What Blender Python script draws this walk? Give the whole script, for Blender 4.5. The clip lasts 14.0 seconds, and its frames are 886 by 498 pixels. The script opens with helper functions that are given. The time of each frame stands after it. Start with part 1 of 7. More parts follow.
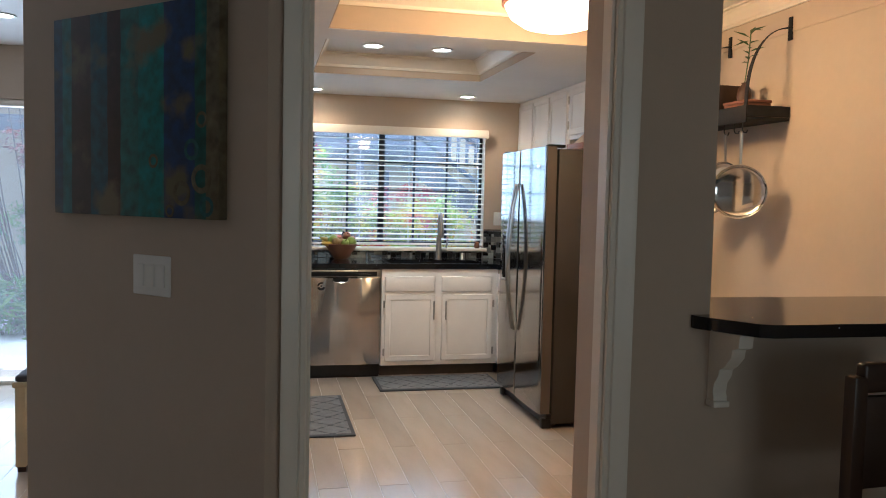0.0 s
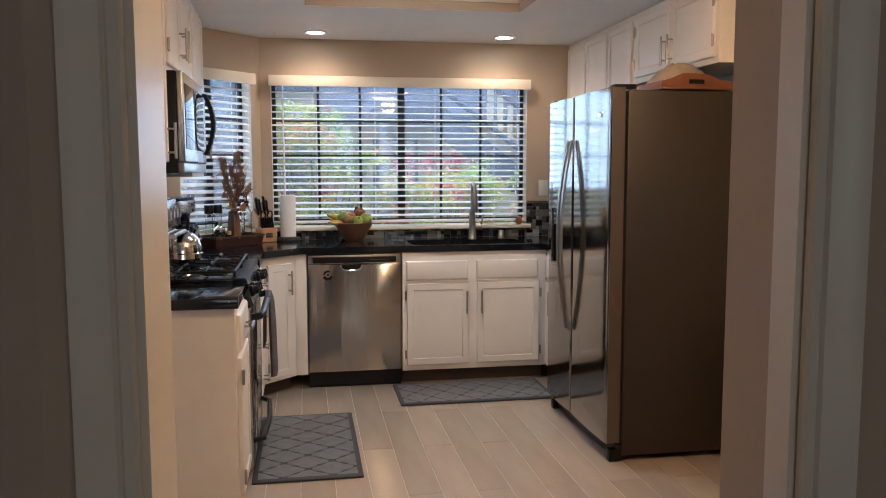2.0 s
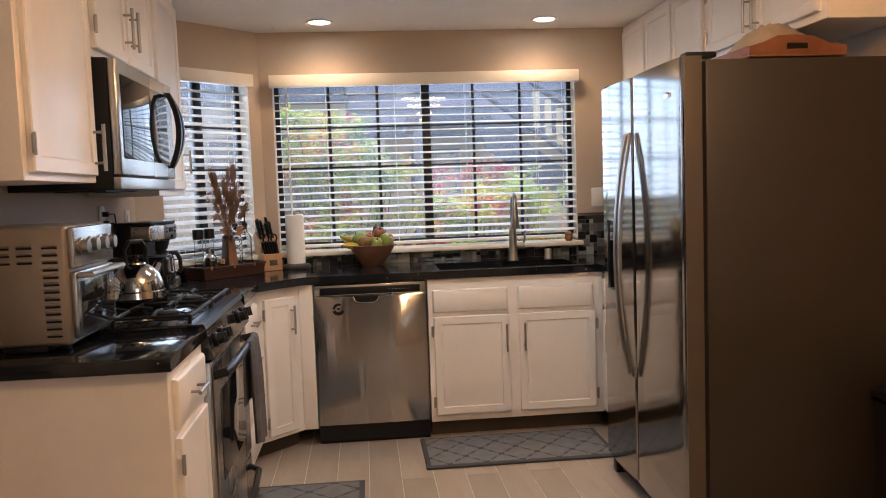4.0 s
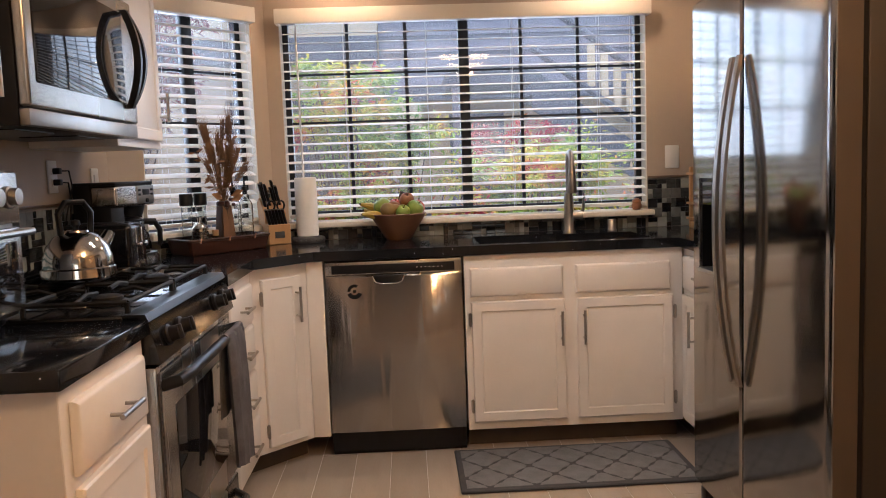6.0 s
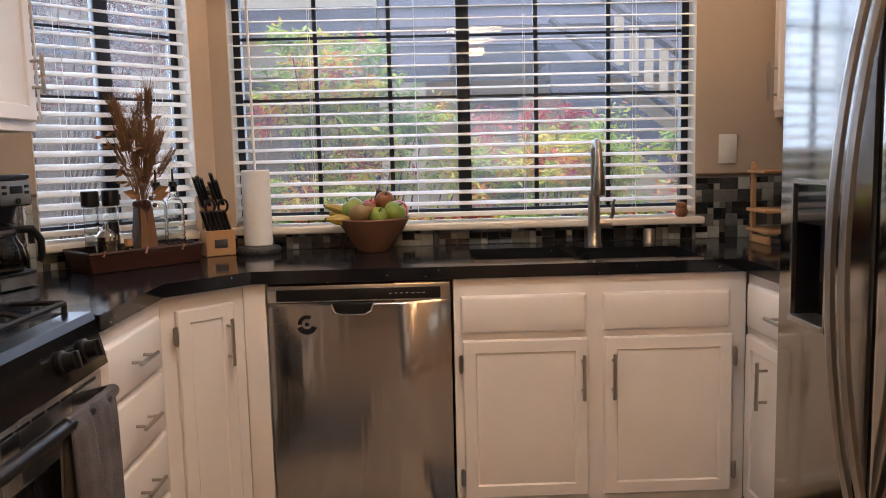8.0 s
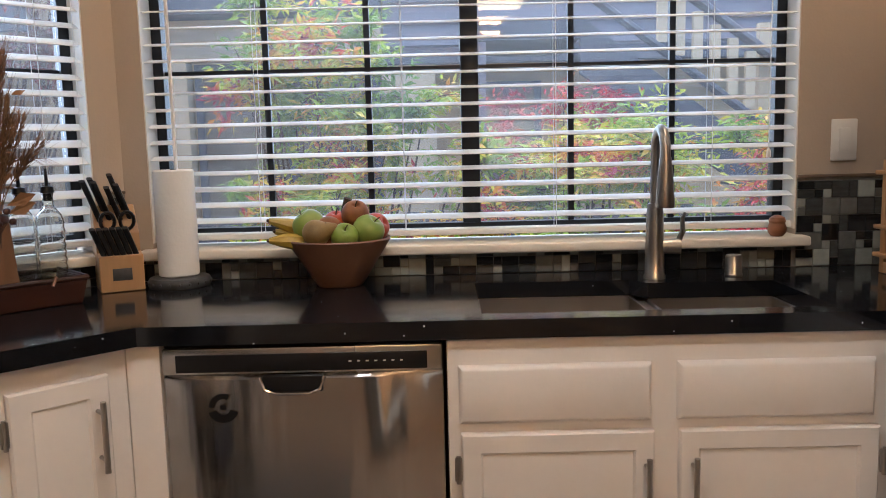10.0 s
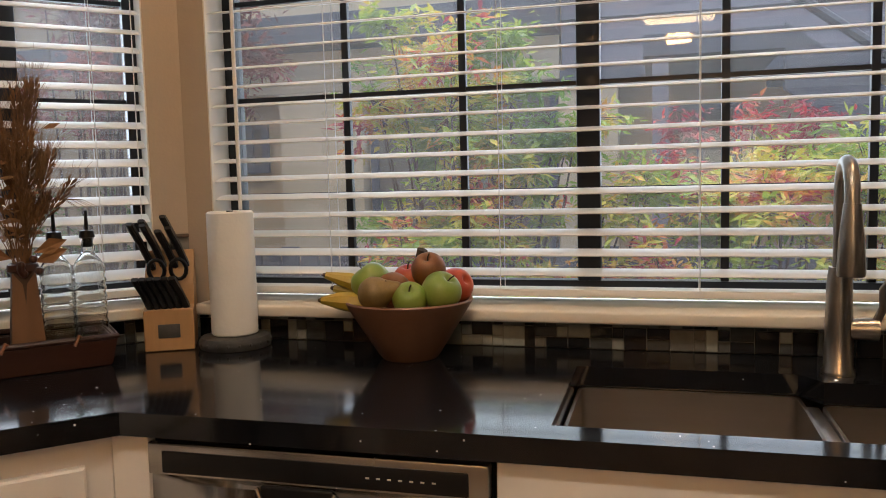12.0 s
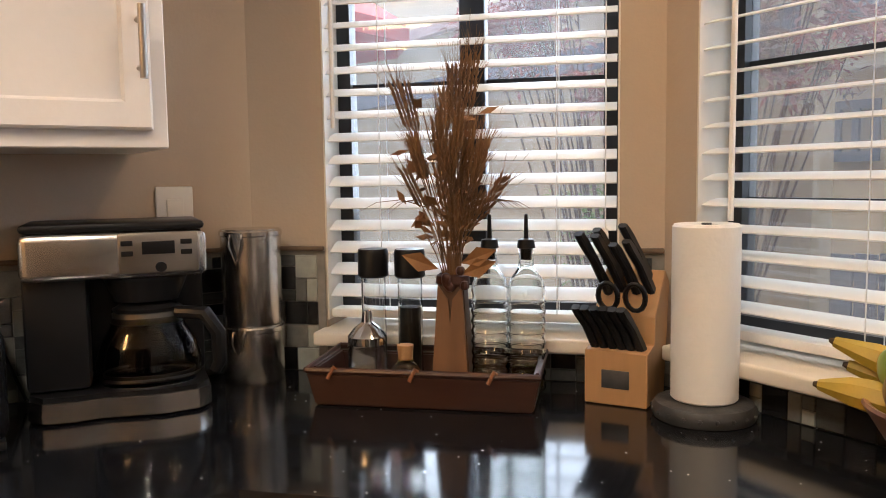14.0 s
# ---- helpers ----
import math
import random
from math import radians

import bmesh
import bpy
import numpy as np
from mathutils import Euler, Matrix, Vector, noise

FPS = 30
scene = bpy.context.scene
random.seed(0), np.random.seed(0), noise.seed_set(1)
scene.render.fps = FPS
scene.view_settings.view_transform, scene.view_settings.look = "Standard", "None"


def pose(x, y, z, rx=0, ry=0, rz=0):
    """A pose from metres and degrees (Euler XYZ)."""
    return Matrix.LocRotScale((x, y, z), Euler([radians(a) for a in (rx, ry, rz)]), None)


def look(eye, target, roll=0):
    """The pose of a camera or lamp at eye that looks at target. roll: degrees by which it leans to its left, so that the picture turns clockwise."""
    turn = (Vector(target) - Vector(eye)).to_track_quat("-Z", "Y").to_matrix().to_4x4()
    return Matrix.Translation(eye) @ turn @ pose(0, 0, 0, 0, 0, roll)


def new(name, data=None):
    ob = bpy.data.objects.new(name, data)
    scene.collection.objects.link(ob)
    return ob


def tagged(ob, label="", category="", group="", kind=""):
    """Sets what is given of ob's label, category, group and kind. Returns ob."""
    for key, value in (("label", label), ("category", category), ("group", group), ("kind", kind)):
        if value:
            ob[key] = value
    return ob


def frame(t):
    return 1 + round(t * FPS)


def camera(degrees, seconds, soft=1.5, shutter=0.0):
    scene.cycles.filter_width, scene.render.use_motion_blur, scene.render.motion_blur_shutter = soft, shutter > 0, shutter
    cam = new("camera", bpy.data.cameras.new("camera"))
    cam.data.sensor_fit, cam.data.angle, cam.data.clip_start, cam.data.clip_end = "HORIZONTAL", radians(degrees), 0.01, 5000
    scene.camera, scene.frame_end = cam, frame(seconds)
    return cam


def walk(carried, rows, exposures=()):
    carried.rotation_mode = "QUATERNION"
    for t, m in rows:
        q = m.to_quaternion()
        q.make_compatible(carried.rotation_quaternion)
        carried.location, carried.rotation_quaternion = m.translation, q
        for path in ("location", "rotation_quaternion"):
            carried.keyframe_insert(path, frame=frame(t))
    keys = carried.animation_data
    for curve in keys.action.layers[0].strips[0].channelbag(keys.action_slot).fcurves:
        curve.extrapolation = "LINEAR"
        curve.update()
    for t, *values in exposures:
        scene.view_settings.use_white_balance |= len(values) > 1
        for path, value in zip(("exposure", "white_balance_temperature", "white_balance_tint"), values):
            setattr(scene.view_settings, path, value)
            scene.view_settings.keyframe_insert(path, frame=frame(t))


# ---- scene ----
cam = camera(58.3, 14.0, soft=1.0)
PATH = [
    (0, (0.081, -0.227, 1.432), (0.523, 1.719, 1.307), 1.3),
    (0.5, (0.13, 0.088, 1.442), (0.587, 2.031, 1.32), -0.1),
    (1, (0.237, 0.375, 1.412), (0.695, 2.317, 1.276), 0.1),
    (1.5, (0.342, 0.643, 1.411), (0.716, 2.601, 1.249), 0.8),
    (2, (0.393, 0.941, 1.39), (0.733, 2.902, 1.195), -0.1),
    (2.5, (0.452, 1.15, 1.352), (0.781, 3.112, 1.15), 0.0),
    (3, (0.586, 1.356, 1.352), (0.839, 3.332, 1.174), 0.7),
    (3.5, (0.659, 1.562, 1.343), (0.878, 3.544, 1.198), -0.5),
    (4, (0.683, 1.786, 1.348), (0.877, 3.771, 1.198), -2.0),
    (4.2, (0.702, 1.857, 1.338), (0.86, 3.845, 1.177), -2.0),
    (6.3, (0.808, 2.705, 1.242), (0.866, 4.694, 1.043), -1.9),
    (6.5, (0.85, 2.783, 1.243), (0.871, 4.775, 1.063), -1.4),
    (7, (0.858, 3.001, 1.238), (0.829, 4.992, 1.052), -1.1),
    (7.5, (0.856, 3.22, 1.272), (0.904, 5.209, 1.068), -2.2),
    (8, (0.921, 3.454, 1.265), (0.962, 5.44, 1.033), -1.4),
    (8.2, (0.954, 3.56, 1.26), (0.951, 5.547, 1.029), -0.9),
    (10.3, (1.008, 4.48, 1.266), (0.997, 6.465, 1.019), -1.6),
    (10.5, (0.985, 4.555, 1.278), (0.99, 6.542, 1.055), -2.5),
    (11, (1.005, 4.678, 1.294), (1.014, 6.671, 1.129), -2.7),
    (11.5, (1.163, 4.776, 1.296), (0.913, 6.754, 1.142), -0.6),
    (12, (1.24, 4.86, 1.291), (0.714, 6.781, 1.117), -1.4),
    (12.5, (1.222, 5.02, 1.301), (0.458, 6.86, 1.133), -2.3),
    (13, (1.221, 5.157, 1.296), (0.126, 6.823, 1.134), -1.9),
    (13.5, (1.213, 5.328, 1.295), (-0.214, 6.722, 1.161), -0.7),
    (14, (1.129, 5.472, 1.31), (-0.556, 6.534, 1.13), -0.8),
]

walk(cam, [(t, look(eye, target, roll)) for t, eye, target, roll in PATH],
     [(0.0, 1.6, 4500, 1), (1.2, 1.5, 4600, 4), (3.0, 1.28, 4950, 9), (4.0, 1.4, 5200, 11), (7.0, 1.28, 5400, 14), (8.0, 1.25, 5400, 14), (10.3, 1.15, 5050, 9), (11.0, 0.82, 5450, 10), (11.5, 0.79, 5750, 11), (12.0, 0.78, 5900, 10), (13.5, 1.12, 5850, 10), (14.0, 1.5, 5700, 10)])

# ---- light ----
world = bpy.data.worlds.new("sky")
scene.world = world
world.use_nodes = True
wn, wl = world.node_tree.nodes, world.node_tree.links
sky = wn.new("ShaderNodeTexSky")
sky.sky_type, sky.sun_disc = "NISHITA", False
sky.sun_elevation, sky.sun_rotation = radians(72), radians(347)
sky.air_density, sky.dust_density = 1.0, 3.0
wl.new(sky.outputs[0], wn["Background"].inputs[0])
wn["Background"].inputs[1].default_value = 0.15

sun_data = bpy.data.lights.new("sun", "SUN")
sun_data.energy, sun_data.angle, sun_data.color = 4.4, radians(110), (1.0, 0.94, 0.85)
sun_ob = new("sun", sun_data)
sun_ob.matrix_world = look((0, 11, 14), (1, 6.5, 0))

WARM = (1.0, 0.80, 0.58)


def spot(name, x, y, z, power, color=WARM, cone=110, size=0.05):
    d = bpy.data.lights.new(name, "SPOT")
    d.energy, d.color, d.spot_size, d.spot_blend, d.shadow_soft_size = power, color, radians(cone), 0.6, size
    ob = new(name, d)
    ob.matrix_world = pose(x, y, z)
    return ob


def bulb(name, x, y, z, power, color=WARM, size=0.08):
    d = bpy.data.lights.new(name, "POINT")
    d.energy, d.color, d.shadow_soft_size = power, color, size
    ob = new(name, d)
    ob.matrix_world = pose(x, y, z)
    return ob


def area_light(name, m, w, h, power, color=(0.92, 0.96, 1.0)):
    d = bpy.data.lights.new(name, "AREA")
    d.shape, d.size, d.size_y, d.energy, d.color = "RECTANGLE", w, h, power, color
    ob = new(name, d)
    ob.matrix_world = m
    return ob


spot("downlight_lamp", 0.48, 6.33, 2.285, 6, (1.0, 0.60, 0.29), cone=150)
spot("downlight_lamp", 1.755, 6.33, 2.285, 6, (1.0, 0.60, 0.29), cone=150)
spot("downlight_lamp", 0.787, 5.12, 2.42, 12.5, cone=140)
spot("downlight_lamp", 1.255, 5.11, 2.42, 12.5, cone=140)
spot("downlight_lamp", -1.43, 5.0, 2.44, 8, cone=130)
bulb("dome_lamp", 1.36, 3.2, 2.14, 9.0, (1.0, 0.46, 0.14))
# daylight in the two window openings and the patio door, then an added hall fill
area_light("window_daylight", look((1.085, 7.02, 1.66), (1.085, 6.2, 1.16)), 1.7, 0.95, 6.5, (0.86, 0.94, 1.0))
area_light("window_daylight", look((-0.41, 6.57, 1.64), (0.17, 5.99, 1.16)), 0.5, 0.95, 3.6, (0.86, 0.94, 1.0))
area_light("patio_daylight", look((-2.1, 6.35, 1.2), (-2.1, 4.0, 0.9)), 2.2, 1.9, 22, (1.0, 0.95, 0.90))
# unseen soft fill lamp, added to brighten the hall
area_light("hall_fill", look((1.7, -2.85, 1.4), (0.4, 1.5, 1.0)), 1.6, 1.2, 5.8, (1.0, 0.86, 0.62))

# ---- materials ----


def material(name, color=(0.5, 0.5, 0.5), rough=0.5, metal=0.0, vary=0.0, scale=8.0, fine=0.0, bump=0.0, bump_scale=200.0,
             color2=None, spec=0.5, coat=0.0, rand=0.0, aniso=0.0, turn=0.0, stretch=(1, 1, 1), rough_vary=0.0):
    """A principled material with coarse and fine colour variation, bump and roughness variation."""
    m = bpy.data.materials.new(name)
    m.use_nodes = True
    n, l = m.node_tree.nodes, m.node_tree.links
    b = n["Principled BSDF"]
    b.inputs["Roughness"].default_value, b.inputs["Metallic"].default_value = rough, metal
    b.inputs["Specular IOR Level"].default_value = spec
    b.inputs["Coat Weight"].default_value = coat
    b.inputs["Anisotropic"].default_value = aniso
    b.inputs["Anisotropic Rotation"].default_value = turn
    b.inputs["Base Color"].default_value = (*color, 1)
    tc = n.new("ShaderNodeTexCoord")
    mp = n.new("ShaderNodeMapping")
    mp.inputs["Scale"].default_value = stretch
    l.new(tc.outputs["Object"], mp.inputs["Vector"])
    if vary or fine or color2 or rand:
        coarse = n.new("ShaderNodeTexNoise")
        coarse.inputs["Scale"].default_value, coarse.inputs["Detail"].default_value = scale, 5
        l.new(mp.outputs[0], coarse.inputs["Vector"])
        grain = n.new("ShaderNodeTexNoise")
        grain.inputs["Scale"].default_value, grain.inputs["Detail"].default_value = scale * 14, 4
        l.new(mp.outputs[0], grain.inputs["Vector"])
        mix = n.new("ShaderNodeMix")
        mix.data_type = "RGBA"
        other = color2 or tuple(c * (1 - vary) for c in color)
        mix.inputs[6].default_value, mix.inputs[7].default_value = (*color, 1), (*other, 1)
        ramp = n.new("ShaderNodeMapRange")
        ramp.inputs[1].default_value, ramp.inputs[2].default_value = 0.35, 0.65
        l.new(coarse.outputs[0], ramp.inputs[0])
        l.new(ramp.outputs[0], mix.inputs[0])
        hsv = n.new("ShaderNodeHueSaturation")
        l.new(mix.outputs[2], hsv.inputs["Color"])
        val = n.new("ShaderNodeMath")
        val.operation, val.inputs[1].default_value, val.inputs[2].default_value = "MULTIPLY_ADD", 2 * fine, 1 - fine
        l.new(grain.outputs[0], val.inputs[0])
        last = val
        if rand:
            info = n.new("ShaderNodeObjectInfo")
            r = n.new("ShaderNodeMath")
            r.operation, r.inputs[1].default_value, r.inputs[2].default_value = "MULTIPLY_ADD", 2 * rand, -rand
            l.new(info.outputs["Random"], r.inputs[0])
            add = n.new("ShaderNodeMath")
            add.operation = "ADD"
            l.new(val.outputs[0], add.inputs[0]), l.new(r.outputs[0], add.inputs[1])
            last = add
        l.new(last.outputs[0], hsv.inputs["Value"])
        l.new(hsv.outputs[0], b.inputs["Base Color"])
        if rough_vary:
            rv = n.new("ShaderNodeMath")
            rv.operation, rv.inputs[1].default_value, rv.inputs[2].default_value = "MULTIPLY_ADD", rough_vary, rough - rough_vary / 2
            l.new(coarse.outputs[0], rv.inputs[0])
            l.new(rv.outputs[0], b.inputs["Roughness"])
    if bump:
        bn = n.new("ShaderNodeTexNoise")
        bn.inputs["Scale"].default_value, bn.inputs["Detail"].default_value = bump_scale, 3
        l.new(mp.outputs[0], bn.inputs["Vector"])
        bp = n.new("ShaderNodeBump")
        bp.inputs["Strength"].default_value, bp.inputs["Distance"].default_value = bump, 0.004
        l.new(bn.outputs[0], bp.inputs["Height"])
        l.new(bp.outputs[0], b.inputs["Normal"])
    return m


def glowing(name, color, strength):
    m = material(name, color, 0.4)
    b = m.node_tree.nodes["Principled BSDF"]
    b.inputs["Emission Color"].default_value, b.inputs["Emission Strength"].default_value = (*color, 1), strength
    return m


def glass(name, color=(1, 1, 1), rough=0.0, ior=1.45):
    m = material(name, color, rough)
    b = m.node_tree.nodes["Principled BSDF"]
    b.inputs["Transmission Weight"].default_value, b.inputs["IOR"].default_value = 1.0, ior
    return m


def pane_glass(name):
    """Thin window glass: clear, with a faint mirror image."""
    m = bpy.data.materials.new(name)
    m.use_nodes = True
    n, l = m.node_tree.nodes, m.node_tree.links
    n.remove(n["Principled BSDF"])
    t, g, f, mx = n.new("ShaderNodeBsdfTransparent"), n.new("ShaderNodeBsdfGlossy"), n.new("ShaderNodeFresnel"), n.new("ShaderNodeMixShader")
    g.inputs["Roughness"].default_value = 0.0
    # two sheets of glass send back more than one would
    f.inputs[0].default_value = 1.6
    l.new(f.outputs[0], mx.inputs[0]), l.new(t.outputs[0], mx.inputs[1]), l.new(g.outputs[0], mx.inputs[2])
    # a thin pale film mixed in to imitate the bright veil on the glass
    d, tr = n.new("ShaderNodeBsdfDiffuse"), n.new("ShaderNodeBsdfTranslucent")
    half, film = n.new("ShaderNodeMixShader"), n.new("ShaderNodeMixShader")
    for s in (d, tr):
        s.inputs[0].default_value = (0.9, 0.9, 0.92, 1)
    tc, no, k = n.new("ShaderNodeTexCoord"), n.new("ShaderNodeTexNoise"), n.new("ShaderNodeMapRange")
    no.inputs["Scale"].default_value = 5.0
    k.inputs[3].default_value, k.inputs[4].default_value = 0.015, 0.05
    l.new(tc.outputs["Object"], no.inputs["Vector"]), l.new(no.outputs[0], k.inputs[0]), l.new(k.outputs[0], film.inputs[0])
    half.inputs[0].default_value = 0.7
    l.new(d.outputs[0], half.inputs[1]), l.new(tr.outputs[0], half.inputs[2])
    l.new(mx.outputs[0], film.inputs[1]), l.new(half.outputs[0], film.inputs[2])
    l.new(film.outputs[0], n["Material Output"].inputs[0])
    return m


def quartz(name):
    """Black polished stone with small bright flecks."""
    m = material(name, (0.010, 0.011, 0.014), 0.10, vary=0.5, scale=30, fine=0.3, spec=0.5, rough_vary=0.06)
    n, l = m.node_tree.nodes, m.node_tree.links
    b = n["Principled BSDF"]
    tc = n.new("ShaderNodeTexCoord")
    v = n.new("ShaderNodeTexVoronoi")
    v.inputs["Scale"].default_value = 48
    l.new(tc.outputs["Object"], v.inputs["Vector"])
    c = n.new("ShaderNodeMath")
    c.operation, c.inputs[1].default_value = "LESS_THAN", 0.085
    l.new(v.outputs["Distance"], c.inputs[0])
    sep = n.new("ShaderNodeSeparateColor")
    l.new(v.outputs["Color"], sep.inputs[0])
    k = n.new("ShaderNodeMath")
    k.operation, k.inputs[1].default_value = "GREATER_THAN", 0.72
    l.new(sep.outputs[0], k.inputs[0])
    p = n.new("ShaderNodeMath")
    p.operation = "MULTIPLY"
    l.new(c.outputs[0], p.inputs[0]), l.new(k.outputs[0], p.inputs[1])
    mix = n.new("ShaderNodeMix")
    mix.data_type = "RGBA"
    mix.inputs[7].default_value = (0.90, 0.90, 0.88, 1)
    old = b.inputs["Base Color"].links[0].from_socket
    l.new(old, mix.inputs[6]), l.new(p.outputs[0], mix.inputs[0]), l.new(mix.outputs[2], b.inputs["Base Color"])
    return m


def banded(name, colors, width, axis=0, rough=0.5, wobble=0.02, bump=0.2, patch=None):
    """Painted stripes of several colours side by side, with rubbed edges."""
    m = bpy.data.materials.new(name)
    m.use_nodes = True
    n, l = m.node_tree.nodes, m.node_tree.links
    b = n["Principled BSDF"]
    b.inputs["Roughness"].default_value = rough
    tc = n.new("ShaderNodeTexCoord")
    sep = n.new("ShaderNodeSeparateXYZ")
    l.new(tc.outputs["Object"], sep.inputs[0])
    no = n.new("ShaderNodeTexNoise")
    no.inputs["Scale"].default_value, no.inputs["Detail"].default_value = 9, 6
    l.new(tc.outputs["Object"], no.inputs["Vector"])
    w = n.new("ShaderNodeMath")
    w.operation, w.inputs[1].default_value = "MULTIPLY_ADD", wobble
    l.new(no.outputs[0], w.inputs[0]), l.new(sep.outputs[axis], w.inputs[2])
    sc = n.new("ShaderNodeMath")
    sc.operation, sc.inputs[1].default_value = "DIVIDE", width
    l.new(w.outputs[0], sc.inputs[0])
    ramp = n.new("ShaderNodeValToRGB")
    ramp.color_ramp.interpolation = "CONSTANT"
    e = ramp.color_ramp.elements
    while len(e) < len(colors):
        e.new(0.5)
    for el, (p, c) in zip(e, colors):
        el.position, el.color = p, (*c, 1)
    l.new(sc.outputs[0], ramp.inputs[0])
    no2 = n.new("ShaderNodeTexNoise")
    no2.inputs["Scale"].default_value, no2.inputs["Detail"].default_value = 26, 8
    l.new(tc.outputs["Object"], no2.inputs["Vector"])
    mr = n.new("ShaderNodeMapRange")
    mr.inputs[1].default_value, mr.inputs[2].default_value, mr.inputs[3].default_value, mr.inputs[4].default_value = 0.3, 0.75, 0.35, 1.15
    l.new(no2.outputs[0], mr.inputs[0])
    hsv = n.new("ShaderNodeHueSaturation")
    l.new(ramp.outputs[0], hsv.inputs["Color"]), l.new(mr.outputs[0], hsv.inputs["Value"])
    out = hsv.outputs[0]
    if patch:
        no3 = n.new("ShaderNodeTexNoise")
        no3.inputs["Scale"].default_value, no3.inputs["Detail"].default_value = 5.5, 9
        l.new(tc.outputs["Object"], no3.inputs["Vector"])
        th = n.new("ShaderNodeMapRange")
        th.inputs[1].default_value, th.inputs[2].default_value = 0.56, 0.66
        l.new(no3.outputs[0], th.inputs[0])
        pm = n.new("ShaderNodeMix")
        pm.data_type = "RGBA"
        pm.inputs[7].default_value = (*patch, 1)
        l.new(th.outputs[0], pm.inputs[0]), l.new(out, pm.inputs[6])
        out = pm.outputs[2]
    l.new(out, b.inputs["Base Color"])
    bp = n.new("ShaderNodeBump")
    bp.inputs["Strength"].default_value, bp.inputs["Distance"].default_value = bump, 0.003
    l.new(no2.outputs[0], bp.inputs["Height"]), l.new(bp.outputs[0], b.inputs["Normal"])
    return m


WALL = material("greige_wall_paint", (0.50, 0.41, 0.315), 0.65, vary=0.05, scale=2, fine=0.03, bump=0.12, bump_scale=140)
CEIL = material("white_ceiling_paint", (0.80, 0.79, 0.77), 0.7, vary=0.04, scale=3, fine=0.03, bump=0.35, bump_scale=45)
TRIM = material("white_trim_paint", (0.78, 0.73, 0.64), 0.35, vary=0.04, scale=6, fine=0.02, bump=0.03)
CAB = material("white_cabinet_paint", (0.81, 0.77, 0.735), 0.38, vary=0.05, scale=5, fine=0.02, bump=0.05, bump_scale=90)
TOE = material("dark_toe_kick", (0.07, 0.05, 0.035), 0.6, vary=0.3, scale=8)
STONE = quartz("black_quartz")
STEEL = material("brushed_steel", (0.50, 0.49, 0.47), 0.27, 1.0, vary=0.08, scale=3, fine=0.05, bump=0.02, bump_scale=260, stretch=(1, 1, 0.03), aniso=0.5, rough_vary=0.08)
DWSTEEL = material("dishwasher_steel", (0.42, 0.41, 0.40), 0.15, 1.0, vary=0.05, scale=2, fine=0.02, bump=1.0, bump_scale=3.0, stretch=(2.6, 1, 0.25), aniso=0.8, turn=0.25)
FRSTEEL = material("refrigerator_steel", (0.35, 0.345, 0.335), 0.10, 1.0, vary=0.06, scale=2, fine=0.03, bump=0.12, bump_scale=6, stretch=(1, 1, 0.8), rough_vary=0.03)
STEEL_H = material("satin_nickel", (0.42, 0.40, 0.37), 0.30, 1.0, vary=0.1, scale=20)
CHROME = material("polished_chrome", (0.70, 0.69, 0.67), 0.10, 1.0, vary=0.05, scale=10)
SINKST = material("sink_steel", (0.48, 0.44, 0.40), 0.33, 1.0, vary=0.1, scale=4, fine=0.1, stretch=(0.05, 1, 1))
BLACK = material("black_plastic", (0.010, 0.010, 0.011), 0.32, vary=0.3, scale=15, fine=0.1, spec=0.3)
ENAMEL = material("black_enamel", (0.008, 0.008, 0.009), 0.12, vary=0.3, scale=10)
IRON = material("cast_iron", (0.012, 0.012, 0.013), 0.6, spec=0.3, vary=0.4, scale=30, bump=0.3, bump_scale=300)
DARKGLASS = material("dark_glass", (0.012, 0.012, 0.014), 0.04, vary=0.1, scale=4)
FRSIDE = material("fridge_side_paint", (0.034, 0.027, 0.021), 0.45, vary=0.06, scale=4, fine=0.04, bump=0.15, bump_scale=500)
FRAME_B = material("black_window_frame", (0.012, 0.013, 0.016), 0.35, vary=0.2, scale=20)
BLIND = material("white_blind_slat", (0.82, 0.81, 0.79), 0.4, vary=0.04, scale=10, fine=0.02)
PANE = pane_glass("window_pane")
LAMPGLASS = glowing("dome_glass", (1.0, 0.62, 0.27), 8.0)
LED = glowing("downlight_lens", (1.0, 0.80, 0.55), 9.0)
FLOORT = material("wood_look_plank", (0.42, 0.35, 0.29), 0.17, color2=(0.375, 0.31, 0.255), scale=4, fine=0.05, rand=0.09, stretch=(3, 0.5, 1), bump=0.05, bump_scale=60, rough_vary=0.12)
GROUT = material("floor_grout", (0.62, 0.57, 0.51), 0.8, vary=0.2, scale=20)
CARPET = material("hall_floor", (0.30, 0.22, 0.15), 0.4, vary=0.2, scale=6, fine=0.1)


# ---- mesh helpers ----
def box(bm, x0, x1, y0, y1, z0, z1):
    v = [bm.verts.new(p) for p in ((x0, y0, z0), (x1, y0, z0), (x1, y1, z0), (x0, y1, z0), (x0, y0, z1), (x1, y0, z1), (x1, y1, z1), (x0, y1, z1))]
    f = [bm.faces.new([v[i] for i in q]) for q in ((3, 2, 1, 0), (4, 5, 6, 7), (0, 1, 5, 4), (1, 2, 6, 5), (2, 3, 7, 6), (3, 0, 4, 7))]
    return v, f


def rbox(bm, x0, x1, y0, y1, z0, z1, r=0.004, seg=2):
    v, f = box(bm, x0, x1, y0, y1, z0, z1)
    edges = list({e for q in f for e in q.edges})
    bmesh.ops.bevel(bm, geom=edges, offset=r, segments=seg, profile=0.5, affect="EDGES")


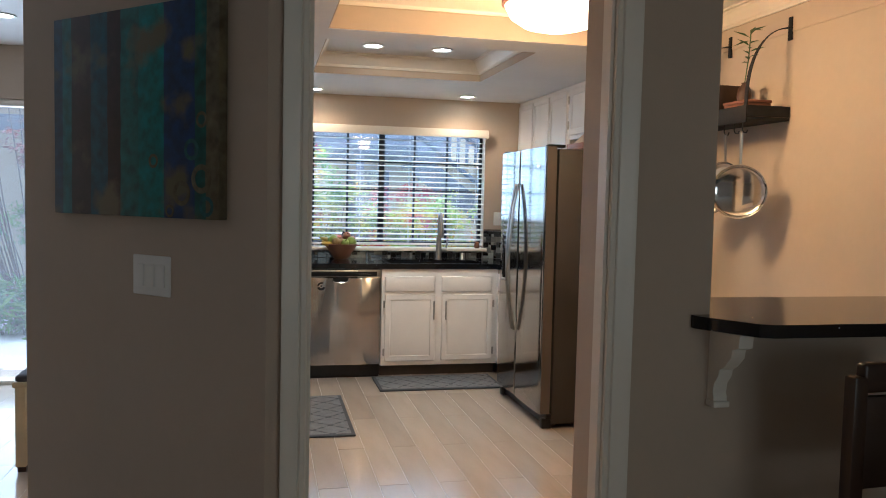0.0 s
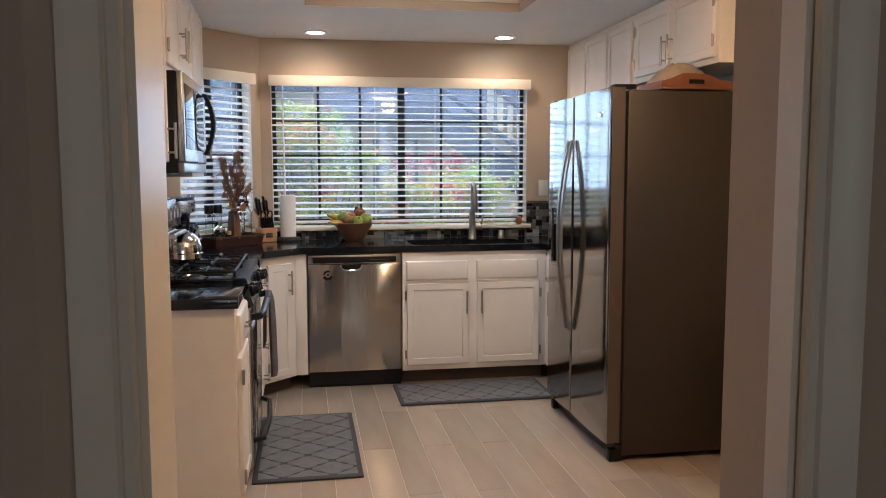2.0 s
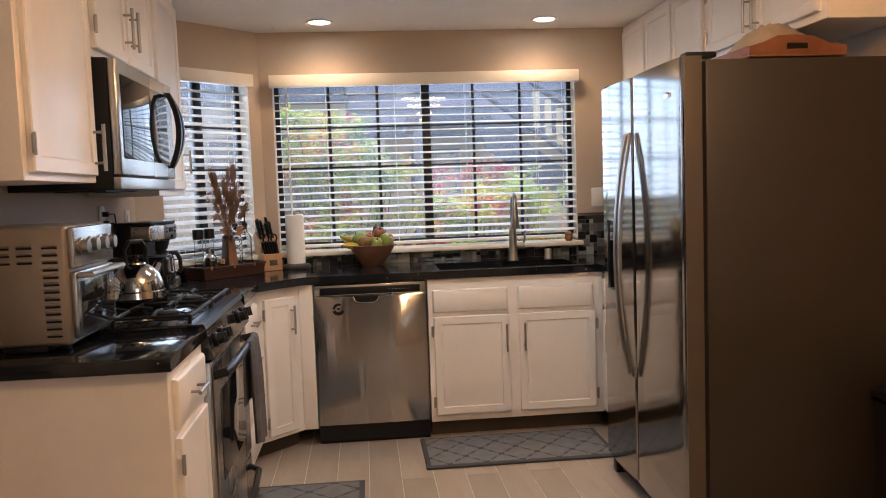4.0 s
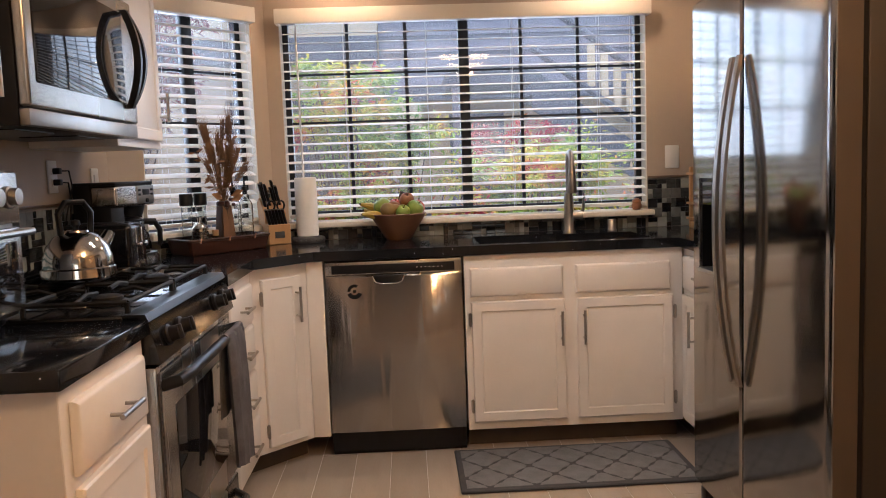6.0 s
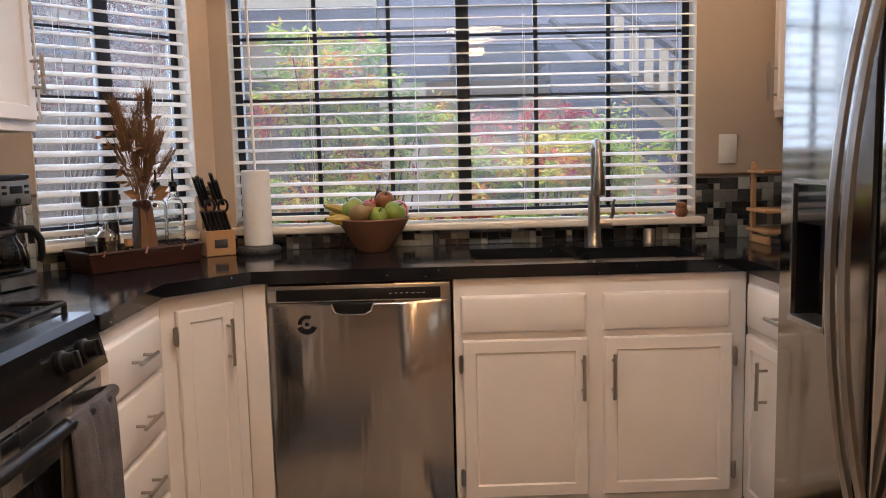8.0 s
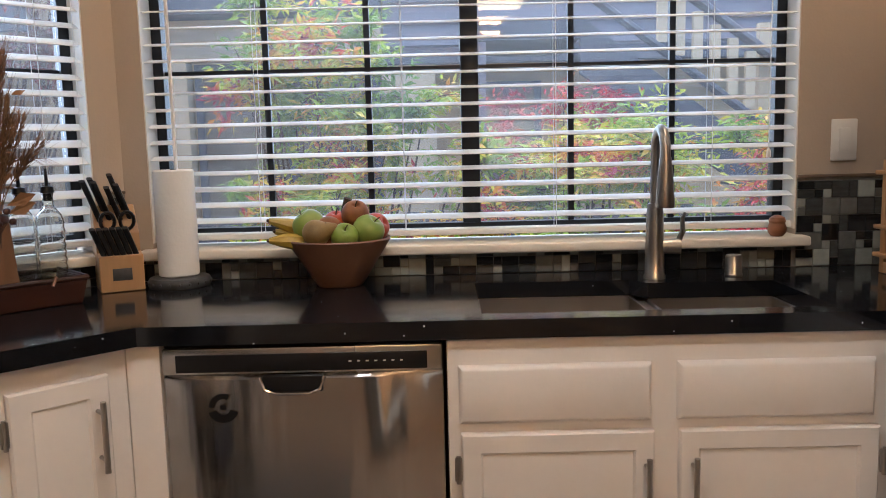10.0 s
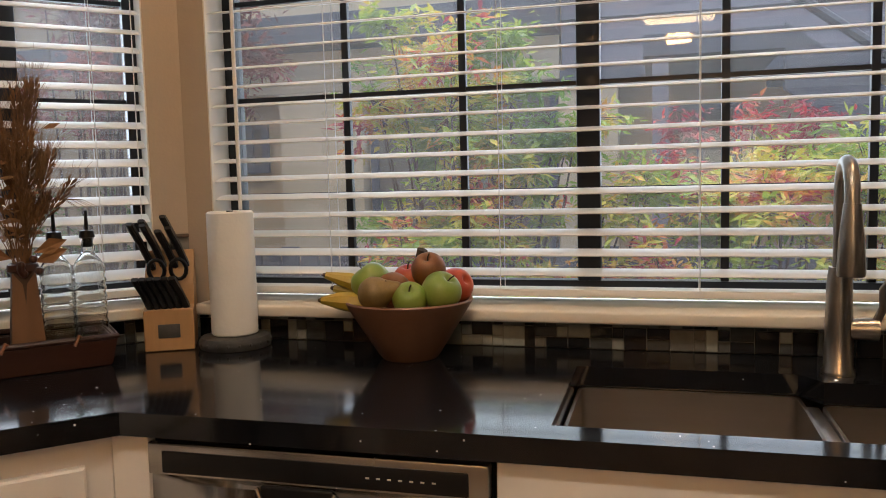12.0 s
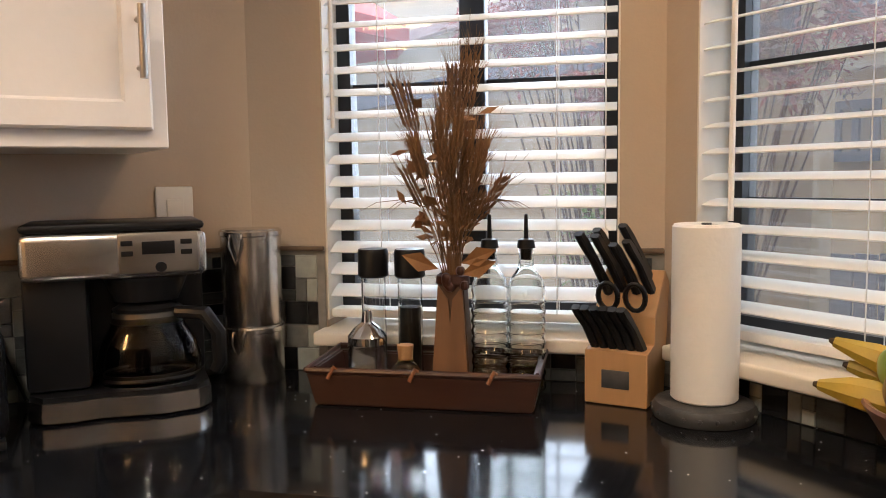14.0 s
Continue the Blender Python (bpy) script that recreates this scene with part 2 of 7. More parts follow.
def prism(bm, poly, z0, z1):
    lo = [bm.verts.new((x, y, z0)) for x, y in poly]
    hi = [bm.verts.new((x, y, z1)) for x, y in poly]
    n = len(poly)
    bm.faces.new(lo[::-1]), bm.faces.new(hi)
    for i in range(n):
        bm.faces.new((lo[i], lo[(i + 1) % n], hi[(i + 1) % n], hi[i]))
    return lo, hi


def ring(bm, c, u, v, r, n):
    return [bm.verts.new(c + r * (math.cos(2 * math.pi * i / n) * u + math.sin(2 * math.pi * i / n) * v)) for i in range(n)]


def tube(bm, pts, r, n=10, cap=True):
    """A round bar along a line of points; r is one radius or one for each point."""
    pts = [Vector(p) for p in pts]
    rs = r if isinstance(r, (list, tuple)) else [r] * len(pts)
    rows, u = [], None
    for i, p in enumerate(pts):
        d = (pts[min(i + 1, len(pts) - 1)] - pts[max(i - 1, 0)]).normalized()
        if u is None:
            u = d.orthogonal().normalized()
        u = (u - d * u.dot(d)).normalized()
        rows.append(ring(bm, p, u, d.cross(u), rs[i], n))
    for a, b in zip(rows, rows[1:]):
        for i in range(n):
            bm.faces.new((a[i], a[(i + 1) % n], b[(i + 1) % n], b[i]))
    if cap:
        bm.faces.new(rows[0][::-1]), bm.faces.new(rows[-1])


def lathe(bm, prof, n=24, c=(0, 0, 0), sx=1.0, sy=1.0):
    """A turned shape: (radius, height) pairs from bottom to top; zero radius closes it."""
    rows = []
    for r, z in prof:
        if r <= 1e-6:
            rows.append([bm.verts.new((c[0], c[1], c[2] + z))])
        else:
            rows.append([bm.verts.new((c[0] + sx * r * math.cos(2 * math.pi * i / n), c[1] + sy * r * math.sin(2 * math.pi * i / n), c[2] + z)) for i in range(n)])
    for a, b in zip(rows, rows[1:]):
        for i in range(n):
            j = (i + 1) % n
            if len(a) == 1 and len(b) == 1:
                continue
            if len(a) == 1:
                bm.faces.new((a[0], b[j], b[i]))
            elif len(b) == 1:
                bm.faces.new((a[i], a[j], b[0]))
            else:
                bm.faces.new((a[i], a[j], b[j], b[i]))


def blob(bm, c, rx, ry, rz, n=14, m=9, dent=0.0):
    prof = []
    for k in range(m + 1):
        a = math.pi * k / m - math.pi / 2
        prof.append((math.cos(a), math.sin(a) * (1 - dent * math.exp(-8 * math.cos(a) ** 2))))
    prof[0], prof[-1] = (0, prof[0][1]), (0, prof[-1][1])
    rows0 = len(bm.verts)
    lathe(bm, prof, n)
    bm.verts.ensure_lookup_table()
    for v in bm.verts[rows0:]:
        v.co = Vector((c[0] + v.co.x * rx, c[1] + v.co.y * ry, c[2] + v.co.z * rz))


def finish(name, bm, mat, sharp=0.6):
    bmesh.ops.recalc_face_normals(bm, faces=bm.faces[:])
    for f in bm.faces:
        f.smooth = True
    for e in bm.edges:
        e.smooth = len(e.link_faces) == 2 and e.calc_face_angle(0) < sharp
    me = bpy.data.meshes.new(name)
    bm.to_mesh(me)
    bm.free()
    me.materials.append(mat)
    return me


def part(name, bm, mat, parent, label=""):
    ob = new(name, finish(name, bm, mat))
    ob.parent = parent
    return tagged(ob, label)


def thing(name, m, label, category, group=""):
    ob = new(name)
    ob.empty_display_size = 0.1
    ob.matrix_world = m
    return tagged(ob, label, category, group)


def solo(name, bm, mat, label, category, m=None, group="", kind=""):
    ob = new(name, finish(name, bm, mat))
    if m is not None:
        ob.matrix_world = m
    return tagged(ob, label, category, group, kind)


def setting(name, bm, mat, label, category="wall"):
    return solo(name, bm, mat, label, category, kind="structure")


def bms(*boxes):
    bm = bmesh.new()
    for b in boxes:
        box(bm, *b)
    return bm


def rbx(*a, r=0.004, seg=2):
    bm = bmesh.new()
    rbox(bm, *a, r=r, seg=seg)
    return bm


def tb(pts, r, n=10):
    bm = bmesh.new()
    tube(bm, pts, r, n)
    return bm


def lt(prof, n=24, c=(0, 0, 0), sx=1.0, sy=1.0):
    bm = bmesh.new()
    lathe(bm, prof, n, c, sx, sy)
    return bm


# ---- the large structure ----
BACK, LEFT, RIGHT, DOORY = 6.61, -0.49, 2.64, 1.90
CEILZ = 2.30

# back wall with the wide window opening
WX0, WX1, WZ0, WZ1 = 0.171, 1.999, 0.985, 2.030
setting("wall_back", bms((0.10, WX0, BACK, BACK + 0.16, 0, 2.6), (WX1, RIGHT + 0.15, BACK, BACK + 0.16, 0, 2.6),
                         (WX0, WX1, BACK, BACK + 0.16, 0, WZ0), (WX0, WX1, BACK, BACK + 0.16, WZ1, 2.6)), WALL, "tan painted back wall with a wide window", "wall")

# slanted wall across the corner, with its own window; local x runs along it
SL = pose(LEFT, 6.02, 0, 0, 0, 45)
SLEN = 0.59 * math.sqrt(2)
AX0, AX1 = 0.163, 0.752
bm = bms((0, AX0, 0, 0.16, 0, 2.6), (AX1, SLEN, 0, 0.16, 0, 2.6), (AX0, AX1, 0, 0.16, 0, WZ0), (AX0, AX1, 0, 0.16, WZ1, 2.6))
solo("wall_slanted", bm, WALL, "tan painted slanted corner wall with a window", "wall", SL, kind="structure")

setting("wall_left", bms((LEFT - 0.15, LEFT, 3.86, 6.02, 0, 2.6)), WALL, "tan painted side wall behind the range", "wall")
setting("wall_right", bms((RIGHT, RIGHT + 0.15, 2.0, BACK, 0, 2.6)), WALL, "tan painted side wall behind the refrigerator", "wall")

# the wall with the doorway, between hall and kitchen
D0, D1, HEAD = 0.195, 1.052, 2.10
DBACK = 2.08
bm = bmesh.new()
prism(bm, [(0.090, DOORY), (D0, DOORY), (D0, DBACK), (0.135, DBACK), (0.135, 2.45), (-0.36, 2.45), (-0.62, 2.72), (-0.70, 2.690)], 0, 2.6)
setting("wall_pantry", bm, WALL, "greige painted wall corner beside the doorway", "wall")
JAMBY = 1.957
bm = bmesh.new()
prism(bm, [(D1, DOORY), (1.388, DOORY), (1.388, DBACK + 0.002), (D1 - 0.010, DBACK + 0.002), (D1 - 0.010, JAMBY), (D1, JAMBY)], 0, 2.6)
setting("wall_column", bm, WALL, "greige painted wall pier beside the doorway", "wall")
setting("wall_header", bms((D0, D1, DOORY, DBACK, HEAD, 2.6)), WALL, "greige painted wall over the doorway", "wall")
setting("wall_bar", bms((1.388, 4.0, DOORY, 2.05, 0, 1.066), (2.64, 4.0, DOORY, 2.05, 1.066, 2.6)), WALL, "greige painted half wall under the bar top", "wall")
setting("wall_hall_right", bms((4.0, 4.15, -3.0, 2.05, 0, 2.6)), WALL, "greige painted hall wall", "wall")
setting("wall_hall_back", bms((-4.15, 4.15, -3.15, -3.0, 0, 2.6)), WALL, "greige painted hall wall", "wall")
setting("wall_hall_left", bms((-4.15, -4.0, -3.0, 7.0, 0, 2.6)), WALL, "greige painted dining room wall", "wall")
# dining room beyond the slanted wall, with a wide patio door towards the garden
PX0, PX1, PY = -3.3, -0.95, 6.05
setting("wall_patio", bms((-4.0, PX0, PY, PY + 0.15, 0, 2.6), (PX1, LEFT - 0.15, PY, PY + 0.15, 0, 2.6), (PX0, PX1, PY, PY + 0.15, 2.08, 2.6)), WALL, "greige painted wall with a wide patio door", "wall")

# ceilings
T1 = (0.40, RIGHT, 2.45, 3.97)
T2 = (0.41, 1.635, 4.25, 5.49)
bm = bms((LEFT - 0.15, RIGHT + 0.1, 2.02, T1[2], CEILZ, 2.6), (-0.60, T1[0], T1[2], T1[3], CEILZ, 2.6), (LEFT - 0.15, RIGHT + 0.1, T1[3], T2[2], CEILZ, 2.6),
         (LEFT - 0.15, T2[0], T2[2], T2[3], CEILZ, 2.6), (T2[1], RIGHT + 0.1, T2[2], T2[3], CEILZ, 2.6), (LEFT - 0.15, RIGHT + 0.1, T2[3], BACK + 0.1, CEILZ, 2.6),
         (T1[0], T1[1] + 0.1, T1[2], T1[3], 2.52, 2.6), (T2[0], T2[1], T2[2], T2[3], 2.445, 2.6))
setting("ceiling_kitchen", bm, CEIL, "white textured ceiling with two recessed trays", "ceiling")
setting("ceiling_hall", bms((-4.1, 4.1, -3.1, 2.02, 2.46, 2.6), (-4.1, -0.645, 2.02, 6.2, 2.46, 2.6)), CEIL, "white textured ceiling of hall and dining room", "ceiling")


def tray_lining(x0, x1, y0, y1, z1, name):
    """Tan faces inside a ceiling tray."""
    t = 0.006
    setting(name, bms((x0, x1, y1 - t, y1 - 0.001, CEILZ + 0.002, z1), (x0, x1, y0 + 0.001, y0 + t, CEILZ + 0.002, z1),
                      (x0 + 0.001, x0 + t, y0 + t, y1 - t, CEILZ + 0.002, z1), (x1 - t, x1 - 0.001, y0 + t, y1 - t, CEILZ + 0.002, z1)), WALL, "tan painted inner sides of the ceiling tray", "ceiling tray")


tray_lining(*T2, 2.445, "trim_tray")
tray_lining(T1[0], T1[1], T1[2], T1[3], 2.52, "trim_tray")


def crown(name, pts, z1, d=0.075):
    """Stepped crown moulding along the inside of a rectangle, mitred at its corners."""
    x0, x1, y0, y1 = pts
    prof = [(0.0, -0.095), (0.012, -0.095), (0.016, -0.078), (0.03, -0.068), (0.05, -0.035), (0.062, -0.026), (0.066, -0.012), (0.08, -0.01), (0.08, 0.0)]
    bm = bmesh.new()
    loops = []
    for o, z in prof:
        o = o * d / 0.08
        loops.append([bm.verts.new(p) for p in ((x0 + o, y0 + o, z1 + z), (x1 - o, y0 + o, z1 + z), (x1 - o, y1 - o, z1 + z), (x0 + o, y1 - o, z1 + z))])
    for a, b in zip(loops, loops[1:]):
        for i in range(4):
            bm.faces.new((a[i], a[(i + 1) % 4], b[(i + 1) % 4], b[i]))
    setting(name, bm, TRIM, "white painted crown moulding in the ceiling tray", "crown moulding")


crown("trim_crown", (T2[0] + 0.007, T2[1] - 0.007, T2[2] + 0.007, T2[3] - 0.007), 2.444)
crown("trim_crown", (T1[0] + 0.007, T1[1] - 0.007, T1[2] + 0.007, T1[3] - 0.007), 2.519)

# floor under the tiles, hall floor
setting("floor", bms((-4.1, 4.1, -3.1, 6.75, -0.1, -0.0012)), GROUT, "beige grout bed under the floor planks", "floor")


def casing(name, x, w, z1, y0, flip):
    """A moulded door casing standing on the floor; flip mirrors the profile."""
    prof = [(0, 0), (0, 0.010), (0.004, 0.014), (0.016, 0.014), (0.020, 0.010), (0.024, 0.016), (0.050, 0.019), (0.060, 0.022), (w, 0.022), (w, 0)]
    bm = bmesh.new()
    poly = [((x - a if flip else x + a), y0 - b) for a, b in prof]
    prism(bm, poly[::-1] if not flip else poly, 0, z1)
    return setting(name, bm, TRIM, "white moulded door casing", "door casing")


casing("trim_casing", D0 + 0.002, 0.068, HEAD + 0.07, DOORY - 0.001, True)
casing("trim_casing", D1 - 0.002, 0.078, HEAD + 0.07, DOORY - 0.001, False)
setting("trim_casing_head", rbx(D0 - 0.066, D1 + 0.066, DOORY - 0.02, DOORY - 0.001, HEAD, HEAD + 0.068), TRIM, "white moulded door casing head", "door casing")
setting("trim_jamb", bms((D0 + 0.001, D0 + 0.012, DOORY + 0.001, DBACK - 0.001, 0, HEAD - 0.014), (D1 - 0.013, D1 - 0.001, DOORY + 0.001, JAMBY - 0.001, 0, HEAD - 0.014), (D0 + 0.012, D1 - 0.012, DOORY + 0.001, DBACK - 0.001, HEAD - 0.014, HEAD - 0.002)), TRIM, "white painted door jamb", "door jamb")


# ---- windows and blinds ----
def window_unit(name, m, w, z0, z1, sashes, cols, rows, label, bar=0.017):
    """A black metal window in an opening w wide; local x along the wall, y outward."""
    win = thing(name, m, label, "window")
    tagged(win, kind="structure")
    y0, y1, f = 0.085, 0.125, 0.032
    part("window_frame", bms((0, w, y0, y1, z0, z0 + f), (0, w, y0, y1, z1 - f, z1), (0, f, y0, y1, z0 + f, z1 - f), (w - f, w, y0, y1, z0 + f, z1 - f)), FRAME_B, win)
    sw = (w - 2 * f) / sashes
    for s in range(sashes):
        a, b = f + s * sw, f + (s + 1) * sw
        if s:
            part("mullion", rbx(a - 0.026, a + 0.026, y0 - 0.008, y1 - 0.002, z0 + f, z1 - f, r=0.003), FRAME_B, win)
        for c in range(1, cols):
            x = a + (b - a) * c / cols
            part("muntin", bms((x - bar / 2, x + bar / 2, y0 + 0.012, y1 - 0.012, z0 + f, z1 - f)), FRAME_B, win)
        for r in range(1, rows):
            z = z0 + (z1 - 0.045 - z0) * r / rows
            part("muntin", bms((a, b, y0 + 0.014, y1 - 0.014, z - bar * 0.32, z + bar * 0.32)), FRAME_B, win)
        p = part("pane", bms((a, b, y0 + 0.017, y0 + 0.021, z0 + f, z1 - f)), PANE, win)
        p.visible_shadow = False
    return win


def blind(name, m, w, z0, z1, label, tilt=10, cords=(0.12, 0.36, 0.63, 0.88), drop=0.8, pull=0.78):
    """A slatted blind hung in an opening: head rail, slats, bottom rail, cords and a wand."""
    b = thing(name, m, label, "blind")
    part("head_rail", rbx(0.004, w - 0.004, 0.0, 0.05, z1 - 0.045, z1 - 0.002), BLIND, b)
    part("bottom_rail", rbx(0.006, w - 0.006, 0.002, 0.052, z0 + 0.004, z0 + 0.022), BLIND, b)
    step, z = 0.0452, z0 + 0.058
    bm = bmesh.new()
    prof = [(-0.0255, 0.0), (-0.014, 0.002), (0, 0.0028), (0.014, 0.002), (0.0255, 0.0)]
    top = [bm.verts.new((x, 0, 0)) for x in (0,)]
    bm.verts.remove(top[0])
    up = [[bm.verts.new((x, a, h + 0.0011)) for a, h in prof] for x in (0.006, w - 0.006)]
    dn = [[bm.verts.new((x, a, h - 0.0011)) for a, h in prof] for x in (0.006, w - 0.006)]
    for i in range(4):
        bm.faces.new((up[0][i], up[1][i], up[1][i + 1], up[0][i + 1]))
        bm.faces.new((dn[0][i + 1], dn[1][i + 1], dn[1][i], dn[0][i]))
        for k in (0, 1):
            bm.faces.new((up[k][i], up[k][i + 1], dn[k][i + 1], dn[k][i]))
    for i in (0, 4):
        bm.faces.new((up[0][i], up[1][i], dn[1][i], dn[0][i]))
    me = finish("slat", bm, BLIND)
    rnd = random.Random(5)
    while z < z1 - 0.06:
        s = new("slat", me)
        s.parent = b
        s.matrix_local = pose(0, 0.027, z, tilt + rnd.uniform(-1.5, 1.5), rnd.uniform(-0.12, 0.12), 0)
        z += step
    for c in cords:
        part("ladder_cord", tb([(w * c, 0.0, z0 + 0.02), (w * c, 0.0, z1 - 0.04)], 0.0011, 5), BLIND, b)
        part("ladder_cord", tb([(w * c, 0.053, z0 + 0.02), (w * c, 0.053, z1 - 0.04)], 0.0011, 5), BLIND, b)
    part("tilt_wand", tb([(w * 0.045, -0.012, z1 - 0.05), (w * 0.047, -0.02, z1 - drop)], 0.005, 8), BLIND, b)
    part("pull_cord", tb([(w * 0.955, -0.008, z1 - 0.05), (w * 0.955, -0.008, z1 - pull)], 0.0014, 5), BLIND, b)
    part("cord_tassel", lt([(0.003, 0.03), (0.006, 0.02), (0.007, 0.004), (0.0, 0.0)], 10, (w * 0.955, -0.008, z1 - pull - 0.03)), BLIND, b)
    return b


BW = pose(WX0, BACK, 0)
window_unit("window_1", BW, WX1 - WX0, 1.02, WZ1, 2, 3, 4, "black framed sliding window with small panes")
blind("window_blind", pose(WX0, BACK + 0.005, 0), WX1 - WX0, 1.02, WZ1, "white slatted blind, open, in the wide window", tilt=12, cords=(0.17, 0.395, 0.63, 0.87))
AW = SL @ pose(AX0, 0, 0)
window_unit("window_2", AW, AX1 - AX0, 1.02, WZ1, 2, 1, 4, "black framed narrow corner window")
blind("window_blind", SL @ pose(AX0, 0.005, 0), AX1 - AX0, 1.02, WZ1, "white slatted blind, open, in the corner window", tilt=22, cords=(0.2, 0.8), drop=0.62, pull=0.82)


def window_trim(m, w, ends, tag, over=0.008):
    """Valance, side casings, reveal lining and stool of a window."""
    v = thing("valance", m, "white painted valance board over the " + tag, "valance")
    part("front_board", rbx(-0.008, w + over, -0.075, -0.058, 1.972, 2.042, r=0.003), TRIM, v)
    part("return_board", rbx(-0.008, 0.008, -0.057, -0.001, 1.972, 2.042, r=0.002), TRIM, v)
    part("return_board", rbx(w + over - 0.016, w + over, -0.057, -0.001, 1.972, 2.042, r=0.002), TRIM, v)
    bm = bms((0.0005, 0.004, 0.0, 0.084, 1.02, WZ1 - 0.002), (w - 0.004, w - 0.0005, 0.0, 0.084, 1.02, WZ1 - 0.002), (0.004, w - 0.004, 0.0, 0.084, WZ1 - 0.006, WZ1 - 0.002))
    solo("trim_reveal", bm, TRIM, "white painted window reveal", "window reveal", m, kind="structure")
    solo("window_stool", rbx(-ends[0], w + ends[1], -0.058, 0.14, 0.976, 1.004, r=0.006, seg=3), TRIM, "white painted window stool board", "window sill", m, kind="structure")


window_trim(BW, WX1 - WX0, (0.026, 0.022), "wide window")
window_trim(AW, AX1 - AX0, (0.011, 0.03), "corner window", -0.016)


# ---- cabinets ----
def panel(bm, x0, x1, z0, z1, y=-0.019, rail=0.052, t=0.018):
    """A framed cabinet door with a recessed field, front at y."""
    v, f = box(bm, x0, x1, y, y + t, z0, z1)
    front = f[2]
    bmesh.ops.bevel(bm, geom=list(front.edges), offset=0.004, segments=1, affect="EDGES")
    front = min((q for q in bm.faces if abs(q.calc_center_median().y - y) < 1e-5), key=lambda q: -q.calc_area())
    bmesh.ops.inset_individual(bm, faces=[front], thickness=rail, depth=0)
    bmesh.ops.inset_individual(bm, faces=[front], thickness=0.007, depth=-0.006)
    bmesh.ops.inset_individual(bm, faces=[front], thickness=0.012, depth=0.0015)


def slab(bm, x0, x1, z0, z1, y=-0.019, t=0.018):
    v, f = box(bm, x0, x1, y, y + t, z0, z1)
    bmesh.ops.bevel(bm, geom=list(f[2].edges), offset=0.010, segments=2, profile=0.4, affect="EDGES")


def bar_handle(parent, x, z, length, upright, y=-0.019):
    """A bar pull on two posts."""
    bm = bmesh.new()
    h, o = length / 2, length * 0.33
    d = Vector((0, 0, 1)) if upright else Vector((1, 0, 0))
    c = Vector((x, y - 0.032, z))
    tube(bm, [c - d * h, c + d * h], 0.006, 12)
    for s in (-1, 1):
        p = c + d * o * s
        tube(bm, [p, Vector((p.x, y, p.z))], 0.0045, 8)
    return part("handle", bm, STEEL_H, parent, "brushed nickel bar handle")


def cab_door(cab, x0, x1, z0, z1, handle=None, hinge=None, upright=True, rail=0.052, length=0.15):
    bm = bmesh.new()
    panel(bm, x0, x1, z0, z1, rail=rail)
    d = part("door", bm, CAB, cab)
    if handle:
        bar_handle(d, handle[0], handle[1], length, upright)
    if hinge is not None:
        for z in (z0 + 0.075, z1 - 0.075):
            bm = bmesh.new()
            rbox(bm, hinge - 0.008, hinge + 0.008, -0.0245, -0.018, z - 0.026, z + 0.026, r=0.002)
            tube(bm, [(hinge, -0.024, z - 0.03), (hinge, -0.024, z + 0.03)], 0.005, 8)
            part("hinge", bm, STEEL_H, d, "dark nickel hinge")
    return d


def cab_drawer(cab, x0, x1, z0, z1, handle=True, length=0.13):
    bm = bmesh.new()
    slab(bm, x0, x1, z0, z1)
    d = part("drawer_front", bm, CAB, cab)
    if handle:
        bar_handle(d, (x0 + x1) / 2, (z0 + z1) / 2, length, False)
    return d


def carcass(cab, w, depth, z0, z1, toe=True):
    part("body", rbx(0, w, 0, depth, z0, z1, r=0.002, seg=1), CAB, cab)
    if toe:
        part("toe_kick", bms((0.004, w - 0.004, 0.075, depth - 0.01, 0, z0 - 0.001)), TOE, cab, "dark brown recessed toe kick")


FB = 6.0
sink_cab = thing("sink_cabinet", pose(1.003, FB, 0), "white painted sink base cabinet with two doors", "cabinet", "base cabinets")
part("face_frame", rbx(0, 0.962, 0, 0.022, 0.092, 0.869, r=0.002, seg=1), CAB, sink_cab)
part("side_panel", bms((0, 0.02, 0.023, 0.605, 0.092, 0.869)), CAB, sink_cab)
part("side_panel", bms((0.942, 0.962, 0.023, 0.605, 0.092, 0.869)), CAB, sink_cab)
part("bottom_panel", bms((0.021, 0.941, 0.023, 0.605, 0.092, 0.12)), CAB, sink_cab)
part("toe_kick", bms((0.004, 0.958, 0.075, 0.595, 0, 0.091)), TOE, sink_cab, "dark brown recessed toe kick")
cab_drawer(sink_cab, 0.024, 0.430, 0.687, 0.812, False)
cab_drawer(sink_cab, 0.486, 0.902, 0.687, 0.812, False)
cab_door(sink_cab, 0.027, 0.437, 0.130, 0.665, (0.418, 0.54), 0.020)
cab_door(sink_cab, 0.490, 0.914, 0.130, 0.665, (0.517, 0.54), 0.921)

corner_cab = thing("corner_cabinet", pose(0.120, 5.803, 0, 0, 0, 45), "white painted corner base cabinet with one tall door", "cabinet", "base cabinets")
bm = bmesh.new()
prism(bm, [(0, 0), (0.283, 0), (0.34, 0.055), (0.30, 0.30), (0.0, 0.30), (-0.06, 0.06)], 0.092, 0.869)
part("body", bm, CAB, corner_cab)
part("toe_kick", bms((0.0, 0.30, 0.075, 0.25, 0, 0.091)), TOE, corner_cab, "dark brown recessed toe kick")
cab_door(corner_cab, 0.045, 0.240, 0.114, 0.82, (0.212, 0.70), 0.036)
setting("trim_filler", rbx(0.322, 0.394, FB + 0.004, FB + 0.3, 0.092, 0.869, r=0.002), CAB, "white painted filler strip beside the dishwasher", "filler strip")

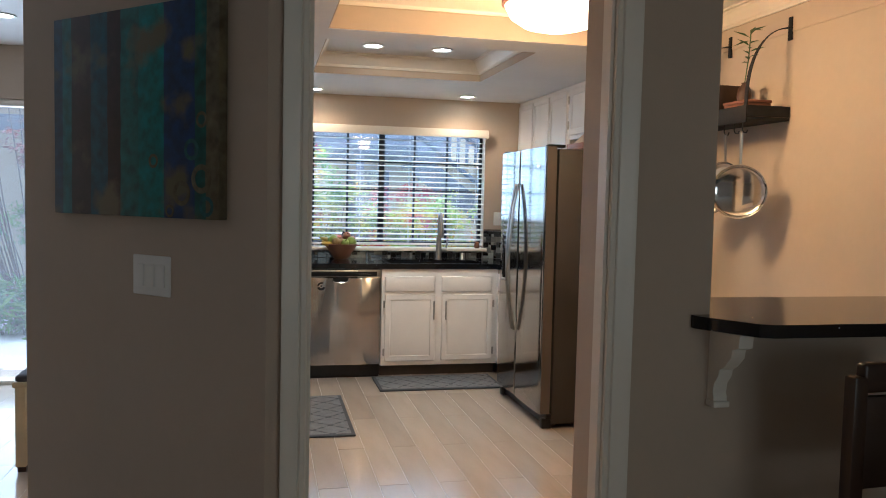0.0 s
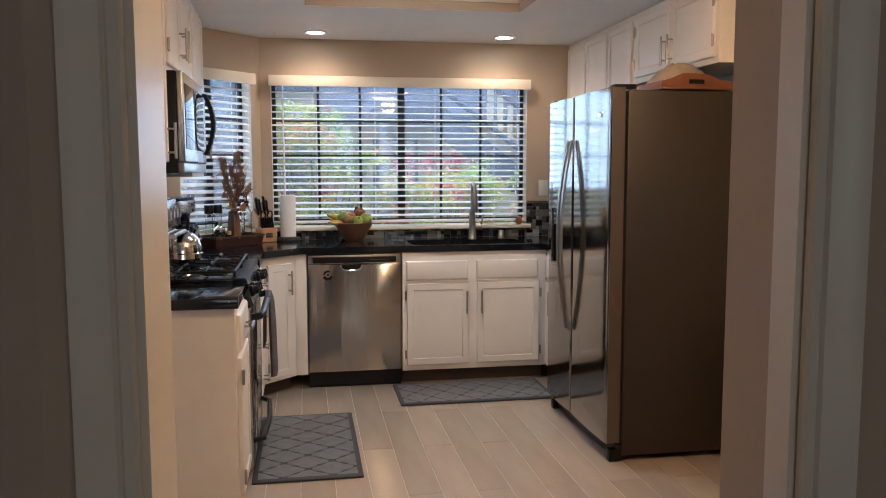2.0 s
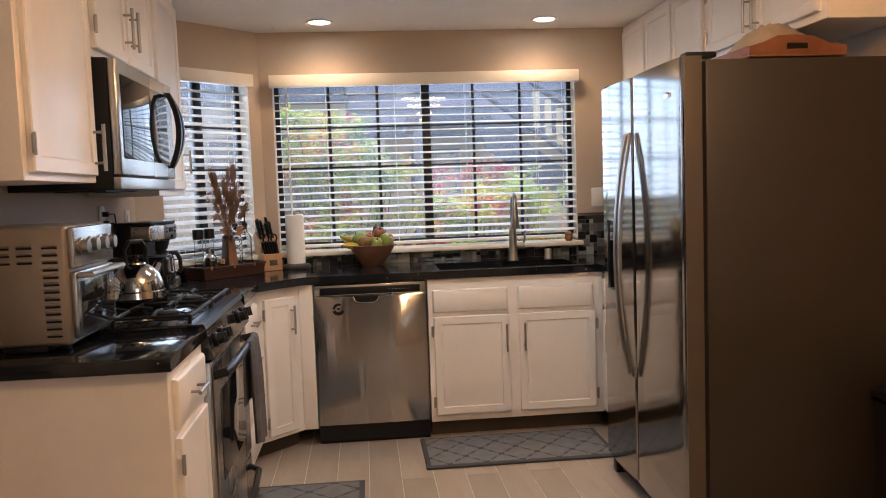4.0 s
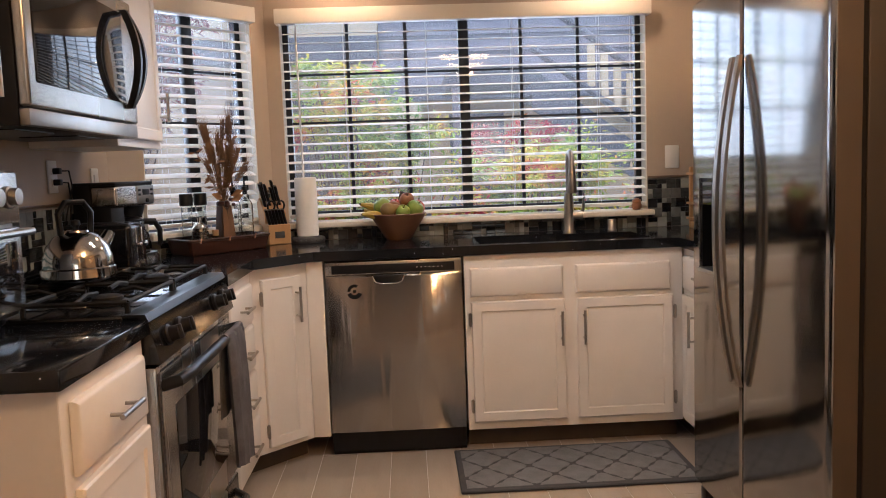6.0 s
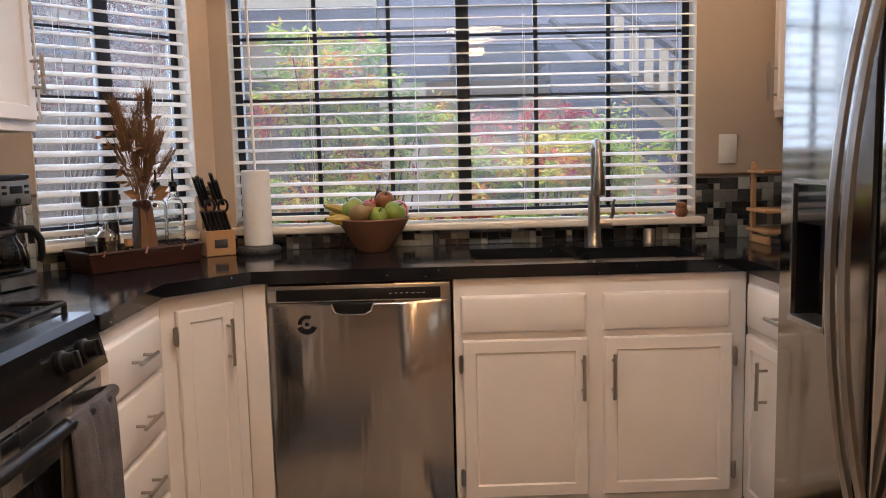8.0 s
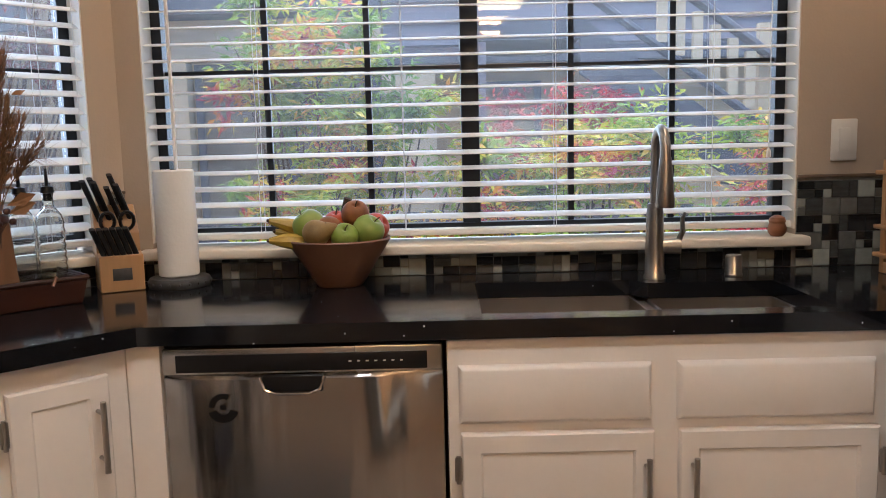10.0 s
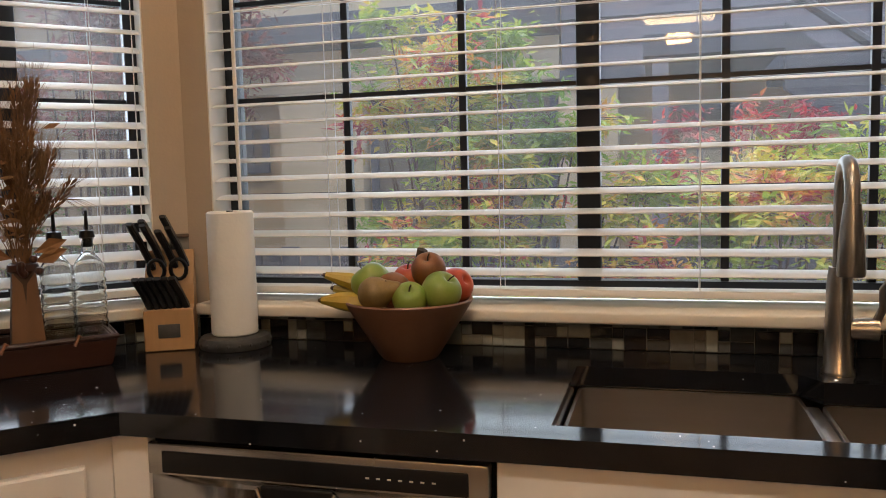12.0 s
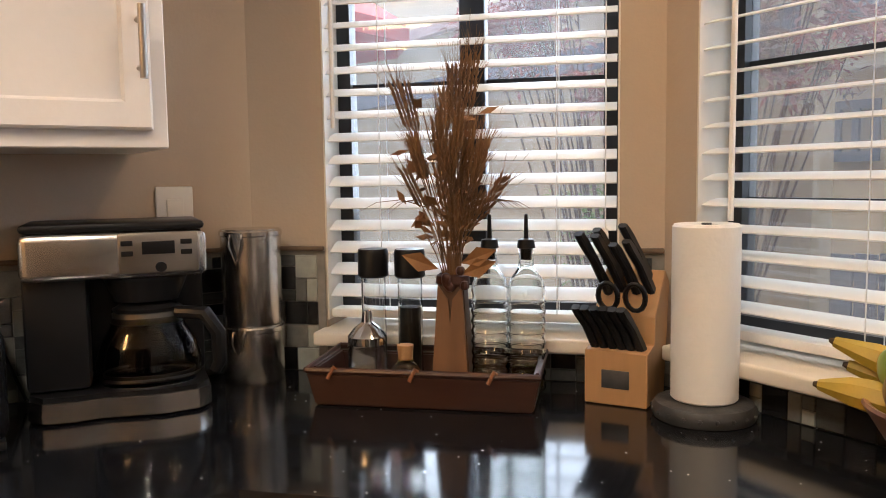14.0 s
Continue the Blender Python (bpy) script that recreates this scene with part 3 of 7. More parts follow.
drawer_cab = thing("drawer_cabinet", pose(0.120, 5.325, 0, 0, 0, 90), "white painted base cabinet with four drawers", "cabinet", "base cabinets")
carcass(drawer_cab, 0.475, 0.60, 0.092, 0.869)
for k in range(4):
    cab_drawer(drawer_cab, 0.03, 0.43, 0.118 + 0.184 * k, 0.290 + 0.184 * k - (0.02 if k == 3 else 0))

near_cab = thing("end_cabinet", pose(0.120, 4.030, 0, 0, 0, 90), "white painted end base cabinet with drawer and door", "cabinet", "base cabinets")
carcass(near_cab, 0.462, 0.60, 0.092, 0.869)
cab_drawer(near_cab, 0.04, 0.430, 0.690, 0.835)
cab_door(near_cab, 0.04, 0.430, 0.114, 0.665, None, 0.034)

right_cab = thing("side_cabinet", pose(1.970, 5.998, 0, 0, 0, -90), "white painted base cabinet beside the refrigerator", "cabinet", "base cabinets")
carcass(right_cab, 0.618, 0.66, 0.092, 0.869)
cab_drawer(right_cab, 0.03, 0.59, 0.690, 0.835)
cab_door(right_cab, 0.03, 0.59, 0.114, 0.665, (0.20, 0.54), None)

# wall cabinets on the range side
UF = -0.19
up_near = thing("wall_cabinet", pose(UF, 3.952, 0, 0, 0, 90), "white painted wall cabinet over the toaster oven", "cabinet", "wall cabinets")
carcass(up_near, 0.563, 0.295, 1.408, 2.297, False)
cab_door(up_near, 0.03, 0.533, 1.43, 2.25, (0.505, 1.52), 0.024)
up_mid = thing("wall_cabinet", pose(UF, 4.517, 0, 0, 0, 90), "white painted short wall cabinet over the microwave", "cabinet", "wall cabinets")
carcass(up_mid, 0.80, 0.295, 1.828, 2.297, False)
cab_door(up_mid, 0.03, 0.393, 1.855, 2.25, (0.362, 1.98), 0.024)
cab_door(up_mid, 0.407, 0.77, 1.855, 2.25, (0.438, 1.98), None)
up_far = thing("wall_cabinet", pose(UF, 5.319, 0, 0, 0, 90), "white painted wall cabinet over the coffee maker", "cabinet", "wall cabinets")
carcass(up_far, 0.468, 0.295, 1.362, 2.297, False)
cab_door(up_far, 0.03, 0.442, 1.39, 2.25, (0.424, 1.52), None, length=0.11)

# wall cabinets on the refrigerator side
UR = 2.31
up_fr = thing("wall_cabinet", pose(UR, 5.40, 0, 0, 0, -90), "white painted wall cabinet over the refrigerator", "cabinet", "wall cabinets")
carcass(up_fr, 0.955, 0.325, 1.895, 2.297, False)
cab_door(up_fr, 0.03, 0.465, 1.925, 2.26, (0.44, 2.02), 0.024)
cab_door(up_fr, 0.485, 0.925, 1.925, 2.26, (0.51, 2.02), 0.931)
up_r = thing("wall_cabinet", pose(UR, 6.606, 0, 0, 0, -90), "white painted wall cabinet in the corner by the window", "cabinet", "wall cabinets")
carcass(up_r, 1.203, 0.325, 1.385, 2.297, False)
for k in range(3):
    cab_door(up_r, 0.03 + 0.39 * k, 0.39 + 0.39 * k, 1.41, 2.26, (0.06 + 0.39 * k, 1.52), None, rail=0.045)

# ---- worktop ----
CZ0, CZ1 = 0.871, 0.912


def worktop():
    bm = bmesh.new()
    r = 0.004

    def top(poly):
        lo, hi = prism(bm, poly, CZ0, CZ1)

    top([(LEFT, 5.318), (0.145, 5.318), (0.145, 5.775), (0.355, 5.985), (1.080, 5.985), (1.080, 6.608), (0.10, 6.608), (LEFT, 6.018)])
    top([(1.080, 5.985), (1.845, 5.985), (1.845, 6.048), (1.080, 6.048)])
    top([(1.080, 6.440), (1.490, 6.440), (1.525, 6.385), (1.845, 6.385), (1.845, 6.608), (1.080, 6.608)])
    top([(1.845, 5.985), (1.945, 5.985), (1.945, 5.375), (RIGHT, 5.375), (RIGHT, 6.608), (1.845, 6.608)])
    return bm


setting("countertop", worktop(), STONE, "black polished quartz worktop with bright flecks", "countertop")
setting("countertop_end", rbx(LEFT, 0.136, 4.008, 4.494, CZ0, CZ1, r=0.004), STONE, "black polished quartz worktop at the cabinet end", "countertop")
bm = bmesh.new()
prism(bm, [(1.390, 2.30), (1.390, 1.899), (1.326, 1.899), (1.326, 1.87), (1.426, 1.71), (1.466, 1.69), (3.99, 1.69), (3.99, 1.899), (2.639, 1.899), (2.639, 2.30)], 1.068, 1.106)
setting("bar_top", bm, STONE, "black polished raised bar top", "bar top")

# sink
sink = thing("kitchen_sink", pose(1.492, 6.275, CZ0), "double stainless steel undermount sink", "sink")


def basin(x0, x1, y0, y1, depth, name):
    bm = bmesh.new()
    t = 0.006
    v, f = box(bm, x0, x1, y0, y1, -depth, 0.0)
    bmesh.ops.delete(bm, geom=[f[1]], context="FACES_ONLY")
    up = [e for e in bm.edges if abs(e.verts[0].co.z - e.verts[1].co.z) > 0.01] + [e for e in bm.edges if e.verts[0].co.z < -0.01 and e.verts[1].co.z < -0.01]
    bmesh.ops.bevel(bm, geom=up, offset=0.022, segments=4, profile=0.5, affect="EDGES")
    bmesh.ops.recalc_face_normals(bm, faces=bm.faces[:])
    bmesh.ops.solidify(bm, geom=bm.faces[:], thickness=t)
    b = part(name, bm, SINKST, sink)
    part("drain", lt([(0.0, 0.001), (0.03, 0.001), (0.042, 0.004), (0.045, 0.001)], 20, ((x0 + x1) / 2, (y0 + y1) / 2, -depth)), CHROME, b, "steel drain ring")


basin(-0.408, 0.000, -0.222, 0.160, 0.21, "basin")
basin(0.026, 0.352, -0.222, 0.106, 0.18, "basin")
part("divider", rbx(0.001, 0.025, -0.222, 0.108, -0.03, -0.004, r=0.003), SINKST, sink)

# ---- dishwasher ----
dw = thing("dishwasher", pose(0.397, 5.985, 0), "stainless steel dishwasher under the worktop", "dishwasher")
part("body", bms((0.004, 0.597, 0.03, 0.58, 0.02, 0.866)), BLACK, dw, "black dishwasher tub")
part("kick_plate", rbx(0.004, 0.597, 0.045, 0.06, 0.0, 0.102, r=0.003), BLACK, dw, "black kick plate")
bm = bmesh.new()
N = 10
rows = []
for z in (0.108, 0.16, 0.5, 0.79, 0.803):
    bow = 0.0 if z in (0.108, 0.803) else 0.012
    rows.append([bm.verts.new((0.006 + 0.59 * i / N, 0.026 - bow * (1 - (2 * i / N - 1) ** 4), z)) for i in range(N + 1)])
for a, b in zip(rows, rows[1:]):
    for i in range(N):
        bm.faces.new((a[i], a[i + 1], b[i + 1], b[i]))
bmesh.ops.recalc_face_normals(bm, faces=bm.faces[:])
bmesh.ops.solidify(bm, geom=bm.faces[:], thickness=0.01)
dwd = part("door", bm, DWSTEEL, dw, "bowed brushed steel door")
ctl = part("control_panel", rbx(0.006, 0.596, 0.004, 0.03, 0.806, 0.862, r=0.004), STEEL, dw)
part("control_strip", rbx(0.035, 0.565, 0.0015, 0.006, 0.811, 0.849, r=0.002), BLACK, ctl, "black glossy control strip")
hpk = part("handle_pocket", rbx(0.215, 0.345, 0.001, 0.012, 0.765, 0.803, r=0.005, seg=3), BLACK, ctl, "dark handle pocket")
part("pocket_lip", tb([(0.212, 0.0, 0.800), (0.222, -0.001, 0.772), (0.245, -0.002, 0.763), (0.315, -0.002, 0.763), (0.338, -0.001, 0.772), (0.348, 0.0, 0.800)], 0.0035, 8), CHROME, hpk, "bright pocket lip")
bm = bmesh.new()
for k in range(7):
    box(bm, 0.40 + k * 0.018, 0.406 + k * 0.018, 0.0005, 0.0016, 0.829, 0.8315)
part("indicator", bm, TRIM, ctl, "pale indicator marks")
bm = bmesh.new()
for a0, a1, r0, r1 in ((200, 340, 0.016, 0.034), (60, 180, 0.018, 0.030)):
    pts = [(r1, a) for a in range(a0, a1 + 1, 10)] + [(r0, a) for a in range(a1, a0 - 1, -10)]
    lo = [bm.verts.new((0.13 + r * math.cos(radians(a)), 0.0035, 0.735 + r * math.sin(radians(a)))) for r, a in pts]
    bm.faces.new(lo)
box(bm, 0.124, 0.136, 0.003, 0.0036, 0.729, 0.741)
part("badge", rbx(0.265, 0.325, 0.0115, 0.0135, 0.172, 0.182, r=0.001, seg=1), STEEL_H, dwd, "small plain metal badge")
part("sticker", bm, BLACK, dwd, "black round energy sticker")

# ---- refrigerator ----
FRX, FY0, FY1, FH = 1.775, 4.432, 5.364, 1.772
fr = thing("refrigerator", pose(FRX, FY1, 0, 0, 0, -90), "stainless side-by-side refrigerator with ice dispenser", "refrigerator")
FW = FY1 - FY0
part("body", rbx(0.002, FW - 0.002, 0.09, 0.80, 0.028, FH - 0.012, r=0.006), FRSIDE, fr, "grey-brown painted cabinet sides")
part("base_grille", rbx(0.01, FW - 0.01, 0.06, 0.12, 0.012, 0.085, r=0.004), BLACK, fr, "black base grille")
split = 0.405


def fridge_door(x0, x1, name, hole=None):
    """A bowed steel door; hole is an open recess (x0, x1, z0, z1) through its face."""
    bm = bmesh.new()

    def face(x):
        u = (x - x0) / (x1 - x0)
        return 0.006 * max(0.0, abs(2 * u - 1) - 0.97) / 0.03 + 0.008 * (2 * u - 1) ** 2

    def strip(a, b, z0, z1):
        n = max(2, int((b - a) / 0.03))
        xs = sorted({a, b, *(a + (b - a) * i / n for i in range(n + 1)), *(x for x in (x0 + 0.006, x1 - 0.006) if a < x < b)})
        prism(bm, [(a, 0.075)] + [(x, face(x)) for x in xs] + [(b, 0.075)], z0, z1)

    if hole:
        a, b, z0, z1 = hole
        strip(x0, a, 0.095, FH), strip(b, x1, 0.095, FH), strip(a, b, 0.095, z0), strip(a, b, z1, FH)
    else:
        strip(x0, x1, 0.095, FH)
    return part(name, bm, FRSTEEL, fr, "brushed steel door")


ld = fridge_door(0.0, split - 0.003, "freezer_door", (0.086, 0.248, 0.862, 1.192))
rd = fridge_door(split + 0.003, FW, "door")
EDGE = material("satin_door_edge", (0.17, 0.145, 0.125), 0.50, 0.85, vary=0.08, scale=5, stretch=(1, 1, 0.05))
part("door_edge", rbx(FW + 0.0005, FW + 0.003, 0.012, 0.074, 0.096, FH - 0.001, r=0.0008, seg=1), EDGE, rd, "satin steel door edge")
part("gasket", bms((0.006, FW - 0.004, 0.0755, 0.0895, 0.10, FH - 0.02)), BLACK, fr, "black door gasket")
for d, x in ((ld, split - 0.027), (rd, split + 0.027)):
    s = -1 if x < split else 1
    bm = bmesh.new()
    pts = [(x + s * 0.012 * (2 * u - 1) ** 2 * 0, -0.008 - 0.055 * (1 - (2 * u - 1) ** 2), 0.548 + 1.0 * u) for u in [k / 18 for k in range(19)]]
    rows = []
    for px, py, pz in pts:
        rows.append([bm.verts.new((px + a, py + b, pz)) for a, b in ((-0.013, 0.006), (-0.0125, -0.004), (0, -0.008), (0.0125, -0.004), (0.013, 0.006))])
    for a, b in zip(rows, rows[1:]):
        for i in range(5):
            bm.faces.new((a[i], a[(i + 1) % 5], b[(i + 1) % 5], b[i]))
    bm.faces.new(rows[0]), bm.faces.new(rows[-1][::-1])
    part("handle", bm, STEEL_H, d, "long curved steel handle")
disp = part("dispenser", bms((0.084, 0.250, -0.004, 0.006, 1.184, 1.194), (0.084, 0.092, -0.004, 0.006, 0.862, 1.184), (0.242, 0.250, -0.004, 0.006, 0.862, 1.184)), STEEL, ld, "steel dispenser frame")
part("recess", bms((0.087, 0.247, 0.062, 0.070, 0.863, 1.191), (0.087, 0.092, 0.007, 0.061, 0.863, 1.184), (0.242, 0.247, 0.007, 0.061, 0.863, 1.184)), BLACK, disp, "black dispenser recess")
part("touch_panel", bms((0.093, 0.241, 0.002, 0.05, 1.095, 1.183)), DARKGLASS, disp, "dark dispenser touch panel")
part("paddle", rbx(0.145, 0.19, 0.035, 0.045, 0.96, 1.09, r=0.003), BLACK, disp, "black ice paddle")
part("drip_tray", rbx(0.088, 0.246, -0.010, 0.060, 0.8635, 0.878, r=0.003), STEEL_H, disp, "steel drip tray")
for x in (0.03, FW - 0.03):
    part("hinge_cover", rbx(x - 0.03, x + 0.03, 0.02, 0.13, FH - 0.006, FH + 0.014, r=0.006), BLACK, fr, "black hinge cover")
    part("foot", rbx(x - 0.025, x + 0.025, 0.03, 0.09, 0.0, 0.06, r=0.006), BLACK, fr, "black levelling foot")
part("badge", rbx(FW - 0.16, FW - 0.10, 0.0005, 0.004, 1.645, 1.665, r=0.002), CHROME, rd, "small plain metal badge")

# ---- range ----
DKSTEEL = material("dark_steel_edge", (0.07, 0.07, 0.075), 0.32, 1.0, vary=0.1, scale=6)
rg = thing("gas_range", pose(0.110, 4.50, 0, 0, 0, 90), "stainless and black gas range with towel on the door", "range")
RW = 0.81
part("body", rbx(0.003, RW - 0.003, 0.02, 0.60, 0.03, 0.905, r=0.003), BLACK, rg, "black range sides")
part("cooktop", rbx(0, RW, -0.01, 0.60, 0.906, 0.922, r=0.006), ENAMEL, rg, "black enamel cooktop")
bm = bmesh.new()
prism(bm, [(0, 0), (0, RW), (0.001, RW), (0.001, 0)], 0, 0.001)
bm.clear()
lo = [(-0.028, 0.905), (-0.020, 0.923), (0.035, 0.9235), (0.035, 0.912), (-0.010, 0.90)]
a = [bm.verts.new((0, y, z)) for y, z in lo]
b = [bm.verts.new((RW, y, z)) for y, z in lo]
bm.faces.new(a), bm.faces.new(b[::-1])
for i in range(5):
    bm.faces.new((a[i], a[(i + 1) % 5], b[(i + 1) % 5], b[i]))
part("front_trim", bm, DKSTEEL, rg, "dark steel cooktop edge")
bm = bmesh.new()
lo = [(-0.026, 0.903), (-0.050, 0.80), (0.02, 0.80), (0.02, 0.903)]
a = [bm.verts.new((0, y, z)) for y, z in lo]
b = [bm.verts.new((RW, y, z)) for y, z in lo]
bm.faces.new(a), bm.faces.new(b[::-1])
for i in range(4):
    bm.faces.new((a[i], a[(i + 1) % 4], b[(i + 1) % 4], b[i]))
cp = part("control_panel", bm, ENAMEL, rg, "black control panel")
for x in (0.10, 0.21, 0.60, 0.71):
    k = part("knob", lt([(0.026, 0), (0.027, 0.008), (0.021, 0.012), (0.018, 0.034), (0.0, 0.035)], 20), BLACK, cp, "black burner knob")
    k.matrix_local = pose(x, -0.038, 0.852, 77, 0, 0)
    part("grip", rbx(-0.005, 0.005, -0.019, 0.019, 0.02, 0.042, r=0.002), BLACK, k)
od = part("oven_door", rbx(0.006, RW - 0.006, -0.035, 0.018, 0.235, 0.79, r=0.006), STEEL, rg, "brushed steel oven door")
part("oven_window", rbx(0.14, RW - 0.14, -0.0375, -0.030, 0.33, 0.66, r=0.002), DARKGLASS, od, "dark oven window")
part("handle", tb([(0.05, -0.035, 0.735), (0.05, -0.075, 0.745), (0.12, -0.085, 0.748), (RW - 0.12, -0.085, 0.748), (RW - 0.05, -0.075, 0.745), (RW - 0.05, -0.035, 0.735)], 0.016, 12), BLACK, od, "black oven door handle")
for k in range(12):
    part("vent_slot", bms((0.034 + k * 0.062, 0.084 + k * 0.062, -0.0366, -0.034, 0.772, 0.778)), BLACK, od, "dark vent slot")
es = part("edge_strip", rbx(0.008, 0.026, -0.0385, -0.0355, 0.25, 0.775, r=0.001, seg=1), EDGE, od, "satin steel edge strip")
for k in range(14):
    part("vent_slot", bms((0.013, 0.021, -0.0392, -0.0383, 0.50 + 0.018 * k, 0.511 + 0.018 * k)), BLACK, es, "dark vent slot")
dr = part("drawer", rbx(0.006, RW - 0.006, -0.032, 0.018, 0.05, 0.222, r=0.006), STEEL, rg, "steel storage drawer")
part("handle", tb([(0.06, -0.032, 0.17), (0.10, -0.075, 0.165), (RW / 2, -0.09, 0.16), (RW - 0.10, -0.075, 0.165), (RW - 0.06, -0.032, 0.17)], 0.013, 10), BLACK, dr, "black drawer handle")
for x in (0.03, RW - 0.07):
    part("foot", bms((x, x + 0.04, 0.05, 0.55, 0, 0.03)), BLACK, rg)
part("backguard", rbx(0, RW, 0.57, 0.60, 0.923, 0.965, r=0.006), ENAMEL, rg, "black backguard")
for cx in (0.20, RW - 0.20):
    for cy in (0.14, 0.42):
        bn = part("burner", lt([(0.055, 0), (0.055, 0.008), (0.048, 0.010), (0.04, 0.010), (0.04, 0.02), (0.03, 0.024), (0, 0.024)], 24, (cx, cy, 0.923)), IRON, rg, "black burner cap")
for gx0, gx1 in ((0.03, RW / 2 - 0.01), (RW / 2 + 0.01, RW - 0.03)):
    bm = bmesh.new()
    z = 0.950
    ym = (0.03, 0.28, 0.54)
    gm = (gx0 + gx1) / 2
    for y in ym:
        tube(bm, [(gx0, y, z), (gx1, y, z)], 0.0065, 6)
    for x in (gx0, gx1):
        tube(bm, [(x, ym[0], z), (x, ym[2], z)], 0.0065, 6)
    for y0, y1 in ((ym[0], ym[1]), (ym[1], ym[2])):
        yc = (y0 + y1) / 2
        for dx, dy in ((1, 0), (-1, 0), (0, 1), (0, -1)):
            px, py = gm + dx * (gx1 - gx0) / 2, yc + dy * (y1 - y0) / 2
            qx, qy = gm + dx * 0.045, yc + dy * 0.045
            tube(bm, [(px, py, z), ((px + qx) / 2, (py + qy) / 2, z + 0.012), (qx, qy, z + 0.006)], 0.0065, 6)
    for x in (gx0, gx1):
        for y in ym:
            tube(bm, [(x, y, z), (x, y, 0.923)], 0.007, 6)
    part("grate", bm, IRON, rg, "black cast iron grate")

# ---- microwave ----
mw = thing("microwave", pose(-0.115, 4.545, 1.385, 0, 0, 90), "stainless over-the-range microwave with curved black handle", "microwave")
MWW, MWH = 0.765, 0.438
part("body", rbx(0, MWW, 0.03, 0.37, 0, MWH, r=0.004), BLACK, mw, "black microwave case")
mdoor = part("door", rbx(0.0, MWW, 0.0, 0.03, 0.045, MWH, r=0.008, seg=3), STEEL, mw, "steel door frame")
part("door_glass", rbx(0.04, 0.655, -0.003, 0.004, 0.105, MWH - 0.05, r=0.002), DARKGLASS, mdoor, "mirror-dark door glass")
part("lower_grille", rbx(0.0, MWW, 0.004, 0.03, 0.0, 0.042, r=0.004), STEEL_H, mw, "steel lower edge")
for x in (0.08, 0.46):
    part("vent", bms((x, x + 0.22, 0.08, 0.25, -0.004, -0.001)), BLACK, mw, "dark filter panel")
for s in (-1, 1):
    bm = bmesh.new()
    rows = []
    for k in range(17):
        u = k / 16
        bow = (1 - (2 * u - 1) ** 2)
        cx, cz, cy = 0.675 + s * 0.024 * bow, 0.090 + 0.31 * u, -0.006 - 0.045 * bow
        rows.append([bm.verts.new((cx + a * 0.009, cy + b * 0.011, cz)) for a, b in ((-1, -1), (1, -1), (1, 1), (-1, 1))])
    for a, b in zip(rows, rows[1:]):
        for i in range(4):
            bm.faces.new((a[i], a[(i + 1) % 4], b[(i + 1) % 4], b[i]))
    bm.faces.new(rows[0]), bm.faces.new(rows[-1][::-1])
    part("handle", bm, BLACK, mdoor, "black arched handle half")


# ---- more materials ----
TERRA = material("glazed_clay", (0.21, 0.105, 0.06), 0.35, vary=0.15, scale=10, fine=0.08, bump=0.05, bump_scale=80)
WOODL = material("light_wood", (0.46, 0.27, 0.12), 0.42, color2=(0.36, 0.20, 0.085), scale=6, fine=0.12, stretch=(1, 1, 0.12))
WOODD = material("dark_tray_wood", (0.055, 0.020, 0.012), 0.34, color2=(0.028, 0.011, 0.008), scale=7, fine=0.2, stretch=(0.15, 1, 1))
BAMBOO = material("cane_binding", (0.25, 0.10, 0.04), 0.4, vary=0.3, scale=30)
WOODV = material("vase_wood", (0.085, 0.038, 0.017), 0.5, color2=(0.05, 0.022, 0.010), scale=8, fine=0.2, stretch=(1, 1, 0.1))
CANST = material("canister_steel", (0.72, 0.70, 0.67), 0.24, 1.0, vary=0.08, scale=4, fine=0.04, stretch=(1, 1, 0.1))
PAPER = material("paper_towel", (0.82, 0.80, 0.76), 0.9, vary=0.03, scale=20, bump=0.4, bump_scale=70)
SLATE = material("dark_pewter", (0.06, 0.06, 0.062), 0.5, vary=0.4, scale=25, bump=0.4, bump_scale=60)
WHITEP = material("white_plastic", (0.78, 0.77, 0.73), 0.3, vary=0.03, scale=10)
CLEAR = glass("clear_glass", (0.96, 0.98, 0.97))
OIL = glass("green_oil", (0.45, 0.42, 0.04))
COFFEE = glass("coffee_glass", (0.30, 0.27, 0.24))
MAT = material("grey_rubber_mat", (0.050, 0.053, 0.062), 0.7, vary=0.2, scale=14, fine=0.2, bump=0.3, bump_scale=220)
MATL = material("raised_mat_weave", (0.17, 0.175, 0.19), 0.75, vary=0.2, scale=20, fine=0.25, bump=0.5, bump_scale=300)
CLOTH = material("grey_towel_cloth", (0.085, 0.08, 0.088), 0.95, color2=(0.13, 0.125, 0.14), scale=14, fine=0.25, bump=0.7, bump_scale=260)
GREENA = material("green_apple_skin", (0.17, 0.26, 0.03), 0.30, color2=(0.25, 0.31, 0.06), scale=14, fine=0.08)
REDA = material("red_apple_skin", (0.42, 0.04, 0.03), 0.28, color2=(0.52, 0.14, 0.05), scale=12, fine=0.1)
PEARB = material("russet_pear_skin", (0.24, 0.095, 0.028), 0.45, color2=(0.16, 0.06, 0.022), scale=34, fine=0.2)
PEARG = material("olive_pear_skin", (0.26, 0.17, 0.045), 0.45, color2=(0.17, 0.11, 0.035), scale=14, fine=0.2)
BANANA = material("banana_skin", (0.46, 0.31, 0.03), 0.42, color2=(0.34, 0.26, 0.03), scale=10, fine=0.1)
STALK = material("fruit_stalk", (0.06, 0.035, 0.015), 0.8, vary=0.3, scale=30)
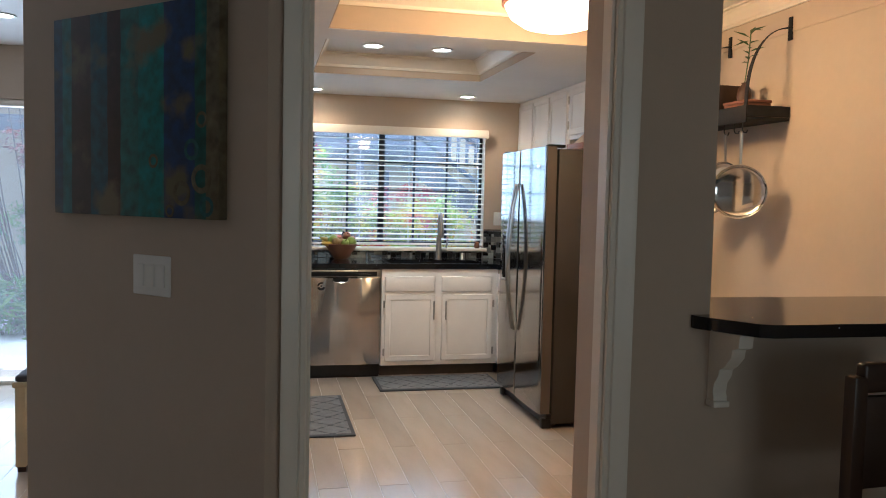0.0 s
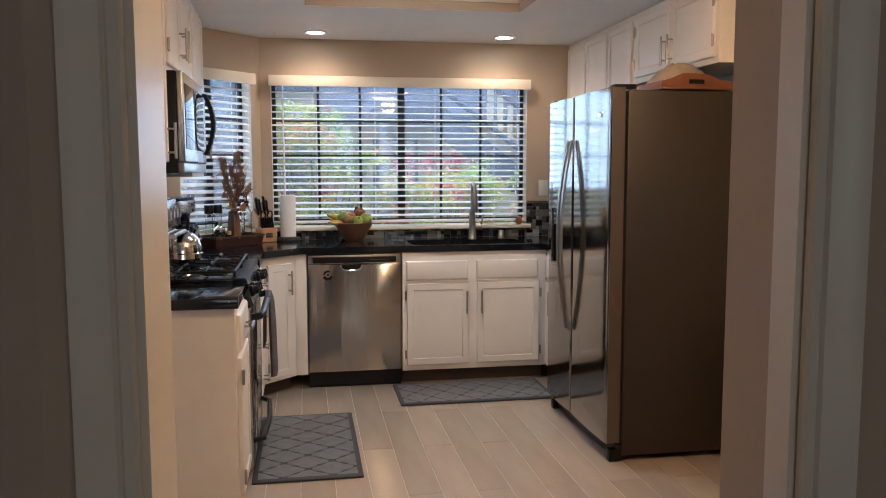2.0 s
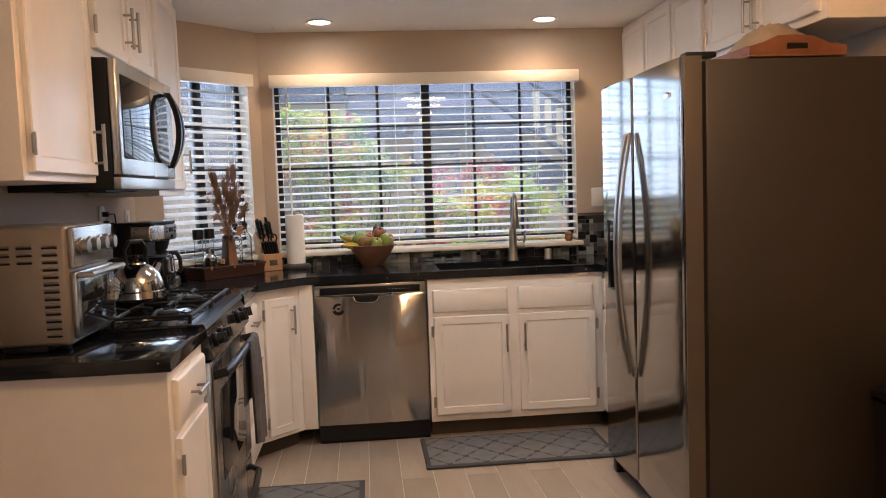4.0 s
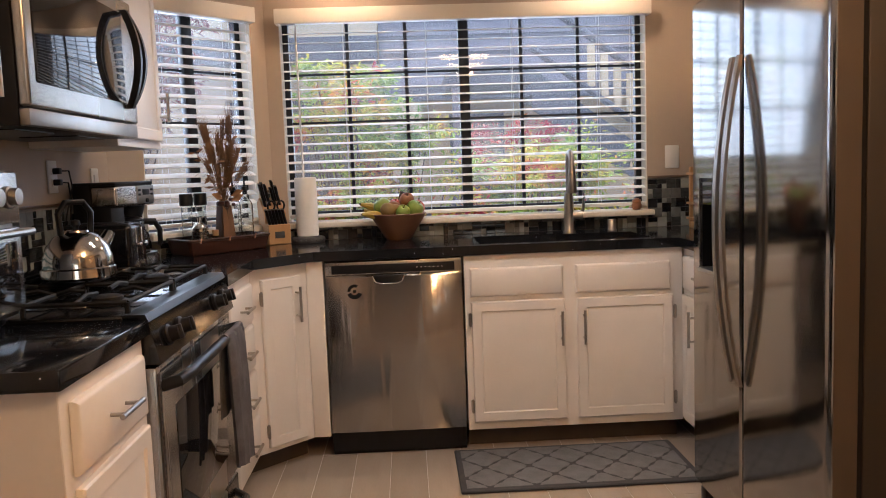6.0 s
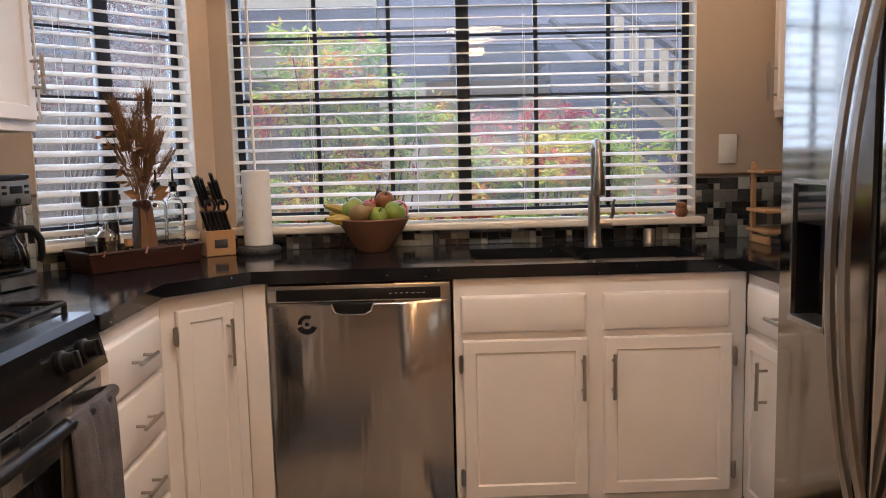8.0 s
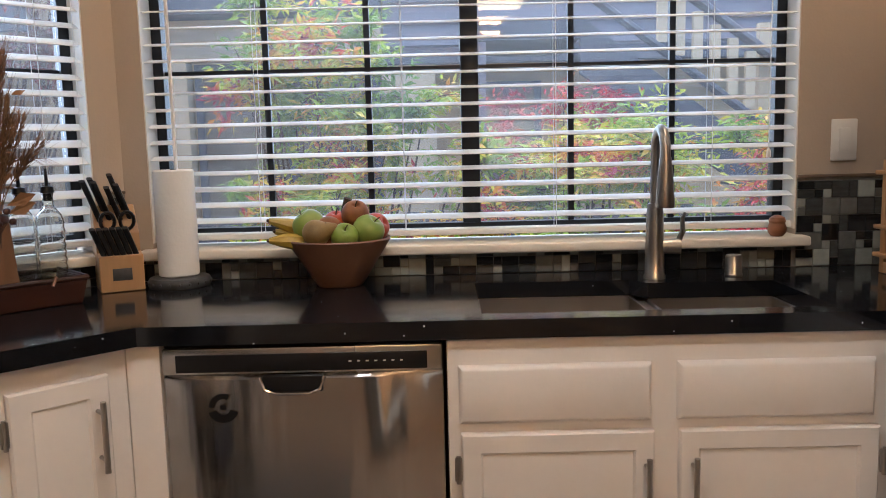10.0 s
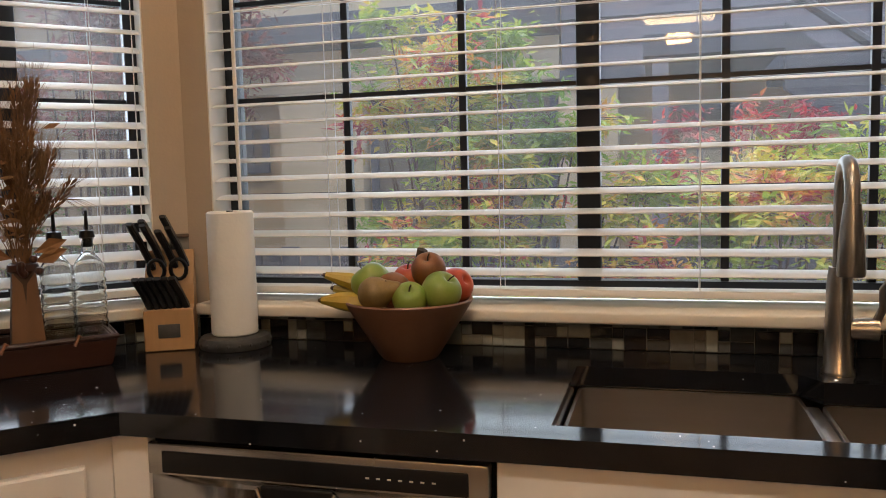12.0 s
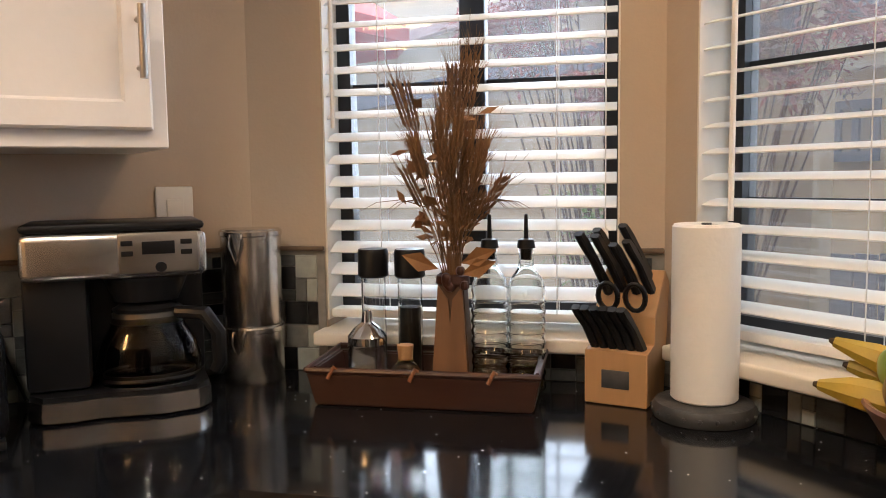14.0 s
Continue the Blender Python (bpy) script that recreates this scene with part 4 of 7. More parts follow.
WHEAT = material("dried_wheat", (0.27, 0.14, 0.052), 0.8, color2=(0.13, 0.062, 0.024), scale=9, fine=0.25)
DRIED = material("dried_leaf", (0.20, 0.08, 0.025), 0.8, color2=(0.27, 0.14, 0.05), scale=12, fine=0.2)
DARKW = material("dark_stained_wood", (0.025, 0.014, 0.009), 0.35, color2=(0.045, 0.022, 0.012), scale=6, fine=0.2, stretch=(1, 1, 0.15))
CREAM = material("cream_paint", (0.70, 0.58, 0.36), 0.5, vary=0.08, scale=6)
COPPERW = material("reddish_wood", (0.24, 0.09, 0.035), 0.45, color2=(0.16, 0.06, 0.025), scale=6, fine=0.15)
LEAFG = material("house_plant_leaf", (0.06, 0.12, 0.03), 0.45, vary=0.3, scale=20)
PAINTING = banded("striped_painting", [(0.0, (0.012, 0.07, 0.15)), (0.07, (0.03, 0.20, 0.22)), (0.13, (0.03, 0.015, 0.012)), (0.26, (0.012, 0.09, 0.14)), (0.37, (0.035, 0.016, 0.014)),
                                       (0.45, (0.03, 0.18, 0.17)), (0.56, (0.02, 0.23, 0.22)), (0.71, (0.012, 0.05, 0.17)), (0.88, (0.02, 0.12, 0.10)), (0.94, (0.16, 0.13, 0.07))], 0.747, 0, 0.45, 0.012, patch=(0.13, 0.11, 0.055))
OCHRE = material("ochre_paint", (0.15, 0.12, 0.06), 0.6, vary=0.5, scale=40, fine=0.2)
TEALP = material("teal_paint", (0.03, 0.13, 0.14), 0.6, vary=0.5, scale=40, fine=0.2)
STRIPE = banded("wavy_striped_cloth", [(0.0, (0.55, 0.58, 0.58)), (0.14, (0.10, 0.18, 0.20)), (0.22, (0.50, 0.55, 0.55)), (0.36, (0.10, 0.18, 0.20)), (0.45, (0.55, 0.58, 0.58)), (0.58, (0.12, 0.2, 0.22)), (0.66, (0.5, 0.55, 0.55)), (0.80, (0.10, 0.18, 0.20)), (0.88, (0.55, 0.58, 0.58))], 0.16, 2, 0.8, 0.06)


def m_at(x, y, z, rz=0.0):
    return pose(x, y, z, 0, 0, rz)


# ---- hall ----
# painting and switch on the slanted hall wall; local x along the wall, y into it
HW = Matrix.Translation((-0.70, 2.690, 0)) @ pose(0, 0, 0, 0, 0, -45)


def on_hall(x, z):
    return HW @ pose(x, 0, z)


pic = thing("painting", on_hall(0.226, 1.362), "unframed abstract painting of blue and teal stripes", "painting")
part("canvas", rbx(0, 0.747, -0.034, -0.003, 0, 0.60, r=0.003), PAINTING, pic, "striped canvas in blue, teal and brown")
for x, z, r, mat in ((0.60, 0.07, 0.035, OCHRE), (0.68, 0.11, 0.04, OCHRE), (0.64, 0.19, 0.03, TEALP), (0.70, 0.035, 0.028, TEALP), (0.55, 0.02, 0.018, OCHRE), (0.48, 0.16, 0.02, OCHRE), (0.68, 0.27, 0.022, OCHRE)):
    q = part("painted_ring", lt([(r, 0), (r, 0.0012), (r * 0.62, 0.0012), (r * 0.62, 0)], 22), mat, pic, "raised ring of ochre or teal paint")
    q.matrix_local = pose(x, -0.0335, z, 90, 0, 0)


def wall_plate(m, w, h, rockers, label, cat="light switch"):
    sw = thing("light_switch" if cat == "light switch" else "power_outlet", m, label, cat)
    part("cover_plate", rbx(-w / 2, w / 2, -0.007, 0, -h / 2, h / 2, r=0.003), WHITEP, sw)
    for k in range(rockers):
        x = (k - (rockers - 1) / 2) * 0.046
        if cat == "light switch":
            part("rocker", rbx(x - 0.0165, x + 0.0165, -0.0105, -0.006, -0.033, 0.033, r=0.002), WHITEP, sw)
        else:
            for z in (-0.02, 0.02):
                s = part("socket", rbx(x - 0.0165, x + 0.0165, -0.0095, -0.006, z - 0.014, z + 0.014, r=0.004), WHITEP, sw)
                part("slot", bms((x - 0.008, x - 0.005, -0.0099, -0.009, z - 0.004, z + 0.006)), BLACK, s, "dark slot")
                part("slot", bms((x + 0.005, x + 0.008, -0.0099, -0.009, z - 0.004, z + 0.006)), BLACK, s, "dark slot")
    return sw


wall_plate(on_hall(0.660, 1.190), 0.165, 0.118, 3, "white triple rocker light switch on the hall wall")
wall_plate(pose(2.126, BACK - 0.001, 1.267), 0.072, 0.116, 1, "white rocker light switch beside the window")
wall_plate(pose(LEFT + 0.001, 5.863, 1.241, 0, 0, 90), 0.072, 0.116, 1, "white rocker light switch over the coffee maker")
o2 = wall_plate(pose(LEFT + 0.001, 5.48, 1.268, 0, 0, 90), 0.072, 0.116, 1, "white power outlet with two black plugs", "power outlet")
wall_plate(pose(LEFT + 0.001, 4.20, 1.29, 0, 0, 90), 0.072, 0.116, 1, "white power outlet behind the toaster oven", "power outlet")
for z, pts in ((0.02, [(0, -0.02, 0.02), (0.03, -0.05, 0.02), (0.05, -0.05, -0.04), (0.03, -0.03, -0.14), (0.0, -0.02, -0.24), (0.02, -0.04, -0.345)]), (-0.02, [(0, -0.02, -0.02), (0.03, -0.045, -0.022), (0.055, -0.04, -0.08), (0.05, -0.03, -0.2), (0.10, -0.04, -0.345)])):
    p = part("plug", rbx(-0.013, 0.013, -0.035, -0.009, z - 0.011, z + 0.011, r=0.004), BLACK, o2, "black plug")
    part("cord", tb(pts, 0.0032, 6), BLACK, p, "black power cord")

# bar corbel and stool
cb = thing("bar_corbel", pose(1.412, 1.899, 0.845), "white painted wooden corbel under the bar top", "corbel")
bm = bmesh.new()
prof = [(0, 0), (-0.035, 0), (-0.035, 0.02), (-0.03, 0.03), (-0.035, 0.06), (-0.055, 0.085), (-0.06, 0.105), (-0.085, 0.12), (-0.115, 0.15), (-0.12, 0.175), (-0.15, 0.185), (-0.155, 0.222), (0, 0.222)]
a = [bm.verts.new((-0.022, y, z)) for y, z in prof]
b = [bm.verts.new((0.022, y, z)) for y, z in prof]
bm.faces.new(a), bm.faces.new(b[::-1])
for i in range(len(prof)):
    j = (i + 1) % len(prof)
    bm.faces.new((a[i], a[j], b[j], b[i]))
part("bracket", bm, TRIM, cb)
part("foot_block", rbx(-0.027, 0.027, -0.045, 0, -0.012, 0.006, r=0.003), TRIM, cb)

st = thing("bar_stool", pose(1.775, 1.36, 0, 0, 0, 4), "dark-stained wooden bar stool at the bar", "bar stool")
part("seat", rbx(-0.20, 0.20, -0.19, 0.19, 0.62, 0.66, r=0.012, seg=3), DARKW, st)
for x in (-0.185, 0.185):
    for y in (-0.17, 0.17):
        part("leg", rbx(x - 0.018, x + 0.018, y - 0.018, y + 0.018, 0, 0.62 if y > 0 else 0.62, r=0.004), DARKW, st)
for x in (-0.18, 0.18):
    part("back_post", rbx(x - 0.022, x + 0.022, 0.15, 0.19, 0.66, 1.0, r=0.006), DARKW, st)
part("top_rail", rbx(-0.175, 0.175, 0.15, 0.185, 0.955, 1.035, r=0.012, seg=3), DARKW, st)
part("back_panel", rbx(-0.158, 0.158, 0.16, 0.18, 0.70, 0.945, r=0.004), DARKW, st)
for y in (-0.17, 0.17):
    part("stretcher", rbx(-0.165, 0.165, y - 0.01, y + 0.01, 0.20, 0.235, r=0.004), DARKW, st)

# cream bench end in the dining room
bn = thing("cream_bench", pose(-1.13, 4.08, 0), "cream painted wooden bench with grey cushion", "bench")
part("side_panel", rbx(0, 0.05, 0, 0.42, 0.03, 0.44, r=0.004), CREAM, bn)
part("side_panel", rbx(0.40, 0.45, 0, 0.42, 0.03, 0.44, r=0.004), CREAM, bn)
part("seat", rbx(-0.01, 0.46, -0.01, 0.43, 0.44, 0.465, r=0.004), CREAM, bn)
part("cushion", rbx(0.0, 0.45, 0.0, 0.42, 0.466, 0.50, r=0.014, seg=3), CLOTH, bn, "grey seat cushion")
for x in (0.0, 0.40):
    part("foot", bms((x + 0.005, x + 0.045, 0.02, 0.40, 0, 0.029)), WOODD, bn)


# ---- ceiling fittings ----
def downlight(x, y, z):
    d = thing("downlight", pose(x, y, z), "round white recessed ceiling downlight, lit", "downlight", "recessed downlights")
    part("trim_ring", lt([(0.056, 0.001), (0.074, -0.001), (0.078, -0.006), (0.076, -0.009), (0.066, -0.008), (0.056, -0.004)], 32), WHITEP, d)
    ob = part("lens", lt([(0.0, -0.002), (0.057, -0.002), (0.057, -0.004), (0.0, -0.0045)], 32), LED, d, "glowing lens")
    ob.visible_shadow = False
    return d


for x, y, z in ((0.48, 6.33, CEILZ), (1.755, 6.33, CEILZ), (0.787, 5.12, 2.445), (1.255, 5.11, 2.445), (-1.43, 5.0, 2.46)):
    downlight(x, y, z)
dm = thing("dome_light", pose(1.36, 3.2, 2.518), "frosted glass dome ceiling light with brass rim, lit", "ceiling light")
part("canopy", lt([(0.0, 0.0), (0.09, 0.0), (0.085, -0.03), (0.0, -0.035)], 32), BAMBOO, dm, "brass canopy")
part("stem", tb([(0, 0, -0.03), (0, 0, -0.18)], 0.012, 12), BAMBOO, dm)
part("rim", lt([(0.235, -0.175), (0.25, -0.18), (0.25, -0.205), (0.235, -0.21)], 40), BAMBOO, dm, "brass rim")
ob = part("shade", lt([(0.238, -0.19), (0.235, -0.21), (0.21, -0.26), (0.15, -0.30), (0.07, -0.32), (0.0, -0.325)], 40), LAMPGLASS, dm, "glowing frosted glass bowl")
ob.visible_shadow = False
hk = thing("ceiling_hook", pose(0.215, 6.38, CEILZ), "small white ceiling hook near the corner", "hook")
part("hook", tb([(0, 0, 0), (0, 0, -0.015), (0.008, 0, -0.025), (0, 0, -0.034), (-0.008, 0, -0.026)], 0.002, 6), WHITEP, hk)


# ---- floor mats ----
def floor_mat(x0, x1, y0, y1, label):
    w, h = x1 - x0, y1 - y0
    mt = thing("kitchen_mat", pose(x0, y0, 0), label, "floor mat", "anti-fatigue mats")
    part("pad", rbx(0, w, 0, h, 0.0005, 0.013, r=0.006, seg=3), MAT, mt, "dark grey bevelled pad")
    bm = bmesh.new()
    pitch = 0.19
    nx, ny = round((w - 0.05) / pitch), round((h - 0.05) / pitch)
    px, py = (w - 0.05) / nx, (h - 0.05) / ny
    cells = [(i + 0.5, j + 0.5) for i in range(nx) for j in range(ny)] + [(i, j) for i in range(nx + 1) for j in range(ny + 1)]
    for ci, cj in cells:
        cx, cy = 0.025 + px * ci, 0.025 + py * cj
        lo = []
        for k in range(24):
            a = 2 * math.pi * k / 24
            q = 0.372 + 0.062 * math.cos(4 * a)
            lo.append((min(max(cx + px * q * math.cos(a), 0.025), w - 0.025), min(max(cy + py * q * math.sin(a), 0.025), h - 0.025)))
        prism(bm, lo, 0.0125, 0.0148)
    ob = part("quatrefoil_pattern", bm, MATL, mt, "raised lighter quatrefoil tiles")
    tagged(ob, kind="stuff")


floor_mat(0.135, 0.635, 4.45, 5.42, "grey rubber mat with quatrefoil pattern by the range")
floor_mat(0.932, 1.888, 5.515, 5.975, "grey rubber mat with quatrefoil pattern by the sink")

# ---- range side counter ----
to = thing("toaster_oven", pose(-0.158, 4.172, CZ1 + 0.001, 0, 0, 90), "stainless convection toaster oven with knobs", "toaster oven")
TW, TD, TH = 0.372, 0.318, 0.368
part("case", rbx(0, TW, 0.02, TD, 0.018, TH, r=0.012, seg=3), material("toaster_grey", (0.34, 0.30, 0.26), 0.35, 0.6, vary=0.08, scale=6, fine=0.04), to, "grey metal case")
td = part("door", rbx(0.012, TW - 0.012, 0.0, 0.02, 0.035, 0.232, r=0.006), STEEL, to, "steel glass door")
part("door_glass", rbx(0.04, TW - 0.04, -0.002, 0.004, 0.055, 0.200, r=0.002), DARKGLASS, td, "dark door glass")
part("handle", tb([(0.03, 0, 0.220), (0.03, -0.035, 0.222), (TW - 0.03, -0.035, 0.222), (TW - 0.03, 0, 0.220)], 0.009, 10), STEEL_H, td, "steel bar handle")
tp = part("control_panel", rbx(0.008, TW - 0.008, 0.0, 0.022, 0.242, TH - 0.006, r=0.006), STEEL, to, "steel control panel")
for x in (0.06, 0.145, 0.23, 0.312):
    kn = part("knob", lt([(0.026, 0), (0.026, 0.006), (0.021, 0.008), (0.020, 0.026), (0.0, 0.027)], 20), STEEL_H, tp, "steel knob")
    kn.matrix_local = pose(x, 0.0, 0.304, 90, 0, 0)
louvres = [(0.045, 0.05 + k * 0.0215) for k in range(13)] + [(0.115 + j * 0.062, 0.266 + k * 0.0215) for j in range(3) for k in range(3)]
for y, z in louvres:
    lip = bmesh.new()
    rbox(lip, -0.005, 0.002, y, y + 0.043, z, z + 0.006, r=0.0015, seg=1)
    louvre = part("vent_louvre", lip, STEEL_H, to, "pressed steel vent louvre")
    part("vent_gap", bms((-0.0012, 0.0005, y, y + 0.043, z - 0.006, z - 0.0005)), BLACK, louvre, "dark vent gap")
part("plinth", rbx(0.004, TW - 0.004, 0.09, TD - 0.10, 0.001, 0.0175, r=0.002), BLACK, to, "black plinth")
for x in (0.03, TW - 0.06):
    for y in (0.04, TD - 0.06):
        part("foot", rbx(x, x + 0.03, y, y + 0.03, 0.0, 0.02, r=0.004), BLACK, to, "black foot")

kt = thing("tea_kettle", pose(-0.205, 4.96, 0.966, 0, 0, 60), "polished steel whistling tea kettle on the range", "kettle")
part("body", lt([(0.0, 0.0), (0.10, 0.0), (0.106, 0.006), (0.104, 0.03), (0.098, 0.034), (0.097, 0.06), (0.085, 0.095), (0.062, 0.122), (0.036, 0.134), (0.034, 0.140), (0.0, 0.142)], 36), CHROME, kt)
part("lid_knob", lt([(0.008, 0.14), (0.008, 0.15), (0.014, 0.156), (0.013, 0.168), (0.0, 0.172)], 16), BLACK, kt, "black lid knob")
part("spout", tb([(0.07, 0, 0.075), (0.10, 0, 0.10), (0.118, 0, 0.125)], [0.026, 0.02, 0.016], 14), CHROME, kt)
part("handle", tb([(-0.05, 0, 0.128), (-0.055, 0, 0.19), (-0.03, 0, 0.222), (0.03, 0, 0.222), (0.055, 0, 0.19), (0.05, 0, 0.128)], 0.009, 10), BLACK, kt, "black arched handle")

hp = thing("pot_holder", pose(-0.385, 4.80, 0.97, 0, 0, 90) @ pose(0, 0, 0, -14, 0, 0), "wavy striped blue pot holder leaning at the range", "pot holder")
bm = bmesh.new()
lo = [(0.10 + 0.1 * math.copysign(abs(math.cos(a)) ** 0.5, math.cos(a)), 0.08 + 0.08 * math.copysign(abs(math.sin(a)) ** 0.5, math.sin(a))) for a in [2 * math.pi * k / 32 for k in range(32)]]
a = [bm.verts.new((x, 0, z)) for x, z in lo]
b = [bm.verts.new((x, 0.012, z)) for x, z in lo]
bm.faces.new(a), bm.faces.new(b[::-1])
for i in range(32):
    bm.faces.new((a[i], a[(i + 1) % 32], b[(i + 1) % 32], b[i]))
part("pad", bm, STRIPE, hp)
part("border", tb([(x, 0.006, z) for x, z in lo + lo[:1]], 0.007, 6), BLACK, hp, "black piped border")

# dish towel over the oven door handle
tw = thing("dish_towel", pose(0.110, 4.50, 0, 0, 0, 90), "grey dish towel hung over the oven handle", "towel")
bm = bmesh.new()
rows = []
path = [(-0.062, 0.50), (-0.064, 0.60), (-0.067, 0.70), (-0.070, 0.75), (-0.078, 0.764), (-0.088, 0.767), (-0.098, 0.763), (-0.104, 0.745), (-0.107, 0.70), (-0.110, 0.60), (-0.112, 0.50), (-0.114, 0.42), (-0.115, 0.345)]
for k, (y, z) in enumerate(path):
    row = []
    for i in range(25):
        u = i / 24
        f = min(1.0, abs(k - 5) / 4)
        fold = (0.010 * math.sin(u * 15 + 0.5) + 0.005 * math.sin(u * 31)) * f
        row.append(bm.verts.new((0.50 + 0.20 * u + 0.006 * math.sin(k * 0.7 + u * 3), y + (fold if k > 5 else 0.3 * fold), z - 0.012 * f * math.sin(u * 2.6) * (k > 9))))
    rows.append(row)
for r0, r1 in zip(rows, rows[1:]):
    for i in range(24):
        bm.faces.new((r0[i], r0[i + 1], r1[i + 1], r1[i]))
bmesh.ops.recalc_face_normals(bm, faces=bm.faces[:])
bmesh.ops.solidify(bm, geom=bm.faces[:], thickness=0.005)
part("cloth", bm, CLOTH, tw)

# toaster beside the coffee maker
ts = thing("toaster", pose(-0.19, 5.37, CZ1 + 0.001, 0, 0, 90), "black two-slot toaster with chrome levers", "toaster")
part("body", rbx(0, 0.17, 0.0, 0.25, 0.012, 0.185, r=0.022, seg=4), ENAMEL, ts)
part("base", rbx(0.006, 0.164, 0.006, 0.244, 0.0, 0.014, r=0.004), BLACK, ts)
for x in (0.055, 0.115):
    part("lever", rbx(x - 0.014, x + 0.014, -0.02, 0.004, 0.10, 0.115, r=0.004), CHROME, ts, "chrome lever")
    part("lever_slot", rbx(x - 0.004, x + 0.004, -0.002, 0.003, 0.05, 0.165, r=0.001), CHROME, ts, "chrome lever track")
    part("dial", lt([(0.014, 0), (0.014, 0.008), (0.0, 0.009)], 16), CHROME, ts, "chrome browning dial").matrix_local = pose(x, 0.001, 0.035, 90, 0, 0)
    part("slot", bms((x - 0.012, x + 0.012, 0.04, 0.21, 0.1845, 0.1862)), BLACK, ts, "dark bread slot")

# coffee maker
cm = thing("coffee_maker", pose(-0.284, 5.566, CZ1 + 0.001, 0, 0, 80) @ Matrix.Diagonal((1.17, 0.82, 1.09, 1.0)), "black and stainless coffee maker with glass carafe", "coffee maker")
bm = bmesh.new()
base = [(0.0, 0.235), (0.0, 0.05), (0.02, 0.012), (0.06, 0.004), (0.10, 0.012), (0.13, 0.003), (0.18, -0.008), (0.23, 0.004), (0.25, 0.04), (0.25, 0.235)]
prism(bm, base, 0.004, 0.034)
part("base", bm, CANST, cm, "steel scalloped base band")
bm = bmesh.new()
prism(bm, [(x * 0.98 + 0.0025, y * 0.97 + 0.005) for x, y in base], 0.0345, 0.042)
part("base_top", bm, BLACK, cm, "black base top")
part("tower", rbx(0.0, 0.25, 0.145, 0.235, 0.043, 0.295, r=0.008), BLACK, cm, "black rear tower")
part("side_tank", rbx(0.0, 0.085, 0.05, 0.146, 0.043, 0.225, r=0.01), BLACK, cm, "black water tank side")
hd = part("head", rbx(0.0, 0.25, 0.02, 0.146, 0.215, 0.288, r=0.012, seg=3), CANST, cm, "steel front head")
part("head_lid", rbx(0.002, 0.248, 0.024, 0.234, 0.2885, 0.302, r=0.006), BLACK, cm, "black lid")
part("brand_panel", rbx(0.128, 0.238, 0.0145, 0.022, 0.222, 0.286, r=0.004), STEEL_H, hd, "grey control fascia")
part("display", rbx(0.16, 0.205, 0.0125, 0.016, 0.252, 0.272, r=0.001), BLACK, hd, "dark clock display")
for x in (0.140, 0.221):
    for z in (0.254, 0.270):
        part("button", rbx(x - 0.008, x + 0.008, 0.0122, 0.016, z - 0.004, z + 0.004, r=0.001), BLACK, hd, "black button")
part("dial", lt([(0.008, 0), (0.008, 0.006), (0, 0.007)], 14), BLACK, hd, "black dial").matrix_local = pose(0.185, 0.0145, 0.232, 90, 0, 0)
part("filter_cone", lt([(0.045, 0.175), (0.06, 0.214), (0.0, 0.2145)], 24, (0.165, 0.085, 0)), BLACK, cm)
part("warming_plate", lt([(0.0, 0.042), (0.066, 0.042), (0.064, 0.047), (0.0, 0.047)], 30, (0.165, 0.085, 0)), ENAMEL, cm)
cf = part("carafe", lt([(0.0, 0.048), (0.058, 0.049), (0.066, 0.06), (0.067, 0.085), (0.060, 0.115), (0.047, 0.14), (0.046, 0.155), (0.043, 0.155), (0.044, 0.14), (0.057, 0.114), (0.064, 0.085), (0.062, 0.062), (0.0, 0.053)], 32, (0.165, 0.085, -0.006), 1.13, 1.13), COFFEE, cm, "smoked glass carafe")
part("carafe_band", lt([(0.0475, 0.138), (0.050, 0.140), (0.050, 0.156), (0.0475, 0.157)], 32, (0.165, 0.085, 0)), STEEL_H, cf, "steel band")
part("carafe_lid", lt([(0.047, 0.157), (0.05, 0.163), (0.035, 0.172), (0.0, 0.174)], 32, (0.165, 0.085, 0)), BLACK, cf, "black lid")
part("carafe_handle", tb([(0.207, 0.055, 0.155), (0.245, 0.028, 0.152), (0.262, 0.016, 0.12), (0.262, 0.016, 0.075), (0.255, 0.02, 0.06)], [0.011, 0.012, 0.012, 0.011, 0.009], 10), BLACK, cf, "black handle")
part("carafe_base_ring", lt([(0.061, 0.049), (0.0675, 0.052), (0.0675, 0.060), (0.0655, 0.061)], 32, (0.165, 0.085, 0)), STEEL_H, cf, "steel ring")


# canisters, one on the other
def canister(z, r, h):
    c = thing("steel_canister", pose(-0.406, 5.988, z, 0, 0, -45), "stainless steel clip-top canister, stacked", "canister", "stacked canisters")
    part("can", lt([(0.0, 0.0), (r * 0.98, 0.0), (r, 0.003), (r, h - 0.014), (r * 1.04, h - 0.012), (r * 1.04, h - 0.004), (r * 0.98, h - 0.002), (r * 0.98, h), (0.0, h)], 36), CANST, c)
    part("clip", tb([(r * 1.05, -0.012, h - 0.008), (r * 1.16, -0.012, h - 0.03), (r * 1.1, 0.0, h - 0.065), (r * 1.16, 0.012, h - 0.03), (r * 1.05, 0.012, h - 0.008)], 0.0022, 6), CHROME, c, "wire clip")
    return c


canister(CZ1 + 0.001, 0.060, 0.112)
canister(CZ1 + 0.114, 0.059, 0.188)

